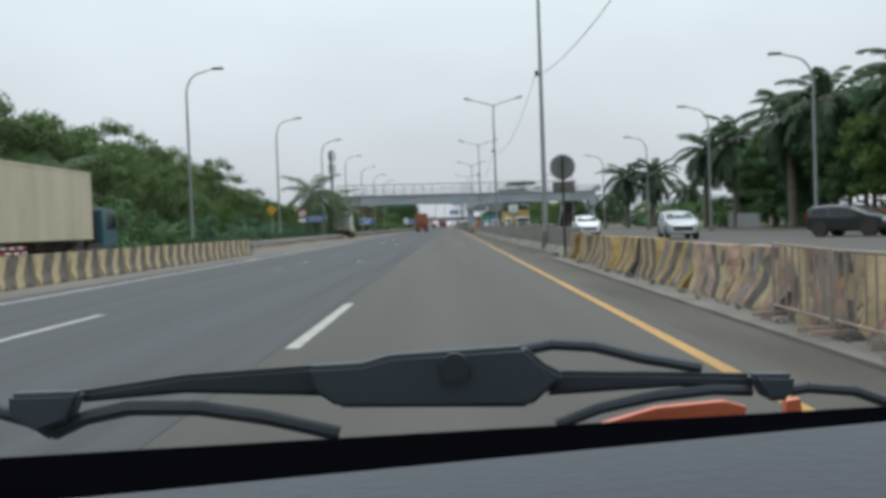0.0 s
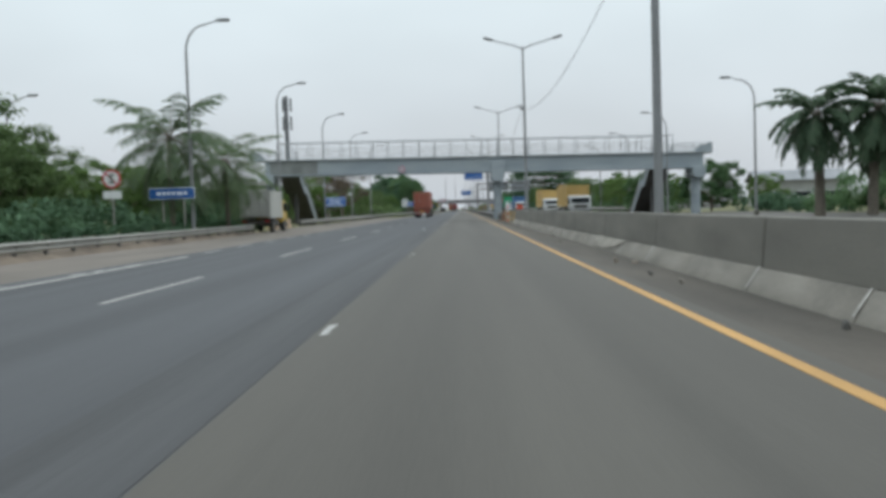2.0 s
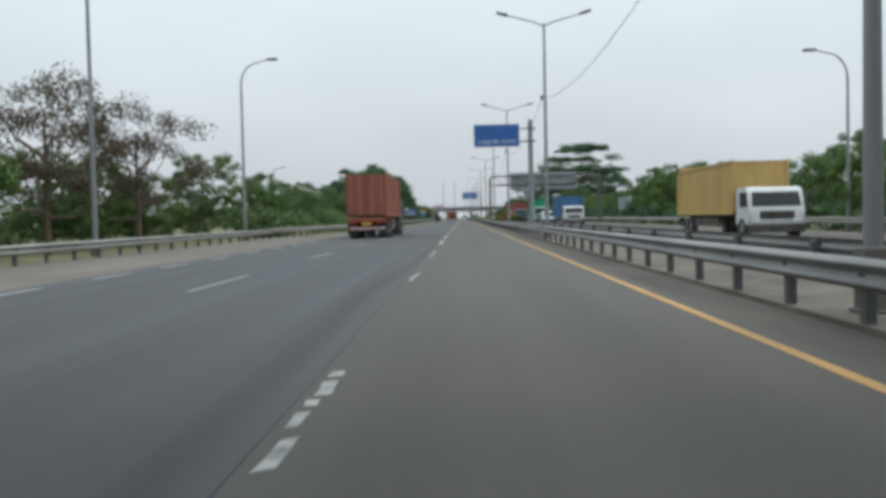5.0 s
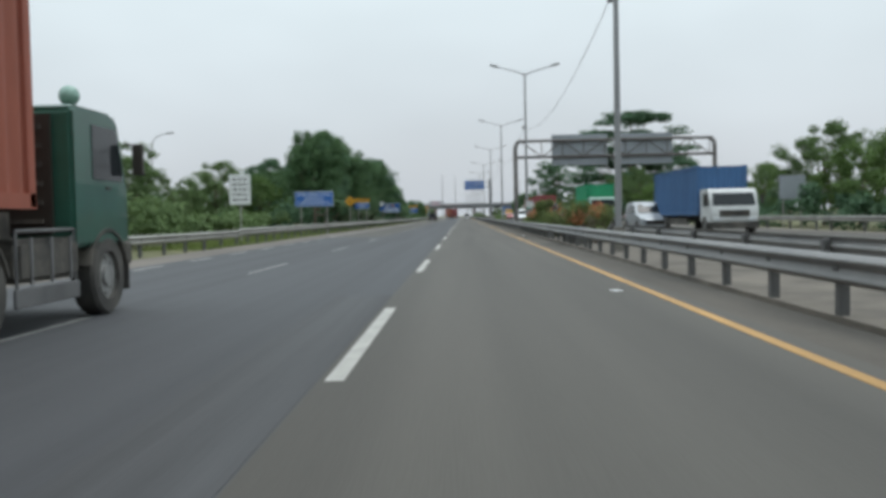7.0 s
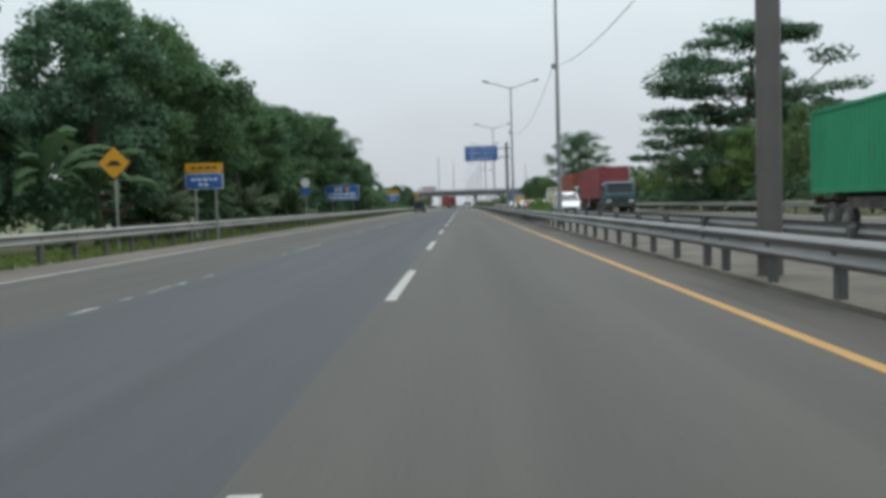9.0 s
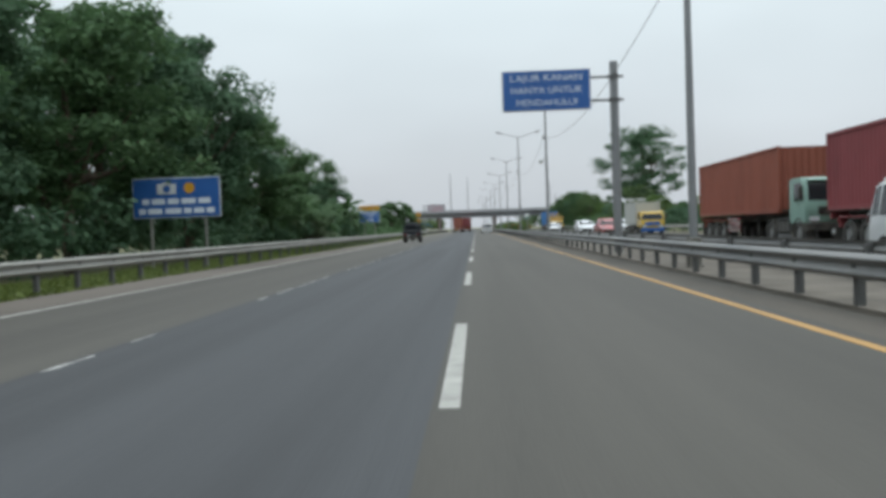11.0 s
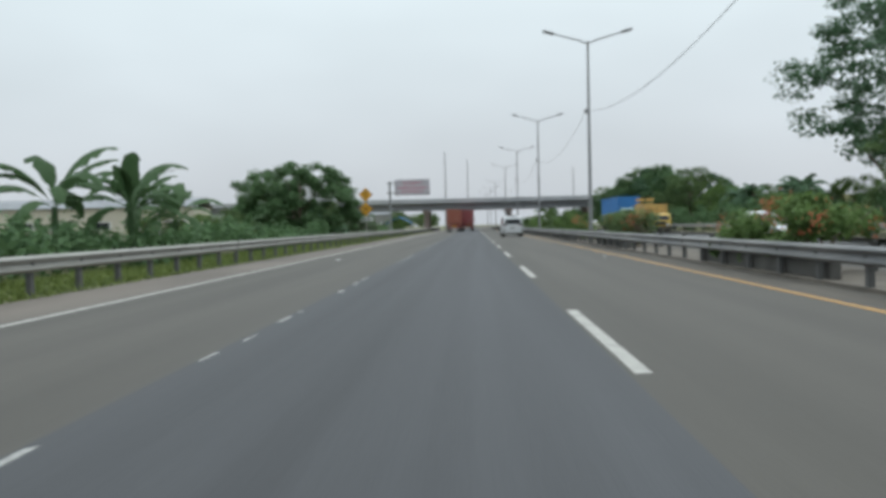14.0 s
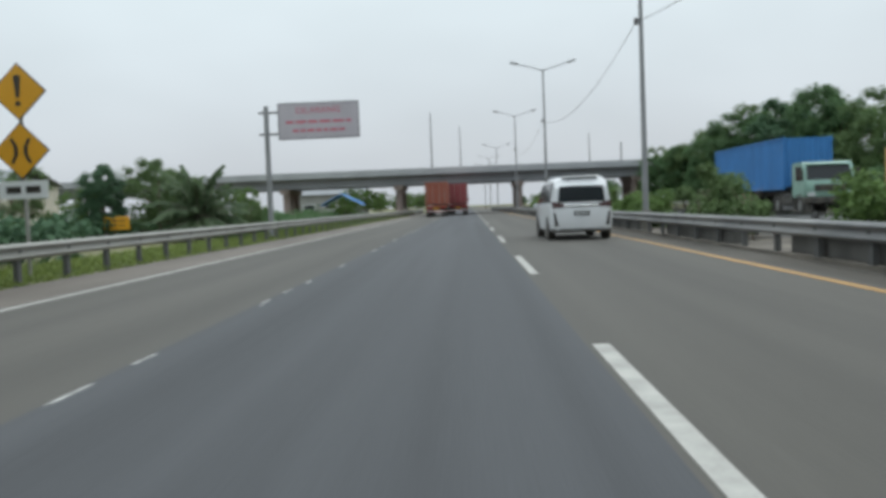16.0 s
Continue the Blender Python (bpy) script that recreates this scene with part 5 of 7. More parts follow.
for x, y, k, s in ((33, 338, "tiered", 0.8), (24.5, 236, "young", 1.0), (24.5, 273, "young", 0.65), (24.5, 282, "acacia", 0.6), (24.5, 291, "young", 0.74), (24.5, 300, "young", 0.8), (24.5, 309, "acacia", 0.88), (24.2, 318, "young", 1.1), (24.5, 327, "acacia", 0.88), (25, 322, "young", 0.9), (24.5, 331, "broad", 0.62), (26, 341, "acacia", 0.9), (25, 350, "young", 0.85), (26.5, 359, "acacia", 0.8), (25, 368, "young", 0.75),
                   (27, 378, "acacia", 0.75), (29, 388, "young", 0.8), (27, 398, "acacia", 0.7), (28, 409, "young", 0.75), (27, 419, "broad", 0.55), (26, 430, "young", 0.85), (27.5, 446, "tiered", 1.05), (25, 440, "acacia", 0.85),
                   (26, 452, "young", 0.7), (25.5, 462, "young", 0.55), (27, 472, "acacia", 0.55), (26, 483, "broad", 0.45), (27.5, 491, "young", 0.88), (25.2, 497, "acacia", 0.95), (26.5, 505, "young", 1.2), (26.5, 514, "broad", 1.12), (28.5, 520, "tall", 0.92),
                   (23.6, 503, "broad", 1.25), (23.8, 512, "tall", 1.05), (23.6, 521, "broad", 1.25), (23.4, 532, "broad", 1.05), (23.4, 543, "broad", 1.05), (23.2, 555, "broad", 0.95), (25.2, 523, "acacia", 1.15), (27, 532, "young", 1.1), (25.5, 541, "acacia", 1.05), (27, 551, "young", 1.15), (25.5, 560, "acacia", 1.0), (31, 499, "broad", 0.8), (32, 510, "tall", 0.92), (33, 527, "broad", 0.75), (31, 541, "tall", 0.75)):
    plant(k, x, y, s)
# past the overpass
for i in range(34):
    s = -1 if i % 2 else 1
    plant(random.choice(("broad", "acacia", "young")), s * random.uniform(16, 46), 585 + 9 * i + random.uniform(-3, 3), random.uniform(0.6, 1.0))

for x, y, s in ((-17.5, 131, 0.5), (-19.8, 135, 0.56), (-16.9, 126.5, 0.46), (-21.5, 140, 0.6), (-18.8, 123, 0.5)):
    plant("acacia", x, y, s)

# palms
coco = palm(21, 5.6, 4.0, 30, "coconut palm with long drooping fronds", 0.14, 1.05, LEAF_COCO, low=-62, bend=72, blade=0.12)
coco.matrix_basis = pose(-14.1, 101.0, -0.06, 0, 0, 30) @ Matrix.Diagonal((1, 1, 1.0, 1))
copy_thing(coco, pose(-13.0, 108.0, -0.06, 0, 0, 200) @ Matrix.Diagonal((0.95, 0.95, 0.82, 1)))
copy_thing(coco, pose(-19.5, 46.0, -0.06, 0, 0, 120) @ Matrix.Diagonal((0.95, 0.95, 0.75, 1)))
oil = palm(22, 6.4, 3.6, 40, "stout oil palm with a heavy arching crown", 0.27, 0.7, low=-58, bend=88)
oil.matrix_basis = pose(23.6, 109.5, -0.06, 0, 0, 10)
copy_thing(oil, pose(26.3, 108.3, -0.06, 0, 0, 80) @ Matrix.Diagonal((1, 1, 1.04, 1)))
copy_thing(oil, pose(36.0, 128, -0.06, 0, 0, 200) @ Matrix.Diagonal((1, 1, 0.8, 1)))
tall_oil = palm(24, 8.0, 4.0, 40, "tall oil palm with a heavy arching crown", 0.27, 0.8, low=-58, bend=88)
tall_oil.matrix_basis = pose(27.5, 89.8, -0.06)
for x, y, s in ((29.4, 86.0, 1.06), (29.4, 71.8, 1.14), (30.5, 66.5, 1.2), (33, 58, 1.2)):
    copy_thing(tall_oil, pose(x, y, -0.06, 0, 0, random.uniform(0, 360)) @ Matrix.Diagonal((s, s, s, 1)))
small_oil = palm(25, 3.6, 2.4, 28, "small oil palm with an arching crown", 0.25, 0.55, LEAF_DARK, low=-40, bend=100)
small_oil.matrix_basis = pose(28.0, 486, -0.06)
for x, y in ((27, 478), (28, 470), (38, 470), (26.5, 463)):
    copy_thing(small_oil, pose(x, y, -0.06, 0, 0, random.uniform(0, 360)))
low_palm = palm(23, 0.9, 2.7, 46, "low young palm with upright fronds", 0.25, 0.5, LEAF_COCO, low=-8, bend=62, blade=0.15)
low_palm.matrix_basis = pose(-13.9, 483.5, -0.06) @ Matrix.Diagonal((0.85, 0.85, 1.3, 1))
copy_thing(low_palm, pose(-17.5, 492, -0.06, 0, 0, 70))
for y in (287, 304, 318, 372):
    copy_thing(low_palm, pose(-12.6, y, -0.06, 0, 0, 40 * y) @ Matrix.Diagonal((1.0, 1.0, 0.8, 1)))

plantain = banana(31, 3.6, "banana plant with broad torn green leaves")
plantain.matrix_basis = pose(-12.4, 381.0, -0.06)
for x, y, s in ((-12.7, 277.5, 1.25), (-12.3, 280.5, 1.1), (-12.4, 315, 1.15), (-12.9, 318, 1.3), (-12.6, 295, 0.9), (-12.9, 359.5, 1.1), (-14.4, 362.0, 1.25), (-12.6, 363.5, 1.2), (-14.6, 366.5, 1.45), (-12.9, 368.0, 1.15), (-14.2, 370.5, 1.4), (-12.5, 372.5, 1.2), (-14.9, 374.5, 1.3), (-12.8, 375.5, 1.0), (-13.6, 378.5, 1.15), (-13.6, 391, 1.2), (-12.3, 386.5, 1.3), (-13.8, 389.5, 1.4), (-13.0, 393, 1.1), (-12.6, 396.5, 0.9), (-13.0, 418.0, 1.1), (-14.2, 415.0, 1.15), (-13.5, 424.0, 0.95), (-15.5, 431.5, 0.4), (-14.0, 421.0, 1.1), (-14.0, 437.5, 0.62),
                (-16.4, 410.0, 1.2), (-13.1, 403.5, 1.05), (-12.4, 452.5, 0.55), (-13.4, 398.5, 0.9)):
    copy_thing(plantain, pose(x, y, -0.06, 0, 0, random.uniform(0, 360)) @ Matrix.Diagonal((s, s, s, 1)))

# undergrowth, hedges and verges
for i, (x0, x1, y0, y1, z1, m) in enumerate(((-20, -15.0, 4, 60, 2.6, LEAF), (-20, -15.0, 60, 126, 2.2, LEAF_DARK), (-24, -18.5, 126, 200, 2.4, LEAF_OLIVE), (-16, -12.8, 200, 262, 2.3, LEAF_OLIVE),
                                             (-17.5, -12.3, 258, 330, 3.2, LEAF_DARK), (-17, -12.3, 330, 372, 3.0, LEAF_DARK), (-14.8, -12.3, 372, 400, 2.6, LEAF_DARK), (-17, -11.8, 400, 455, 1.3, LEAF), (-18, -12.5, 455, 470, 1.5, LEAF_DARK), (-22, -18, 470, 500, 1.3, LEAF_DARK), (-19, -13.5, 488, 545, 0.95, LEAF),
                                             (-31, -26, 120, 260, 3.2, LEAF_OLIVE), (-30, -25, 258, 400, 3.8, LEAF_DARK), (22, 25, 150, 235, 2.0, LEAF), (21.8, 25, 235, 320, 2.6, LEAF_DARK), (21.8, 25, 320, 430, 2.4, LEAF_DARK), (21.8, 25, 430, 550, 2.6, LEAF), (30.5, 34, 20, 76, 1.5, LEAF_DARK), (29.3, 32.5, 76, 128, 2.9, LEAF), (30.5, 34, 128, 150, 1.6, LEAF_DARK))):
    leaf_band("undergrowth", x0, x1, y0, y1, 0, z1, int((y1 - y0) * 190), m, "dense tangled green undergrowth beside the road", "undergrowth", 50 + i, leaf=(0.34, 0.18), lump=0.55, r=0.9)
# clipped hedge
for i, (y0, y1) in enumerate(((50, 60), (72, 101), (103, 116))):
    leaf_band("hedge", -13.7, -12.8, y0, y1, 0.0, 0.92, int((y1 - y0) * 520), LEAF_DARK, "clipped dark green hedge beside the road", "hedge", 80 + i, leaf=(0.12, 0.07), kind="", lump=9.0, r=0.17, even=True)
# flowering shrubs in the median
for i, (y0, y1, z1, fl) in enumerate(SHRUBS):
    shrub = thing("median_shrub", pose(5.7, (y0 + y1) / 2, 0.06), ("leafy green shrub growing in the median", "green shrub with a few orange blossoms in the median", "green shrub dotted with orange blossoms in the median", "green shrub covered in orange blossoms in the median")[fl], "shrub", "median shrubs")
    z1 -= 0.2 if y0 < 400 else 0.15
    kids = [("foliage", 5.1, 6.35, 0.06, z1, 1500, LEAF_SHRUB if fl > 1 else (LEAF_FRESH, LEAF_OLIVE, LEAF_FRESH)[i % 3], (0.13, 0.075), 4.0, 0.45)]
    if fl:
        kids.append(("blossoms", 5.12, 6.3, 0.75, z1 - 0.02, 70 * fl, FLOWER, (0.075, 0.065), 2.2, 0.38))
    for nm, xa, xb, za, zb, dens, m, lf, lump, r in kids:
        ob = leaf_band(nm, xa, xb, y0 + 0.3, y1 - 0.3, za, zb, int((y1 - y0) * dens), m, "", "", 100 + i, leaf=lf, kind="", lump=lump, r=r)
        ob.data.transform(Matrix.Translation((-5.7, -(y0 + y1) / 2, -0.06)))
        ob.parent = shrub
    rng = np.random.default_rng(300 + i)
    bm = B()
    for k in range(int((y1 - y0) * 4)):
        ys = rng.uniform(y0 + 0.4, y1 - 0.4) - (y0 + y1) / 2
        tube(bm, [(rng.uniform(-0.2, 0.2), ys, -0.05), (rng.uniform(-0.4, 0.4), ys + rng.normal() * 0.2, z1 * 0.4), (rng.uniform(-0.6, 0.6), ys + rng.normal() * 0.4, z1 * 0.75)], [0.02, 0.014, 0.006], 5)
    part("stem", bm, BARK, shrub)
# low earth bank heaped against the posts of the first crash barrier
bm = B()
bmesh.ops.create_grid(bm, x_segments=9, y_segments=130, size=0.5)
for v in bm.verts:
    f, y = v.co.x + 0.5, 79 + 66 * v.co.y
    rise = min(1.0, 2.2 * f) * (0.5 - abs(v.co.y)) ** 0.15
    v.co = Vector((-11.42 - 1.4 * f + 0.05 * math.sin(1.7 * y), y, -0.03 + (0.27 + 0.05 * math.sin(0.9 * y) + 0.03 * math.sin(3.7 * y + 4 * f)) * rise))
bmesh.ops.recalc_face_normals(bm, faces=bm.faces)
tagged(new("ground_bank", mesh_of("ground_bank", bm, BANK_SOIL)), "low brown earth bank under the crash barrier", "earth bank", kind="structure")
# grass on the verge
for i, y0 in enumerate(range(228, 560, 42)):
    rng = np.random.default_rng(200 + i)
    k = 9000
    c = np.stack([rng.uniform(-12.6, -9.25, k), rng.uniform(y0, y0 + 42, k), rng.uniform(0.0, 0.06, k)], 1)
    nn = rng.normal(size=(k, 3)) + np.array([0, -0.6, 0.15])
    nn /= np.linalg.norm(nn, axis=1)[:, None]
    tagged(new("grass", leaves_mesh("grass", c, nn, 0.3, 0.05, GRASS, rng)), "rough green grass on the verge under the crash barrier", "grass", kind="stuff")


# ---- vehicles ----
RUBBER = mat("tyre_rubber", (0.03, 0.03, 0.03), 0.9, var=0.3, fine=20, coarse=3, tint=(0.075, 0.07, 0.062))
RIM = mat("wheel_rim", (0.30, 0.30, 0.29), 0.5, 0.5, var=0.25, fine=14, coarse=3)
CHASSIS = mat("chassis_black", (0.035, 0.035, 0.036), 0.8, var=0.45, fine=12, coarse=3, tint=(0.08, 0.072, 0.06))
GLASS = glass_mat("tinted_glass", (0.02, 0.024, 0.027))
CAR_WHITE = mat("car_paint_white", (0.66, 0.67, 0.68), 0.3, var=0.05, fine=3, coarse=1, coat=0.5)
CAR_SILVER = mat("car_paint_silver", (0.38, 0.40, 0.42), 0.35, 0.4, var=0.06, fine=3, coarse=1, coat=0.4)
CAR_BLACK = mat("car_paint_black", (0.015, 0.016, 0.019), 0.3, var=0.2, fine=3, coarse=1, coat=0.5)
RACK_STEEL = mat("scuffed_rail_steel", (0.16, 0.17, 0.18), 0.45, var=0.5, fine=20, coarse=4, tint=(0.30, 0.31, 0.31))
TAIL_DULL = mat("tail_lamp_dull_red", (0.19, 0.018, 0.022), 0.4, var=0.25, fine=8, coarse=3)
CAR_NAVY = mat("truck_paint_navy", (0.011, 0.014, 0.021), 0.4, var=0.25, fine=6, coarse=1.5, coat=0.3)
CAR_RED = mat("car_paint_red", (0.34, 0.06, 0.06), 0.35, var=0.1, fine=3, coarse=1, coat=0.4)
LAMP_SMOKED = mat("tail_lamp_smoked", (0.09, 0.05, 0.05), 0.25, var=0.1, fine=3, coarse=1)
LAMP_RED = mat("tail_lamp_red", (0.30, 0.015, 0.015), 0.25, var=0.1, fine=3, coarse=1)
LAMP_CLEAR = mat("head_lamp_clear", (0.55, 0.57, 0.58), 0.15, var=0.1, fine=3, coarse=1)
CHROME = mat("chrome_trim", (0.55, 0.56, 0.57), 0.2, 0.9, var=0.05, fine=3, coarse=1)
PLATE_BLACK = mat("plate_black", (0.02, 0.02, 0.02), 0.5, var=0.1, fine=3, coarse=1)


def container_paint(name, c):
    return mat(name, c, 0.65, 0.0, var=0.2, fine=7, coarse=0.9, stretch=(1, 1, 0.35), bump=0.1)


BOX_RED = container_paint("container_rust_red", (0.27, 0.075, 0.045))
BOX_MAROON = container_paint("container_maroon", (0.24, 0.05, 0.055))
BOX_TAN = container_paint("container_tan", (0.44, 0.29, 0.10))
BOX_BLUE = container_paint("container_blue", (0.035, 0.10, 0.22))
BOX_SKY = container_paint("container_bright_blue", (0.03, 0.16, 0.40))
BOX_GREEN = container_paint("container_green", (0.015, 0.24, 0.11))
BOX_BEIGE = container_paint("box_beige", (0.46, 0.41, 0.30))
BOX_WHITE = container_paint("box_grey_white", (0.40, 0.40, 0.37))
CAB_GREEN = mat("cab_paint_green", (0.022, 0.085, 0.060), 0.4, var=0.2, fine=6, coarse=1.5, coat=0.3)
CAB_TEAL = mat("cab_paint_teal", (0.02, 0.08, 0.10), 0.4, var=0.2, fine=6, coarse=1.5, coat=0.3)
CAB_WHITE = mat("cab_paint_white", (0.55, 0.56, 0.55), 0.4, var=0.12, fine=6, coarse=1.5, coat=0.3)
CAB_YELLOW = mat("cab_paint_yellow", (0.50, 0.32, 0.03), 0.4, var=0.15, fine=6, coarse=1.5, coat=0.3)
CAB_PALE = mat("cab_paint_pale_green", (0.22, 0.36, 0.30), 0.45, var=0.15, fine=6, coarse=1.5, coat=0.3)


def wheel_meshes(r, w):
    bm = B()
    prof = [(-w / 2, r * 0.62), (-w / 2, r * 0.93), (-w * 0.36, r), (w * 0.36, r), (w / 2, r * 0.93), (w / 2, r * 0.62)]
    n = 24
    rings = [[bm.verts.new((x, q * math.cos(2 * math.pi * i / n), q * math.sin(2 * math.pi * i / n))) for x, q in prof] for i in range(n)]
    for i in range(n):
        for j in range(len(prof)):
            a, b = rings[i], rings[(i + 1) % n]
            k = (j + 1) % len(prof)
            bm.faces.new((a[j], b[j], b[k], a[k]))
    bmesh.ops.recalc_face_normals(bm, faces=bm.faces)
    ty = mesh_of("tyre", bm, RUBBER)
    bm = B()
    disc(bm, (0, 0, 0), r * 0.625, w * 0.62, "X", 20)
    bmesh.ops.translate(bm, verts=bm.verts, vec=(0, 0, 0))
    for s in (-1, 1):
        disc(bm, (s * w * 0.36, 0, 0), r * 0.26, w * 0.16, "X", 12)
        for i in range(8):
            a = 2 * math.pi * i / 8
            disc(bm, (s * w * 0.33, r * 0.44 * math.cos(a), r * 0.44 * math.sin(a)), r * 0.06, w * 0.08, "X", 8)
    rm = mesh_of("rim", bm, RIM)
    return ty, rm


TRUCK_WHEEL, CAR_WHEEL, SMALL_WHEEL = wheel_meshes(0.5, 0.3), wheel_meshes(0.33, 0.22), wheel_meshes(0.36, 0.22)


def wheel(parent, x, y, r, meshes):
    w = part("tyre", meshes[0], None, parent, at=pose(x, y, r))
    part("rim", meshes[1], None, w)
    return w


def corrugated(x, y0, y1, z0, z1, out, pitch=0.28, depth=0.04):
    """A wall of trapezoid corrugations in the plane x, running along y."""
    bm = B()
    line_ = []
    y = y0
    while y < y1 - 1e-6:
        for f, d in ((0.0, 0), (0.26, 0), (0.5, 1), (0.76, 1)):
            yy = y + pitch * f
            if yy <= y1:
                line_.append((x - out * depth * d, yy))
        y += pitch
    line_.append((x, y1))
    lo = [bm.verts.new((a, b, z0)) for a, b in line_]
    hi = [bm.verts.new((a, b, z1)) for a, b in line_]
    for i in range(len(line_) - 1):
        bm.faces.new((lo[i], lo[i + 1], hi[i + 1], hi[i]))
    bmesh.ops.recalc_face_normals(bm, faces=bm.faces)
    return bm


def container(t, y0, length, z0, material, width=2.44, h=2.59, ribbed=True):
    """A shipping container as parts of a truck: walls, posts, rails, doors with locking bars."""
    y1, z1, hw = y0 + length, z0 + h, width / 2
    for s in (-1, 1):
        if ribbed:
            part("side_wall", corrugated(s * (hw - 0.02), y0 + 0.12, y1 - 0.12, z0 + 0.14, z1 - 0.1, s), material, t)
        else:
            bm = B()
            box(bm, s * (hw - 0.03), (y0 + y1) / 2, (z0 + z1) / 2, 0.04, length - 0.1, h - 0.16)
            part("side_wall", bm, material, t)
        for z, hh in ((z0 + 0.07, 0.16), (z1 - 0.05, 0.1)):
            bm = B()
            box(bm, s * (hw - 0.04), (y0 + y1) / 2, z, 0.09, length, hh)
            part("rail", bm, material, t)
        for y in (y0 + 0.07, y1 - 0.07):
            bm = B()
            box(bm, s * (hw - 0.06), y, (z0 + z1) / 2, 0.13, 0.15, h)
            bevel(bm, 0.012, 1)
            part("corner_post", bm, material, t)
    bm = B()
    box(bm, 0, (y0 + y1) / 2, z1 - 0.06, width - 0.12, length - 0.1, 0.05)
    part("roof", bm, material, t)
    bm = B()
    box(bm, 0, (y0 + y1) / 2, z0 + 0.08, width - 0.12, length - 0.1, 0.08)
    part("floor_pan", bm, CHASSIS, t)
    bm = corrugated(y1 - 0.02, 0.14 - hw, hw - 0.14, z0 + 0.1, z1 - 0.1, 1)
    for v in bm.verts:
        v.co = (v.co.y, v.co.x, v.co.z)
    bmesh.ops.recalc_face_normals(bm, faces=bm.faces)
    part("front_wall", bm, material, t)
    for s in (-1, 1):
        bm = B()
        box(bm, s * (hw - 0.1) / 2, y0 + 0.06, (z0 + z1) / 2, hw - 0.14, 0.06, h - 0.2)
        d = part("door", bm, material, t)
        for k in range(5):
            bm = B()
            box(bm, s * (hw - 0.1) / 2, y0 + 0.025, z0 + 0.35 + 0.48 * k, hw - 0.24, 0.03, 0.26)
            bevel(bm, 0.012, 1)
            part("door_rib", bm, material, d)
        for q in (0.3, 0.78):
            bm = B()
            rod(bm, (s * hw * q, y0 - 0.02, z0 + 0.1), (s * hw * q, y0 - 0.02, z1 - 0.08), 0.022, 0.022, 6)
            box(bm, s * hw * q, y0 - 0.03, z0 + 1.0, 0.22, 0.03, 0.05)
            part("lock_bar", bm, GALV, d)


def cab(t, y0, y1, z0, z1, paint, width=2.4, stripe=None):
    """A forward-control truck cab from y0 (back) to y1 (front)."""
    d = y1 - y0
    bm = B()
    prism(bm, [(y0, z0), (y0, z1 - 0.06), (y0 + 0.1, z1), (y1 - 0.42, z1), (y1 - 0.28, z1 - 0.12), (y1 - 0.04, z0 + (z1 - z0) * 0.48), (y1, z0 + (z1 - z0) * 0.42), (y1, z0 + 0.1), (y1 - 0.05, z0)], "x", -width / 2, width / 2)
    bevel(bm, 0.05, 2)
    body = part("cab", bm, paint, t)
    bm = B()
    zb, zt = z0 + (z1 - z0) * 0.50, z1 - 0.2
    a, b = y1 - 0.045, y1 - 0.262
    w = width / 2 - 0.12
    v = [bm.verts.new(c) for c in ((-w, a + 0.015, zb), (w, a + 0.015, zb), (w * 0.95, b + 0.02, zt), (-w * 0.95, b + 0.02, zt))]
    f = bm.faces.new(v)
    r = bmesh.ops.extrude_face_region(bm, geom=[f])
    bmesh.ops.translate(bm, verts=[x for x in r["geom"] if isinstance(x, bmesh.types.BMVert)], vec=(0, -0.02, -0.01))
    bmesh.ops.recalc_face_normals(bm, faces=bm.faces)
    part("windscreen", bm, GLASS, t, "dark windscreen")
    for s in (-1, 1):
        bm = B()
        prism(bm, [(y0 + d * 0.32, zb - 0.02), (y0 + d * 0.32, zt), (y1 - 0.38, zt), (y1 - 0.2, zb + 0.12), (y1 - 0.22, zb - 0.02)], "x", s * (width / 2 + 0.003) - 0.008, s * (width / 2 + 0.003) + 0.008)
        part("side_window", bm, GLASS, t)
        bm = B()
        box(bm, s * (width / 2 + 0.16), y1 - 0.02, zb + 0.28, 0.14, 0.08, 0.42)
        rod(bm, (s * width / 2, y1 - 0.1, zb + 0.5), (s * (width / 2 + 0.16), y1 - 0.02, zb + 0.46), 0.015, 0.015, 6)
        bevel(bm, 0.02, 1)
        part("wing_mirror", bm, SIGN_BLACK, t)
        bm = B()
        box(bm, s * (width / 2 - 0.3), y1 + 0.01, z0 + 0.16, 0.36, 0.05, 0.18)
        bevel(bm, 0.02, 1)
        part("headlight", bm, LAMP_CLEAR, t)
        bm = B()
        box(bm, s * (width / 2 + 0.006), y0 + d * 0.6, zb - 0.12, 0.012, 0.16, 0.04)
        part("door_handle", bm, SIGN_BLACK, t)
    bm = B()
    box(bm, 0, y1 + 0.005, z0 + (z1 - z0) * 0.27, width * 0.62, 0.03, 0.3)
    for k in range(3):
        box(bm, 0, y1 + 0.03, z0 + (z1 - z0) * 0.27 - 0.1 + 0.1 * k, width * 0.6, 0.02, 0.03)
    part("grille", bm, stripe or CHASSIS, t)
    bm = B()
    box(bm, 0, y1 - 0.02, z0 - 0.12, width, 0.22, 0.3)
    bevel(bm, 0.03, 1)
    part("bumper", bm, CHASSIS if stripe is None else stripe, t)
    return body


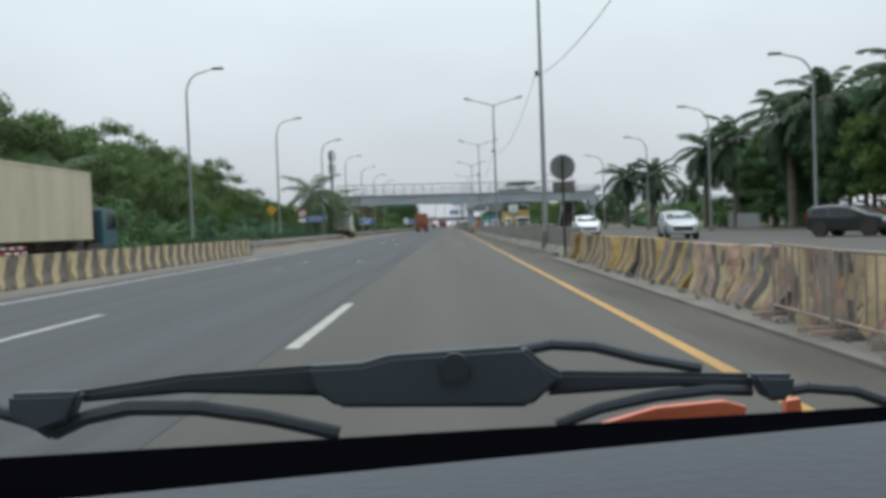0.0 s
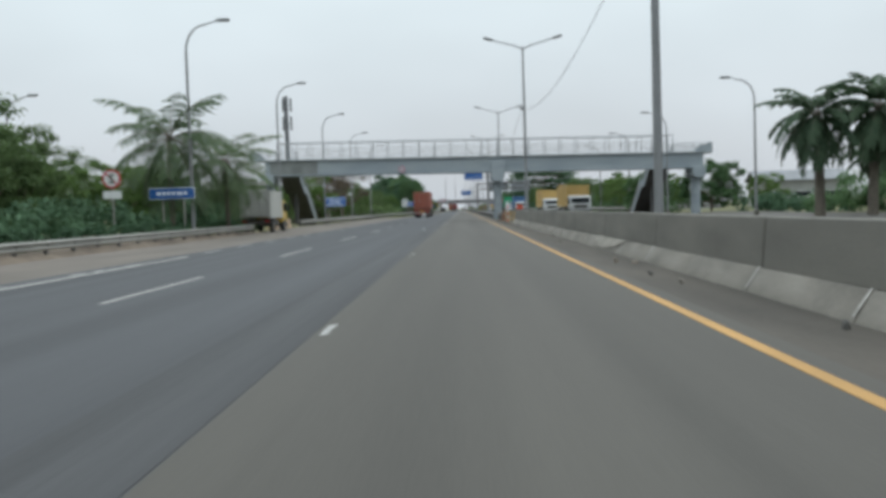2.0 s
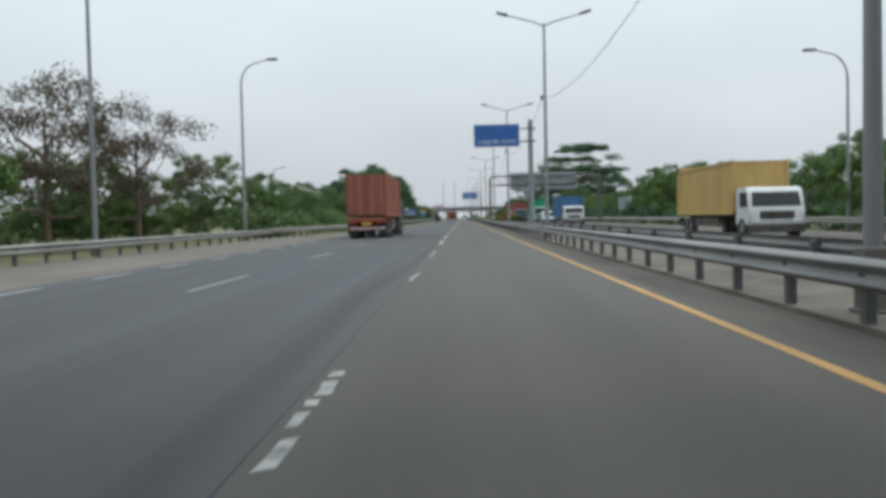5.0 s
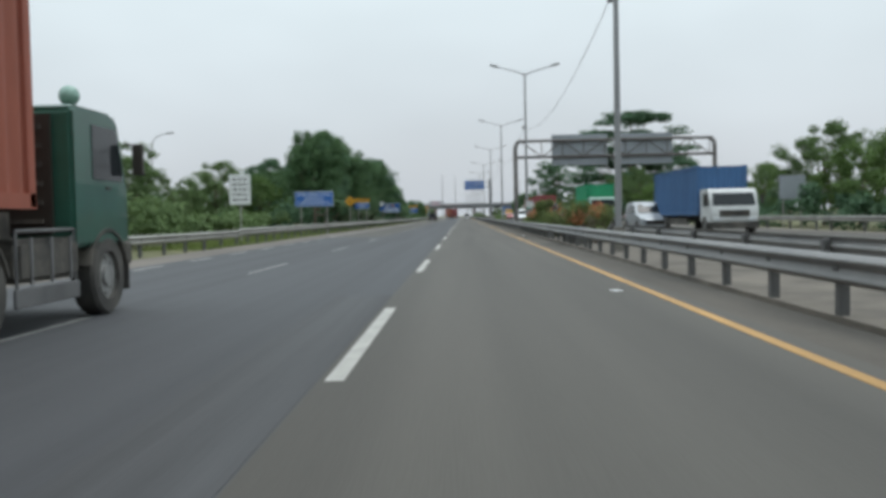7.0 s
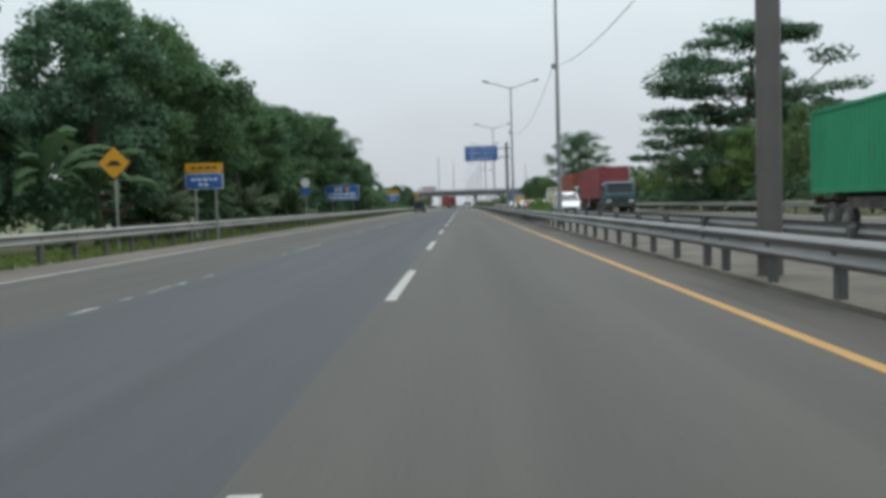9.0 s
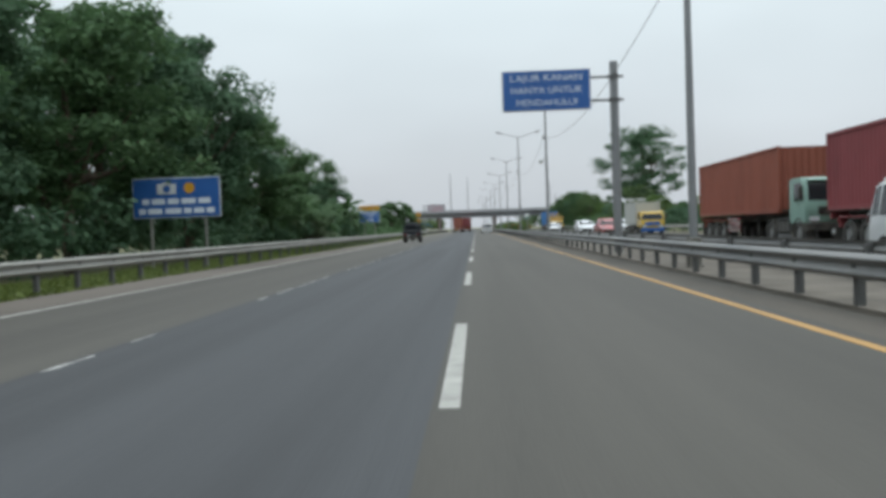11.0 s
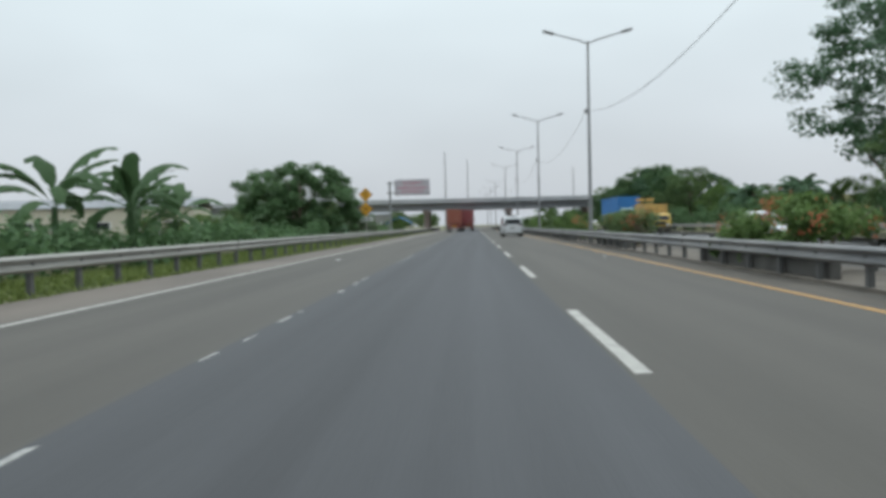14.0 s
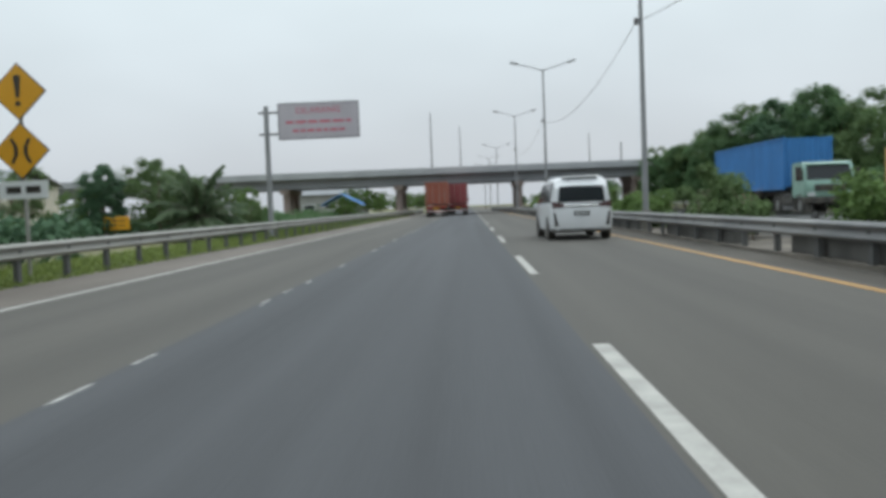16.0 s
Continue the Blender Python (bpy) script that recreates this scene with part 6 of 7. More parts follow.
def semi_truck(at, box_paint, cab_paint, label, length=12.19, ribbed=True, group="trucks"):
    """Tractor and three-axle trailer; the tail is at y = 0 and it faces +y."""
    t = thing("container_truck", at, label, "truck", group)
    container(t, 0.0, length, 1.34, box_paint, ribbed=ribbed)
    for s in (-1, 1):
        bm = B()
        box(bm, s * 0.48, length / 2 + 0.4, 1.16, 0.16, length + 0.6, 0.3)
        part("chassis_beam", bm, CHASSIS, t)
        for y in (1.6, 2.9, 4.2):
            wheel(t, s * 1.05, y, 0.5, TRUCK_WHEEL)
            wheel(t, s * 0.72, y, 0.5, TRUCK_WHEEL)
        for y in (length - 1.1,):
            wheel(t, s * 1.05, y, 0.5, TRUCK_WHEEL)
            wheel(t, s * 0.72, y, 0.5, TRUCK_WHEEL)
        wheel(t, s * 1.04, length + 1.95, 0.5, TRUCK_WHEEL)
        bm = B()
        box(bm, s * 1.1, 2.9, 1.09, 0.26, 3.9, 0.05)
        box(bm, s * 1.1, 0.95, 0.92, 0.26, 0.05, 0.34)
        bevel(bm, 0.01, 1)
        part("mudguard", bm, box_paint, t)
        bm = B()
        box(bm, s * 0.95, 0.62, 0.55, 0.55, 0.03, 0.75)
        part("mud_flap", bm, RUBBER, t)
        for k in range(4):
            bm = B()
            box(bm, s * 1.165, 5.95, 0.62 + 0.17 * k, 0.03, 1.75, 0.07)
            g = part("side_guard", bm, SIGN_RED, t)
            for i in range(1 - k % 2, 6, 2):
                bm = B()
                box(bm, s * 1.18, 5.25 + 0.28 * i, 0.62 + 0.17 * k, 0.03, 0.28, 0.07)
                part("white_band", bm, SIGN_WHITE, g)
        bm = B()
        box(bm, s * 0.98, length + 0.36, 0.78, 0.42, 1.45, 0.46)
        bevel(bm, 0.06, 2)
        tank = part("fuel_tank", bm, CHASSIS, t)
        for y in (length - 0.1, length + 0.36, length + 0.82):
            bm = B()
            box(bm, s * 1.195, y, 0.78, 0.02, 0.05, 0.5)
            part("tank_strap", bm, GALV_DARK, tank)
        bm = B()
        box(bm, s * 1.15, length + 0.36, 0.40, 0.04, 1.5, 0.2)
        bevel(bm, 0.01, 1)
        part("side_skirt", bm, GALV_DARK, t)
        bm = B()
        for y in (length - 0.32, length + 1.05):
            rod(bm, (s * 1.14, y, 0.35), (s * 1.14, y, 1.1), 0.02, 0.02, 6)
        rod(bm, (s * 1.14, length - 0.32, 1.1), (s * 1.14, length + 1.05, 1.1), 0.02, 0.02, 6)
        part("step_rail", bm, GALV_DARK, t)
        arc = [math.radians(a) for a in range(15, 166, 15)]
        bm = B()
        prism(bm, [(length - 1.1 + 0.60 * math.cos(a), 0.5 + 0.60 * math.sin(a)) for a in arc] + [(length - 1.1 + 0.57 * math.cos(a), 0.5 + 0.57 * math.sin(a)) for a in arc[::-1]], "x", s * 0.92 - 0.26, s * 0.92 + 0.26)
        part("drive_mudguard", bm, CHASSIS, t)
        bm = B()
        box(bm, s * 0.92, length - 1.76, 0.48, 0.5, 0.02, 0.6)
        part("mud_flap", bm, RUBBER, t)
        bm = B()
        box(bm, s * 0.72, -0.02, 0.98, 0.34, 0.06, 0.14)
        part("tail_lamp", bm, LAMP_RED, t)
        bm = B()
        prism(bm, [(length + 1.95 + 0.62 * math.cos(a), 0.5 + 0.60 * math.sin(a)) for a in arc] + [(length + 1.95 + 0.58 * math.cos(a), 0.5 + 0.56 * math.sin(a)) for a in arc[::-1]], "x", s * 1.0 - 0.2, s * 1.0 + 0.2)
        part("wheel_arch", bm, CHASSIS, t)
        bm = B()
        box(bm, s * 1.0, length + 2.62, 0.52, 0.36, 0.03, 0.5)
        part("front_flap", bm, RUBBER, t)
        bm = B()
        rod(bm, (s * 0.75, 8.2, 0.3), (s * 0.75, 8.2, 1.2), 0.06, 0.06, 8)
        box(bm, s * 0.75, 8.2, 0.28, 0.22, 0.22, 0.04)
        part("landing_leg", bm, CHASSIS, t)
    bm = B()
    box(bm, 0, 0.05, 1.16, 2.3, 0.12, 0.24)
    bevel(bm, 0.015, 1)
    part("rear_beam", bm, box_paint, t)
    bm = B()
    box(bm, 0, 0.1, 0.62, 2.2, 0.1, 0.14)
    u = part("underrun_bar", bm, SIGN_WHITE, t)
    bm = B()
    for i in range(9):
        box(bm, -1.0 + 0.25 * i, 0.045, 0.62, 0.11, 0.02, 0.13, Matrix.Rotation(radians(25), 4, "Y"))
    part("chevron", bm, SIGN_RED, u)
    bm = B()
    box(bm, 0, 0.03, 0.9, 0.62, 0.03, 0.16)
    part("number_plate", bm, SIGN_YELLOW, t)
    bm = B()
    box(bm, 0, length + 0.35, 0.9, 0.95, 4.2, 0.28)
    part("tractor_frame", bm, CHASSIS, t)
    bm = B()
    box(bm, 0, length + 0.955, 1.75, 1.9, 0.05, 1.4)
    back = part("back_panel", bm, SIGN_BLACK, t, "black ribbed back panel of the cab")
    for k in range(6):
        bm = B()
        box(bm, 0, length + 0.92, 1.2 + 0.22 * k, 1.7, 0.03, 0.05)
        part("rib", bm, CHASSIS, back)
    bm = B()
    tube(bm, [(-0.95, length + 0.86, 1.0), (-0.95, length + 0.86, 2.5), (-0.95, length + 0.78, 2.72)], [0.05, 0.05, 0.05], 8)
    part("exhaust_pipe", bm, GALV_DARK, t)
    bm = B()
    box(bm, 0, length + 2.42, 2.5, 2.0, 0.3, 0.05, Matrix.Rotation(radians(-18), 4, "X"))
    part("sun_visor", bm, cab_paint, t)
    cab(t, length + 1.0, length + 2.68, 0.88, 2.58, cab_paint, 2.36)
    return t


def box_truck(at, box_paint, cab_paint, label, length=6.1, h=2.4, z0=1.05, width=2.3, cab_h=2.35, ribbed=True, stripe=None, name="box_truck"):
    """A rigid truck with a box body; the tail is at y = 0 and it faces +y."""
    t = thing(name, at, label, "truck", "trucks")
    container(t, 0, length, z0, box_paint, width, h, ribbed)
    for s in (-1, 1):
        bm = B()
        box(bm, s * 0.42, length / 2 + 0.8, z0 - 0.14, 0.14, length + 1.8, 0.24)
        part("chassis_beam", bm, CHASSIS, t)
        for y in (1.35, 2.35) if length > 5 else (1.1,):
            wheel(t, s * (width / 2 - 0.16), y, 0.45, SMALL_WHEEL)
            t.children[-1].scale = (1.25, 1.25, 1.25)
        wheel(t, s * (width / 2 - 0.18), length + 0.95, 0.45, SMALL_WHEEL)
        t.children[-1].scale = (1.25, 1.25, 1.25)
        bm = B()
        box(bm, s * (width / 2 - 0.25), -0.01, z0 - 0.2, 0.3, 0.05, 0.12)
        part("tail_lamp", bm, LAMP_RED, t)
        bm = B()
        box(bm, s * (width / 2 - 0.1), length * 0.55, z0 - 0.32, 0.06, length * 0.4, 0.32)
        part("side_guard", bm, CHASSIS, t)
    bm = B()
    box(bm, 0, 0.06, z0 - 0.3, width - 0.2, 0.1, 0.16)
    part("rear_bumper", bm, CHASSIS, t)
    cab(t, length + 0.15, length + 1.85, 0.6, cab_h, cab_paint, width - 0.15, stripe)
    return t


def car(at, paint, label, length=4.4, width=1.72, height=1.66, kind="mpv", name="car", group="cars"):
    """A passenger car lofted from cross-sections along its length; it faces +y, its tail at y = 0."""
    t = thing(name, at, label, "car", group)
    L = length
    if kind == "van":
        st = [(0.0, 0.36, 0.82, 0.86, 0.90), (0.03, 0.30, 1.04, 1.62, 0.95), (0.2, 0.26, 1.06, height - 0.07, 0.99), (0.5, 0.22, 1.06, height, 1.0), (L * 0.45, 0.22, 1.05, height, 1.0), (L * 0.66, 0.22, 1.03, height - 0.08, 1.0), (L * 0.84, 0.22, 1.02, 1.12, 0.99), (L * 0.95, 0.25, 0.9, 0.97, 0.93), (L, 0.3, 0.7, 0.74, 0.8)]
    elif kind == "sedan":
        st = [(0.0, 0.4, 0.75, 0.8, 0.85), (0.05, 0.3, 0.9, 0.98, 0.94), (L * 0.17, 0.22, 0.93, 1.02, 1.0), (L * 0.30, 0.22, 0.93, height - 0.05, 1.0), (L * 0.42, 0.22, 0.92, height, 1.0), (L * 0.55, 0.22, 0.92, height - 0.06, 1.0), (L * 0.72, 0.22, 0.9, 0.98, 1.0), (L * 0.93, 0.25, 0.74, 0.82, 0.95), (L, 0.32, 0.6, 0.64, 0.82)]
    else:
        st = [(0.0, 0.4, 0.85, 0.9, 0.88), (0.06, 0.3, 0.98, 1.3, 0.95), (0.3, 0.24, 1.0, height - 0.05, 1.0), (L * 0.3, 0.24, 1.0, height, 1.0), (L * 0.5, 0.24, 0.99, height - 0.04, 1.0), (L * 0.57, 0.24, 0.99, height - 0.1, 1.0), (L * 0.75, 0.24, 0.97, 1.05, 1.0), (L * 0.94, 0.26, 0.84, 0.9, 0.95), (L, 0.32, 0.65, 0.7, 0.84)]
    hw = width / 2

    def ring(y, zb, belt, roof, k):
        tall_ = min(1.0, max(0.0, (roof - belt) / 0.5))
        tw = hw * k * (1 - 0.16 * tall_)
        half = [(hw * k * 0.82, zb), (hw * k * 0.97, zb + 0.08), (hw * k, (zb + belt) / 2 + 0.05), (hw * k * 0.985, belt), (tw, roof - 0.09 * tall_ - 0.01), (tw * 0.86, roof - 0.02 * tall_), (tw * 0.4, roof + 0.012)]
        return [(x, y, z) for x, z in half] + [(-x, y, z) for x, z in half[::-1]]

    bm = B()
    rings = [[bm.verts.new(c) for c in ring(*s)] for s in st]
    for a, b in zip(rings, rings[1:]):
        for j in range(len(a)):
            k = (j + 1) % len(a)
            bm.faces.new((a[j], a[k], b[k], b[j]))
    bm.faces.new(rings[0])
    bm.faces.new(rings[-1][::-1])
    bmesh.ops.recalc_face_normals(bm, faces=bm.faces)
    me = mesh_of("body", bm, paint)
    for p in me.polygons:
        p.use_smooth = True
    part("body", me, None, t)

    def pane(nm, quad, push, label_=""):
        bmp = B()
        q = [bmp.verts.new(Vector(c) + Vector(push)) for c in quad]
        f = bmp.faces.new(q)
        r = bmesh.ops.extrude_face_region(bmp, geom=[f])
        bmesh.ops.translate(bmp, verts=[x for x in r["geom"] if isinstance(x, bmesh.types.BMVert)], vec=-Vector(push) * 1.5)
        bmesh.ops.recalc_face_normals(bmp, faces=bmp.faces)
        part(nm, bmp, GLASS, t, label_)

    def mix(a, b, f):
        return tuple(u + (v - u) * f for u, v in zip(a, b))

    for s in (0, 1):
        for i in range(1, len(st) - 2):
            A, Bq = ring(*st[i]), ring(*st[i + 1])
            lo0, hi0 = (A[3], A[4]) if s == 0 else (A[10], A[9])
            lo1, hi1 = (Bq[3], Bq[4]) if s == 0 else (Bq[10], Bq[9])
            if max(st[i][3] - st[i][2], st[i + 1][3] - st[i + 1][2]) < 0.3 or st[i + 1][0] - st[i][0] < 0.25:
                continue
            pane("side_window", (mix(mix(lo0, hi0, 0.1), mix(lo1, hi1, 0.1), 0.06), mix(mix(lo0, hi0, 0.1), mix(lo1, hi1, 0.1), 0.94), mix(mix(lo0, hi0, 0.92), mix(lo1, hi1, 0.92), 0.94), mix(mix(lo0, hi0, 0.92), mix(lo1, hi1, 0.92), 0.06)), ((1 if s == 0 else -1) * 0.012, 0, 0.004))
    # windscreen: between the last roof station and the cowl
    i = next(k for k in range(len(st) - 1, 0, -1) if st[k][3] - st[k][2] > 0.4)
    A, Bq = ring(*st[i]), ring(*st[i + 1])
    pane("windscreen", (mix(A[5], Bq[5], 0.1), mix(A[8], Bq[8], 0.1), mix(A[8], Bq[8], 0.92), mix(A[5], Bq[5], 0.92)), (0, 0.012, 0.018), "dark windscreen")
    if kind == "van":
        pane("rear_window", ((-0.70, 0.010, 1.14), (0.70, 0.010, 1.14), (0.64, 0.029, 1.60), (-0.64, 0.029, 1.60)), (0, -0.020, 0.0), "dark rear window")
    elif kind == "sedan":
        pane("rear_window", ((-0.6, L * 0.185, 1.03), (0.6, L * 0.185, 1.03), (0.5, L * 0.29, height - 0.1), (-0.5, L * 0.29, height - 0.1)), (0, -0.02, 0.02), "dark rear window")
    else:
        pane("rear_window", ((-0.62, 0.075, 1.05), (0.62, 0.075, 1.05), (0.56, 0.26, height - 0.14), (-0.56, 0.26, height - 0.14)), (0, -0.025, 0.01), "dark rear window")
    for y in (L * 0.19, L * 0.81):
        for s in (-1, 1):
            bm = B()
            disc(bm, (s * (hw - 0.09), y, 0.34), 0.385, 0.2, "X", 20)
            part("wheel_well", bm, SIGN_BLACK, t)
            wheel(t, s * (hw - 0.105), y, 0.33, CAR_WHEEL)
    for s in (-1, 1):
        if kind == "van":
            bm = B()
            prism(bm, [(s * 0.50, 1.0), (s * 0.86, 0.96), (s * 0.885, 1.14), (s * 0.84, 1.17), (s * 0.52, 1.08)], "y", -0.012, 0.12)
            part("tail_lamp", bm, LAMP_SMOKED, t)
            bm = B()
            prism(bm, [(s * 0.70, 0.44), (s * 0.80, 0.44), (s * 0.84, 0.84), (s * 0.79, 0.84)], "y", -0.018, 0.1)
            part("rear_vent", bm, SIGN_BLACK, t)
        else:
            bm = B()
            box(bm, s * (hw - 0.14), 0.06, 0.92 if kind != "sedan" else 0.85, 0.22, 0.12, 0.2 if kind != "mpv" else 0.34)
            bevel(bm, 0.03, 2)
            part("tail_lamp", bm, LAMP_RED, t)
        bm = B()
        box(bm, s * (hw - 0.24), L - 0.09, 0.72, 0.36, 0.16, 0.15)
        bevel(bm, 0.04, 2)
        part("headlight", bm, LAMP_CLEAR, t)
        bm = B()
        box(bm, s * (hw + 0.09), L * 0.68, 1.05, 0.2, 0.1, 0.15)
        bevel(bm, 0.035, 2)
        part("wing_mirror", bm, paint, t)
    bm = B()
    box(bm, 0, L - 0.02, 0.56, width * 0.6, 0.06, 0.24)
    bevel(bm, 0.02, 1)
    part("grille", bm, SIGN_BLACK, t)
    if kind == "van":
        bm = B()
        box(bm, 0, -0.012, 1.03, 1.0, 0.03, 0.05)
        bevel(bm, 0.01, 1)
        part("chrome_strip", bm, CHROME, t)
        bm = B()
        box(bm, 0, 0.05, 0.335, 1.4, 0.12, 0.07)
        bevel(bm, 0.03, 2)
        part("rear_bumper_trim", bm, SIGN_BLACK, t)
        bm = B()
        box(bm, 0, 0.30, height - 0.01, 1.1, 0.42, 0.04)
        bevel(bm, 0.015, 1)
        part("roof_spoiler", bm, paint, t)
    bm = B()
    box(bm, 0, -0.014, 0.80, 0.46, 0.02, 0.13)
    part("number_plate", bm, PLATE_BLACK, t)
    bm = B()
    for k in range(3):
        box(bm, -0.13 + 0.13 * k, -0.027, 0.80, 0.09, 0.006, 0.06)
    part("plate_bar", bm, SIGN_WHITE, t)
    return t


def pickup(at):
    t = thing("pickup_truck", at, "dark navy small pickup truck with an open rail rack", "pickup truck")

    def slab(name, x, y, z, w, d, h, m=CAR_NAVY, parent=t, label="", soft=0.0):
        bm = B()
        box(bm, x, y, z, w, d, h)
        if soft:
            bevel(bm, soft, 2)
        return part(name, bm, m, parent, label)

    slab("bed_floor", 0, 1.24, 0.72, 1.56, 1.84, 0.08)
    gate = slab("tailgate", 0, 0.32, 0.87, 1.6, 0.045, 0.40, soft=0.012)
    slab("top_rail", 0, 0.308, 1.075, 1.62, 0.06, 0.035, RACK_STEEL, gate, "scuffed pale top rail")
    for x in (-0.74, 0.74):
        slab("hinge", x, 0.29, 0.9, 0.05, 0.02, 0.3, CHASSIS, gate)
    for z in (1.33, 1.61):
        slab("rack_bar", 0, 0.34, z, 1.58, 0.035, 0.04)
    for s in (-1, 1):
        side = slab("bed_side", s * 0.79, 1.26, 0.87, 0.04, 1.8, 0.40, soft=0.01)
        slab("top_rail", s * 0.795, 1.26, 1.075, 0.055, 1.82, 0.035, RACK_STEEL, side, "scuffed pale top rail")
        for y in (0.6, 1.0, 1.4, 1.8):
            slab("stake", s * 0.815, y, 0.87, 0.02, 0.05, 0.34, CAR_NAVY, side)
        for z in (1.33, 1.61):
            slab("rack_bar", s * 0.78, 1.26, z, 0.035, 1.8, 0.04)
        for y in (0.35, 1.2, 2.12):
            slab("rack_post", s * 0.78, y, 1.34, 0.045, 0.045, 0.56)
        slab("guard_post", s * 0.70, 2.2, 1.46, 0.05, 0.05, 0.92)
        for y in (1.16, 3.36):
            w = wheel(t, s * 0.69, y, 0.3, CAR_WHEEL)
            w.scale = (0.85, 0.91, 0.91)
        lamp = slab("tail_lamp", s * 0.58, 0.285, 0.70, 0.24, 0.05, 0.11, TAIL_DULL, label="dull red tail lamp")
        slab("lens", s * 0.40, 0.285, 0.70, 0.10, 0.048, 0.07, SIGN_WHITE, lamp, "clear reversing lens")
        bm = B()
        prism(bm, [(2.5, 1.2), (2.54, 1.62), (3.1, 1.62), (3.52, 1.2)], "x", s * 0.735 - 0.01, s * 0.735 + 0.01)
        part("side_window", bm, GLASS, t)
        slab("door_handle", s * 0.752, 2.62, 1.08, 0.02, 0.12, 0.03, CHASSIS)
        slab("sill", s * 0.73, 2.45, 0.42, 0.05, 1.2, 0.12, CHASSIS)
        slab("wing_mirror", s * 0.85, 3.42, 1.28, 0.16, 0.07, 0.15, SIGN_BLACK, soft=0.02)
        bm = B()
        arc = [(3.36 + 0.37 * math.cos(radians(a)), 0.34 + 0.37 * math.sin(radians(a))) for a in range(0, 181, 20)]
        prism(bm, arc + [(2.99, 0.30), (3.05, 0.30)] + [(3.36 - 0.31 * math.cos(radians(a)), 0.34 + 0.31 * math.sin(radians(a))) for a in range(0, 181, 20)] + [(3.73, 0.30)], "x", s * 0.75 - 0.02, s * 0.75 + 0.02)
        part("wheel_arch", bm, CHASSIS, t)
        slab("mudguard", s * 0.69, 0.74, 0.42, 0.24, 0.02, 0.34, RUBBER)
    for z in (1.2, 1.42, 1.9):
        slab("guard_bar", 0, 2.2, z, 1.44, 0.04, 0.04)
    bm = B()
    prism(bm, [(2.28, 0.42), (2.28, 1.68), (2.38, 1.77), (3.08, 1.77), (3.60, 1.16), (3.98, 1.02), (4.06, 0.52), (3.95, 0.36)], "x", -0.735, 0.735)
    bevel(bm, 0.05, 2)
    cab = part("cab", bm, CAR_NAVY, t)
    slab("sun_visor", 0, 3.02, 1.88, 1.36, 0.34, 0.025, CAR_NAVY, cab)
    for x in (-0.6, 0.0, 0.6):
        slab("visor_stay", x, 2.98, 1.82, 0.03, 0.03, 0.12, CAR_NAVY, cab)
    bm = B()
    box(bm, 0, 2.275, 1.44, 1.22, 0.02, 0.36)
    bevel(bm, 0.01, 1)
    window = part("rear_window", bm, GLASS, cab, "dark rear window")
    slab("sticker", 0.42, 2.262, 1.46, 0.1, 0.006, 0.16, BOX_WHITE, window, "small pale sticker")
    slab("frame", 0, 2.1, 0.55, 0.7, 3.4, 0.18, CHASSIS)
    slab("rear_beam", 0, 0.37, 0.58, 1.5, 0.08, 0.10, CHASSIS)
    bm = B()
    rod(bm, (-0.66, 1.16, 0.3), (0.66, 1.16, 0.3), 0.05, 0.05, 10)
    bmesh.ops.create_uvsphere(bm, u_segments=12, v_segments=8, radius=0.14, matrix=pose(0, 1.16, 0.3))
    part("axle", bm, CHASSIS, t)
    plate = slab("number_plate", -0.2, 0.29, 0.60, 0.42, 0.015, 0.13, PLATE_BLACK)
    bm = B()
    for k in range(3):
        box(bm, -0.33 + 0.13 * k, 0.279, 0.60, 0.09, 0.006, 0.07)
    part("plate_bar", bm, SIGN_WHITE, plate)
    return t


# traffic on this side
red = semi_truck(pose(-4.78, 188.9, 0), BOX_RED, CAB_GREEN, "articulated truck with a rust-red shipping container and green cab")
bm = B()
bmesh.ops.create_uvsphere(bm, u_segments=14, v_segments=10, radius=0.13, matrix=pose(0.85, 13.9, 2.76))
part("roof_ball", bm, CAB_PALE, red, "round pale green roof lamp")
car(pose(2.3, 468.2, 0, 0, 0, 1.2), CAR_WHITE, "white tall minivan with dark windows and a chrome strip", 4.9, 1.86, 1.9, "van", "minivan")
pickup(pose(-5.62, 382.4, 0))
semi_truck(pose(-4.7, 541.0, 0), BOX_RED, CAB_WHITE, "articulated truck with a red container seen far ahead")
semi_truck(pose(-2.4, 552.0, 0), BOX_MAROON, CAB_WHITE, "articulated truck with a dull red container far ahead")
box_truck(pose(-12.15, 111.6, 0), BOX_WHITE, CAB_YELLOW, "grey-white box truck with a yellow cab parked on the shoulder", 3.9, 1.8, 0.95, 2.0, 2.15, False)
semi_truck(pose(-13.6, 22.2, -0.2), BOX_BEIGE, CAB_TEAL, "articulated truck with a beige box and teal cab behind the barriers", ribbed=False)

# traffic on the opposite side, facing the camera
car(pose(14.1, 50.0, 0, 0, 0, 174), CAR_SILVER, "silver people carrier on the opposite carriageway", 4.2, 1.66, 1.5, "mpv")
car(pose(19.2, 42.8, 0, 0, 0, 215), CAR_BLACK, "black hatchback parked at the edge of the plaza", 3.9, 1.62, 1.48, "mpv")
car(pose(23.6, 42.5, 0, 0, 0, 250), CAR_SILVER, "grey car parked at the edge of the plaza", 4.4, 1.74, 1.6, "mpv")
car(pose(11.6, 67.0, 0, 0, 0, 178), CAR_WHITE, "white people carrier on the opposite carriageway", 4.2, 1.66, 1.5, "mpv")
box_truck(pose(13.4, 155.0, 0, 0, 0, 180), BOX_TAN, CAB_WHITE, "truck with a tan box body and a white cab", 9.2, 2.2, 1.05, 2.3, 2.1)
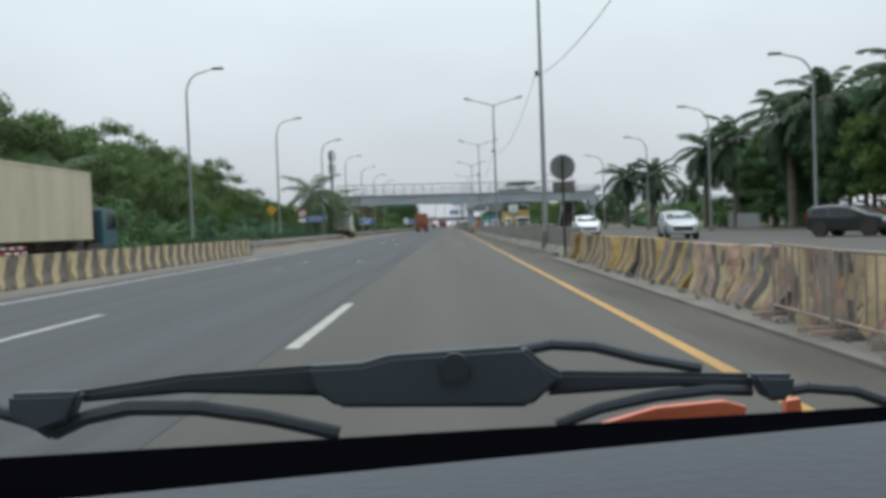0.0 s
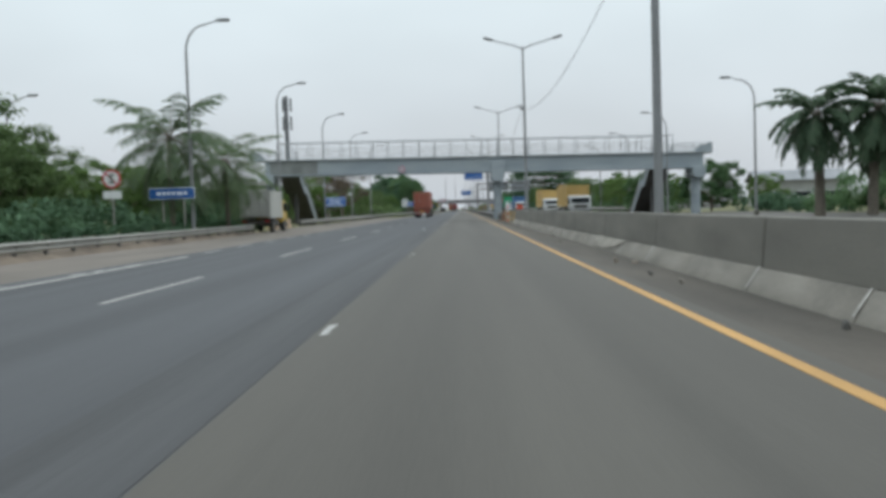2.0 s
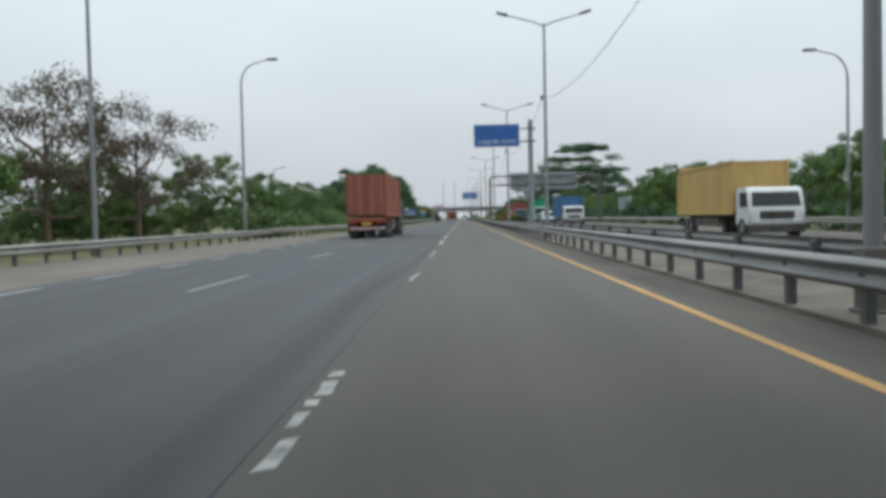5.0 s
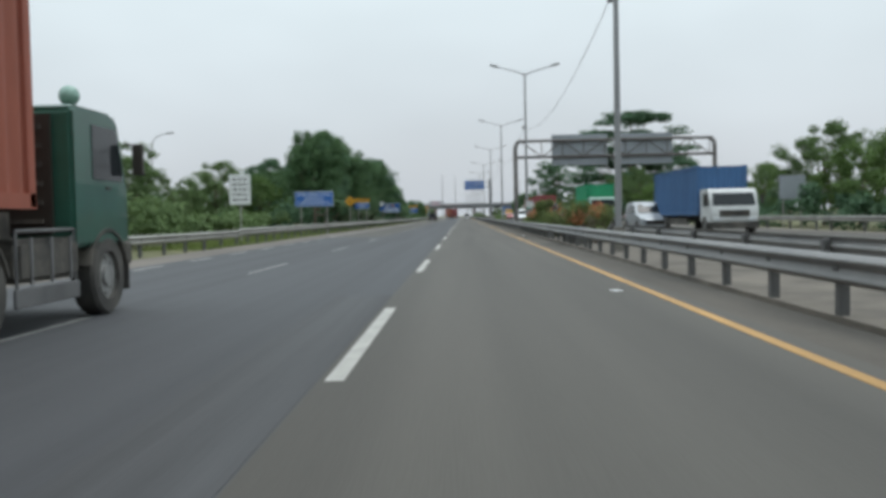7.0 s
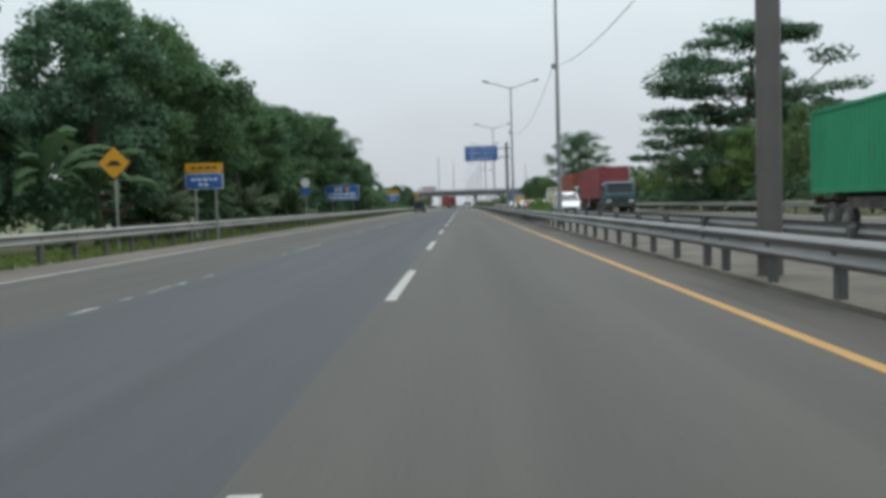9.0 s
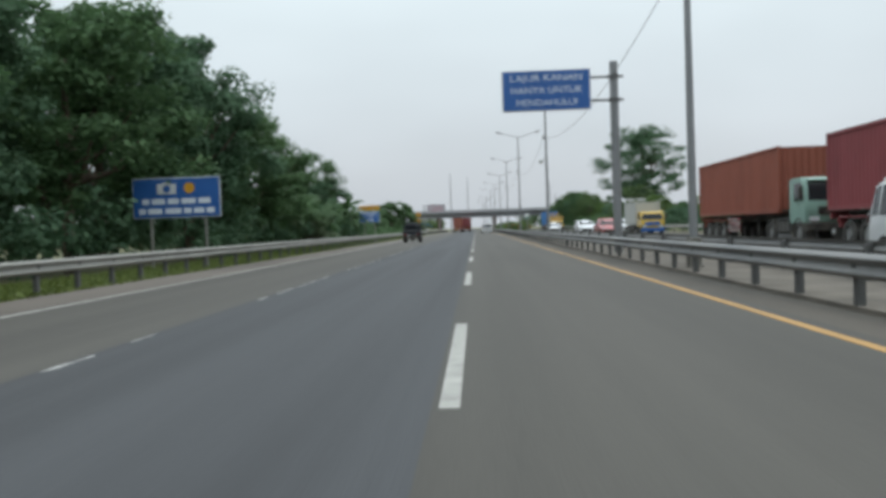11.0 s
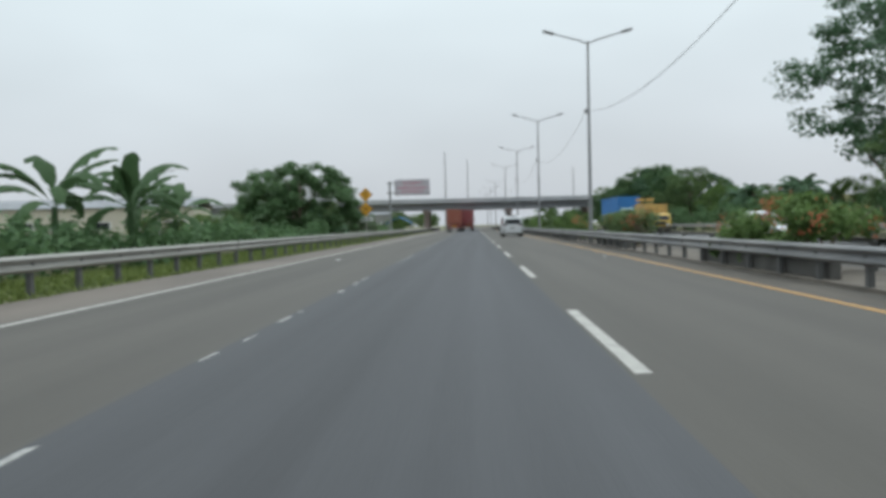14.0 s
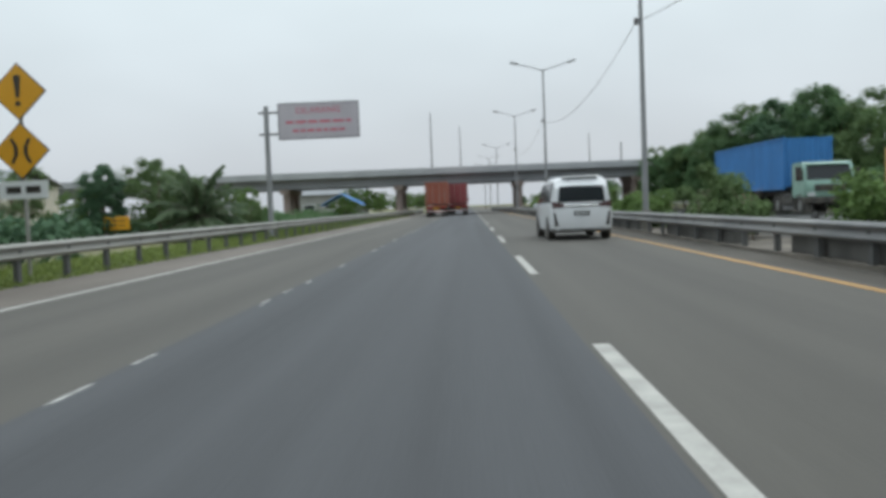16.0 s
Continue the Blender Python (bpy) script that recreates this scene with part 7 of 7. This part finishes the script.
box_truck(pose(13.2, 181.0, 0, 0, 0, 180), BOX_TAN, CAB_WHITE, "truck with a tan box body and a white cab, following another", 9.2, 2.2, 1.05, 2.3, 2.1)
box_truck(pose(13.3, 243.5, 0, 0, 0, 180), BOX_BLUE, CAB_WHITE, "truck with a dark blue container and a white cab", 9.4, 2.35, 0.95, 2.35, 2.15)
car(pose(11.6, 245.6, 0, 0, 0, 181), CAR_SILVER, "silver off-road car on the opposite carriageway", 4.4, 1.78, 1.75, "mpv")
box_truck(pose(13.0, 276.5, 0, 0, 0, 180), BOX_GREEN, CAB_PALE, "truck with a bright green container and pale cab", 7.0, 2.5, 1.2, 2.44, 2.5)
semi_truck(pose(13.4, 333.6, 0, 0, 0, 180), BOX_MAROON, CAB_TEAL, "articulated truck with a maroon container and dark cab")
car(pose(9.3, 322.0, 0, 0, 0, 180), CAR_WHITE, "white minivan on the opposite carriageway", 4.5, 1.8, 1.9, "van", "minivan")
semi_truck(pose(13.3, 350.3, 0, 0, 0, 180), BOX_RED, CAB_PALE, "articulated truck with a red container and pale green cab")
car(pose(10.4, 374.0, 0, 0, 0, 180), CAR_RED, "dull red car on the opposite carriageway", 4.3, 1.7, 1.5, "sedan")
box_truck(pose(14.9, 384.5, 0, 0, 0, 180), BOX_WHITE, CAB_YELLOW, "white box truck with a blue and yellow cab", 5.6, 1.95, 0.9, 2.1, 2.0, False, SIGN_BLUE)
car(pose(11.3, 395.6, 0, 0, 0, 180), CAR_WHITE, "white hatchback on the opposite carriageway", 4.2, 1.7, 1.5, "mpv")
car(pose(10.9, 427.5, 0, 0, 0, 180), CAR_WHITE, "white saloon car on the opposite carriageway", 4.4, 1.72, 1.46, "sedan")
car(pose(14.4, 389.2, 0, 0, 0, 180), CAR_WHITE, "white hatchback in the outer opposite lane", 4.2, 1.7, 1.5, "mpv")
box_truck(pose(15.6, 475.5, 0, 0, 0, 180), BOX_TAN, CAB_YELLOW, "truck with a tan box body and a yellow cab", 5.2, 1.75, 0.95, 2.1, 1.8)
semi_truck(pose(16.0, 499.0, 0, 0, 0, 180), BOX_SKY, CAB_PALE, "articulated truck with a bright blue container and pale cab")


# ---- smaller things along the road ----
CONE_RED = mat("cone_red", (0.50, 0.07, 0.035), 0.6, var=0.2, fine=8, coarse=3)
FENCE_WHITE = mat("fence_white_paint", (0.36, 0.34, 0.31), 0.7, var=0.55, fine=9, coarse=5, tint=(0.24, 0.17, 0.13))
FENCE_RUST = mat("fence_rust_red", (0.20, 0.085, 0.055), 0.7, var=0.4, fine=10, coarse=4)
ROOF_GREY = mat("roof_grey", (0.20, 0.21, 0.22), 0.7, var=0.2, fine=2, coarse=0.3)
WALL_CREAM = mat("wall_cream", (0.50, 0.46, 0.38), 0.85, var=0.12, fine=2, coarse=0.4)
WALL_GREY = mat("wall_grey", (0.28, 0.28, 0.27), 0.9, var=0.2, fine=3, coarse=0.5)
ROOF_TILE = mat("roof_tile_red", (0.24, 0.11, 0.08), 0.85, var=0.25, fine=3, coarse=0.6)
TARP_BLUE = mat("tarpaulin_blue", (0.03, 0.16, 0.42), 0.6, var=0.2, fine=4, coarse=1)
POLE_TOWER = mat("tower_steel", (0.16, 0.165, 0.175), 0.6, 0.2, var=0.2, fine=3, coarse=0.6)

# phone mast on the left behind the footbridge
t = thing("phone_mast", pose(-20.3, 165.0, -0.06), "grey steel phone mast with antennas at its top", "mast")
bm = B()
rod(bm, (0, 0, 0), (0, 0, 16.0), 0.34, 0.24, 14)
part("pole", bm, POLE_TOWER, t)
for z in (12.6, 14.8):
    bm = B()
    for k in range(3):
        a = radians(120 * k + 20)
        rod(bm, (0, 0, z), (0.55 * math.cos(a), 0.55 * math.sin(a), z), 0.03, 0.03, 6)
    part("bracket", bm, POLE_TOWER, t)
for k in range(3):
    a = radians(120 * k + 20)
    for z in (12.6, 14.9):
        bm = B()
        box(bm, 0.6 * math.cos(a), 0.6 * math.sin(a), z, 0.24, 0.16, 1.7, Matrix.Rotation(a, 4, "Z"))
        bevel(bm, 0.03, 1)
        part("antenna", bm, POLE_TOWER, t)


# crowd fences before the barriers
def fence(x, y, yaw, paint, label):
    t = thing("fence_panel", pose(x, y, 0.06, 0, 0, yaw), label, "fence", "fence panels")
    for z in (0.12, 0.76):
        bm = B()
        rod(bm, (0, -0.8, z), (0, 0.8, z + random.uniform(-0.03, 0.02)), 0.017, 0.017, 8)
        part("rail", bm, paint, t)
    for i in range(9):
        bm = B()
        r = 0.02 if i in (0, 8) else 0.012
        rod(bm, (0, -0.8 + 0.2 * i, 0.05 if i in (0, 8) else 0.12), (0, -0.8 + 0.2 * i, 0.76), r, r, 6)
        part("bar", bm, paint, t)
    for s in (-1, 1):
        bm = B()
        box(bm, 0, s * 0.7, 0.03, 0.55, 0.05, 0.05)
        part("foot", bm, paint, t)
    return t


for i, y in enumerate((3.7, 5.4, 7.1, 8.8)):
    fence(5.02 + 0.05 * (i % 2), y, random.uniform(-3, 3), FENCE_RUST if i == 1 else FENCE_WHITE, "rust-streaked crowd fence panel" if i == 1 else "white steel crowd fence panel before the barrier")
fence(4.75, 126.9, 4, FENCE_RUST, "rust and white crowd fence panel before the barrier")

t = thing("marker_post", pose(4.8, 120.7, -0.005), "red and white banded marker post before the barrier", "marker post")
bm = B()
box(bm, 0, 0, 0.025, 0.3, 0.3, 0.05)
bevel(bm, 0.01, 1)
part("base", bm, SIGN_BLACK, t)
for k in range(6):
    bm = B()
    rod(bm, (0, 0, 0.05 + 0.25 * k), (0, 0, 0.3 + 0.25 * k), 0.05, 0.05, 14)
    part("band", bm, SIGN_WHITE if k % 2 else CONE_RED, t)
bm = B()
prism(bm, [(-0.2, 1.0), (-0.2, 1.06), (-0.16, 1.3), (0.16, 1.3), (0.2, 1.06), (0.2, 1.0)], "y", -0.45, 0.45)
bevel(bm, 0.03, 2)
solid("water_barrier", bm, CONE_RED, "small red plastic barrier standing on the concrete wall", "barrier", at=pose(5.28, 114.3, 0.0))

# rubble and litter along the toe of the barriers
random.seed(5)
rub = [B() for _ in range(3)]
for k in range(150):
    y = random.choice((random.uniform(4, 31), random.uniform(118, 138), random.uniform(30, 118)))
    s = random.uniform(0.02, 0.085)
    x = random.uniform(4.3, 4.78) if y > 31 else random.uniform(4.98, 5.2)
    vs = bmesh.ops.create_icosphere(rub[k % 3], subdivisions=1, radius=s, matrix=pose(x, y, s * 0.25 + (0.03 if y < 31 else 0), random.uniform(0, 90), random.uniform(0, 90), 0) @ Matrix.Diagonal((1.3, 1, 0.6, 1)))
for b_, m in zip(rub, (CONCRETE_PALE, CONCRETE_DARK, SAND)):
    solid("rubble", b_, m, "scattered stones and broken concrete beside the wall", "rubble", kind="stuff")
LIME_DUST = mat("lime_dust", (0.27, 0.25, 0.215), 0.95, var=0.35, fine=14, coarse=3, bump=0.5, space="World")
for y, x, w, d, m in ((9.0, 5.13, 0.22, 9, MEDIAN_DIRT), (127, 4.6, 0.25, 9, SAND)):
    bm = B()
    bmesh.ops.create_grid(bm, x_segments=8, y_segments=30, size=0.5, matrix=Matrix.Translation((x, y, 0)) @ Matrix.Diagonal((w, d, 1, 1)))
    for v in bm.verts:
        e_ = min(1, 4 * (0.5 - abs((v.co.x - x) / w)), 4 * (0.5 - abs((v.co.y - y) / d)))
        v.co.z = -0.012 + 0.06 * e_ * (0.6 + 0.4 * math.sin(7 * v.co.y + 3 * v.co.x))
        v.co.x += (0.08 * math.sin(3.1 * v.co.y) + 0.05 * math.sin(8.3 * v.co.y + 1)) * (1 if v.co.x < x else 0.3)
    solid("sand_drift", bm, m, "low drift of dusty sand against the barriers", "sand", kind="stuff")
# lime dust caked on the sloping toe of the wall
for y, d in ((76.7, 4.6), (90.3, 1.1), (96.5, 0.8)):
    bm = B()
    bmesh.ops.create_grid(bm, x_segments=10, y_segments=40, size=0.5)
    for v in bm.verts:
        f = v.co.x + 0.5
        end = max(0.0, 1 - (2.0 * v.co.y) ** 4) * (0.86 + 0.1 * math.sin(2.3 * v.co.y * d + y) + 0.04 * math.sin(7.1 * v.co.y * d))
        f *= end
        v.co = Vector((5.078 - 0.19 * f, v.co.y * d, 0.318 - 0.27 * f + 0.018 * math.sin(math.pi * f)))
    solid("lime_dust", bm, LIME_DUST, "pale lime dust caked on the foot of the wall", "dust", kind="stuff", at=pose(0, y, 0))
for y, x in ((30.5, -1.6), (60, -2.2), (108, -1.0), (205, 3.2), (254, 3.9), (240, 4.2), (418, 3.1), (420, -6.2)):
    bm = B()
    box(bm, 0, 0, 0.006, 0.12, 0.2, 0.012)
    bevel(bm, 0.004, 1)
    solid("litter", bm, SIGN_WHITE, "small scrap of pale litter lying on the asphalt", "litter", "litter", at=pose(x, y, 0.0, 0, 0, 37 * y))


# ---- buildings beyond the trees ----
def shed(x, y, w, d, h, yaw, wall_m, roof_m, label, windows=0, rise=1.2):
    t = thing("building", pose(x, y, -0.06, 0, 0, yaw), label, "building", "buildings")
    bm = B()
    box(bm, 0, 0, h / 2, w, d, h)
    part("wall", bm, wall_m, t)
    bm = B()
    prism(bm, [(-d / 2 - 0.5, h - 0.1), (0, h + rise), (d / 2 + 0.5, h - 0.1), (d / 2 + 0.5, h + 0.05), (0, h + rise + 0.2), (-d / 2 - 0.5, h + 0.05)], "x", -w / 2 - 0.5, w / 2 + 0.5)
    part("roof", bm, roof_m, t)
    for i in range(windows):
        wx = -w / 2 + w * (i + 0.5) / windows
        bm = B()
        box(bm, wx, -d / 2, h * 0.45, w / windows * 0.6, 0.12, h * 0.25)
        q = part("window", bm, SIGN_WHITE, t)
        bm = B()
        box(bm, wx, -d / 2 - 0.06, h * 0.45, w / windows * 0.52, 0.04, h * 0.2)
        part("pane", bm, GLASS, q)
    return t


shed(-62, 528, 34, 16, 5.0, 8, WALL_CREAM, ROOF_GREY, "long cream factory hall with a grey roof", 6, 1.4)
shed(-27, 612, 12, 10, 4.2, 0, WALL_GREY, ROOF_GREY, "grey low building beyond the overpass", 3)
shed(47, 120, 12, 9, 5.2, -12, WALL_GREY, ROOF_TILE, "low house with a red tiled roof behind trees", 3, 2.0)
shed(58, 205, 14, 10, 4.2, -8, WALL_GREY, ROOF_GREY, "low grey house behind trees", 3, 1.6)
shed(38, 198, 9, 7, 3.0, 4, WALL_GREY, ROOF_GREY, "small pale building with a grey roof", 2, 1.0)
shed(44, 252, 13, 9, 4.6, 0, WALL_GREY, ROOF_GREY, "grey building behind the trees", 3, 1.2)
# screen walls along the plaza's far edge
for i, (x, y, w, m) in enumerate(((29.2, 46, 5, WALL_GREY), (29.4, 52, 5, TARP_BLUE), (29.5, 58, 5, FENCE_RUST), (29.3, 64, 5, WALL_GREY), (29.4, 84, 9, WALL_GREY))):
    bm = B()
    box(bm, 0, 0, 0.65, 0.12, w, 1.3)
    for k in range(int(w)):
        box(bm, -0.07, -w / 2 + 0.5 + k, 0.65, 0.08, 0.1, 1.36)
    solid("site_hoarding", bm, m, "weathered low hoarding at the edge of the plaza", "hoarding", "hoardings", at=pose(x, y, -0.02))
bm = B()
box(bm, 0, 0, 0.4, 40, 0.15, 0.8)
solid("site_wall", bm, WALL_GREY, "low pale wall beyond the opposite road", "wall", at=pose(24.0, 168, -0.06, 0, 0, 85))
# blue tent by the far verge
t = thing("tent", pose(-12.6, 523, -0.06), "small blue tarpaulin tent beside the far verge", "tent")
bm = B()
prism(bm, [(-1.9, 1.7), (0, 2.7), (1.9, 1.7), (1.9, 1.65), (0, 2.62), (-1.9, 1.65)], "y", -1.6, 1.6)
part("canopy", bm, TARP_BLUE, t)
for sx in (-1, 1):
    for sy in (-1, 1):
        bm = B()
        rod(bm, (sx * 1.8, sy * 1.5, 0), (sx * 1.8, sy * 1.5, 1.72), 0.03, 0.03, 6)
        part("post", bm, GALV, t)
# far masts on the horizon
for x, y, h in ((-9, 640, 22), (-3, 700, 24), (28, 610, 12), (33, 690, 20)):
    bm = B()
    rod(bm, (0, 0, 0), (0, 0, h), 0.25, 0.12, 8)
    solid("far_mast", bm, POLE, "thin grey mast standing far off", "mast", "far masts", at=pose(x, y, -0.06))
# camera box on the lamp pole
t = thing("traffic_camera", pose(5.2, 364.0, 5.6), "pale round traffic camera on a pole bracket", "camera")
bm = B()
rod(bm, (0, 0, 0), (-0.34, 0, 0.1), 0.025, 0.025, 6)
part("bracket", bm, GALV_DARK, t)
bm = B()
bmesh.ops.create_uvsphere(bm, u_segments=16, v_segments=10, radius=0.17, matrix=pose(-0.38, 0, -0.05))
part("dome", bm, SIGN_WHITE, t)

# ---- the vehicle at the start of the drive, seen from its front seat ----
TRIM_DARK = mat("wiper_black", (0.030, 0.038, 0.046), 0.6, var=0.25, fine=30, coarse=6)
TRIM_SLATE = mat("wiper_slate_plastic", (0.048, 0.060, 0.072), 0.6, var=0.15, fine=40, coarse=6)
SEAL_BLACK = mat("windscreen_seal_black", (0.002, 0.002, 0.003), 1.0, var=0.1, fine=20, coarse=4, spec=0.0)
DASH_GREY = mat("dashboard_grey_vinyl", (0.060, 0.067, 0.079), 0.8, var=0.08, fine=120, coarse=3, bump=0.2)
LAMP_ORANGE = mat("front_panel_orange_red", (0.62, 0.16, 0.08), 0.4, var=0.12, fine=8, coarse=4)
VAN_PAINT = mat("van_paint_silver", (0.34, 0.35, 0.36), 0.35, 0.3, var=0.08, fine=3, coarse=1, coat=0.4)
van = thing("van", pose(1.62, 0, 0), "silver flat-nosed van with open front window, dark wiper and grey dashboard", "van")


def flat_part(name, pts, y, depth, material, parent, label="", round_=0.004):
    bm = B()
    prism(bm, pts, "y", y - depth / 2, y + depth / 2)
    if round_:
        bevel(bm, round_, 2)
    return part(name, bm, material, parent, label)


def blade_part(name, pts, y, r, material, parent):
    bm = B()
    tube(bm, [(x, y, z) for x, z in pts], [r] * len(pts), 8)
    return part(name, bm, material, parent)


hub = flat_part("wiper_bridge", [(-0.127, 1.051), (-0.081, 1.052), (-0.057, 1.058), (0.057, 1.062), (0.073, 1.047), (0.092, 1.036), (0.085, 1.031), (0.060, 1.010), (-0.102, 1.015), (-0.121, 1.029)], 0.75, 0.022, TRIM_SLATE, van, "slate grey plastic wiper bridge")
bm = B()
disc(bm, (-0.002, 0.737, 1.047), 0.012, 0.008, "Y", 20)
part("rivet", bm, TRIM_DARK, hub)
flat_part("wiper_arm", [(-0.101, 1.051), (-0.233, 1.046), (-0.327, 1.035), (-0.327, 1.025), (-0.234, 1.030), (-0.107, 1.023)], 0.755, 0.012, TRIM_DARK, van)
flat_part("wiper_arm", [(0.086, 1.038), (0.252, 1.030), (0.252, 1.015), (0.189, 1.021), (0.073, 1.017)], 0.755, 0.012, TRIM_DARK, van)
flat_part("wiper_joint", [(-0.380, 1.037), (-0.318, 1.037), (-0.329, 1.012), (-0.356, 1.003), (-0.381, 1.017)], 0.745, 0.02, TRIM_SLATE, van)
flat_part("wiper_joint", [(0.244, 1.032), (0.283, 1.031), (0.279, 1.009), (0.258, 1.009)], 0.745, 0.02, TRIM_SLATE, van)
blade_part("wiper_blade", [(-0.423, 1.024), (-0.394, 1.020), (-0.365, 1.011), (-0.348, 1.000), (-0.321, 1.012), (-0.282, 1.019), (-0.223, 1.017), (-0.165, 1.007), (-0.103, 0.991)], 0.75, 0.0065, TRIM_DARK, van)
blade_part("wiper_blade", [(0.083, 0.992), (0.120, 1.005), (0.169, 1.014), (0.217, 1.018), (0.250, 1.016)], 0.75, 0.005, TRIM_DARK, van)
blade_part("wiper_blade", [(0.284, 1.015), (0.298, 1.017), (0.337, 1.013), (0.365, 1.002)], 0.75, 0.005, TRIM_DARK, van)
blade_part("wiper_spring", [(0.052, 1.055), (0.082, 1.060), (0.118, 1.057), (0.157, 1.046), (0.210, 1.035)], 0.76, 0.005, TRIM_DARK, van)
flat_part("marker_panel", [(0.130, 0.981), (0.179, 0.994), (0.241, 0.998), (0.261, 0.992), (0.257, 0.984)], 0.80, 0.01, LAMP_ORANGE, van, "orange-red front panel seen under the wiper", 0.0)
flat_part("marker_panel", [(0.295, 0.984), (0.296, 0.996), (0.309, 0.998), (0.310, 0.985)], 0.80, 0.01, LAMP_ORANGE, van, "orange-red front panel seen under the wiper", 0.0)
bm = B()
prism(bm, [(0.46, 0.955), (0.58, 1.004), (0.66, 1.012), (0.70, 1.000), (0.72, 0.93), (0.60, 0.90)], "x", -0.74, 0.74)
bevel(bm, 0.006, 2)
part("windscreen_seal", bm, SEAL_BLACK, van, "black windscreen seal", at=pose(0.018, 0, -0.0008, 0, -1.4, 0))
bm = B()
prism(bm, [(0.18, 0.55), (0.18, 1.03), (0.24, 1.052), (0.42, 1.045), (0.575, 1.004), (0.60, 0.94), (0.60, 0.55)], "x", -0.73, 0.73)
bevel(bm, 0.012, 3)
part("dashboard", bm, DASH_GREY, van, "grey vinyl dashboard", at=pose(0.06, 0, 0.0085, 0, -3.5, 0))
bm = B()
prism(bm, [(0.72, 0.30), (0.72, 0.94), (0.80, 0.90), (0.86, 0.55), (0.84, 0.30)], "x", -0.78, 0.78)
bevel(bm, 0.03, 3)
part("front_panel", bm, VAN_PAINT, van)
bm = B()
box(bm, 0, 0.84, 0.38, 1.6, 0.14, 0.22)
bevel(bm, 0.04, 3)
part("bumper", bm, TRIM_SLATE, van)
bm = B()
prism(bm, [(-2.9, 0.28), (-2.9, 0.34), (0.72, 0.34), (0.72, 0.28)], "x", -0.78, 0.78)
part("floor_pan", bm, CHASSIS, van)
bm = B()
prism(bm, [(-2.95, 1.80), (-2.8, 1.87), (-0.05, 1.87), (0.12, 1.78), (0.10, 1.75), (-0.08, 1.81), (-2.78, 1.81), (-2.9, 1.76)], "x", -0.76, 0.76)
part("roof", bm, VAN_PAINT, van)
for s in (-1, 1):
    bm = B()
    prism(bm, [(-2.95, 0.3), (-2.95, 1.05), (0.74, 0.95), (0.8, 0.3)], "x", s * 0.8 - 0.02, s * 0.8 + 0.02)
    part("side_panel", bm, VAN_PAINT, van)
    for y0, z0, y1, z1 in ((0.70, 0.95, 0.10, 1.8), (-0.55, 1.0, -0.6, 1.82), (-1.75, 1.0, -1.8, 1.82), (-2.9, 1.0, -2.88, 1.82)):
        bm = B()
        rod(bm, (s * 0.79, y0, z0), (s * 0.75, y1, z1), 0.04, 0.035, 8)
        part("pillar", bm, VAN_PAINT, van)
    bm = B()
    box(bm, s * 0.6, 0.88, 0.68, 0.3, 0.06, 0.17)
    bevel(bm, 0.03, 2)
    part("headlight", bm, LAMP_CLEAR, van)
    for y in (0.1, -2.2):
        wheel(van, s * 0.70, y, 0.33, CAR_WHEEL)
    bm = B()
    box(bm, s * 0.4, -0.62, 0.62, 0.5, 0.5, 0.14)
    box(bm, s * 0.4, -0.84, 0.95, 0.48, 0.12, 0.62)
    bevel(bm, 0.04, 2)
    part("seat", bm, CHASSIS, van)
bm = B()
box(bm, 0, -2.93, 0.65, 1.56, 0.05, 0.7)
part("tailgate", bm, VAN_PAINT, van)
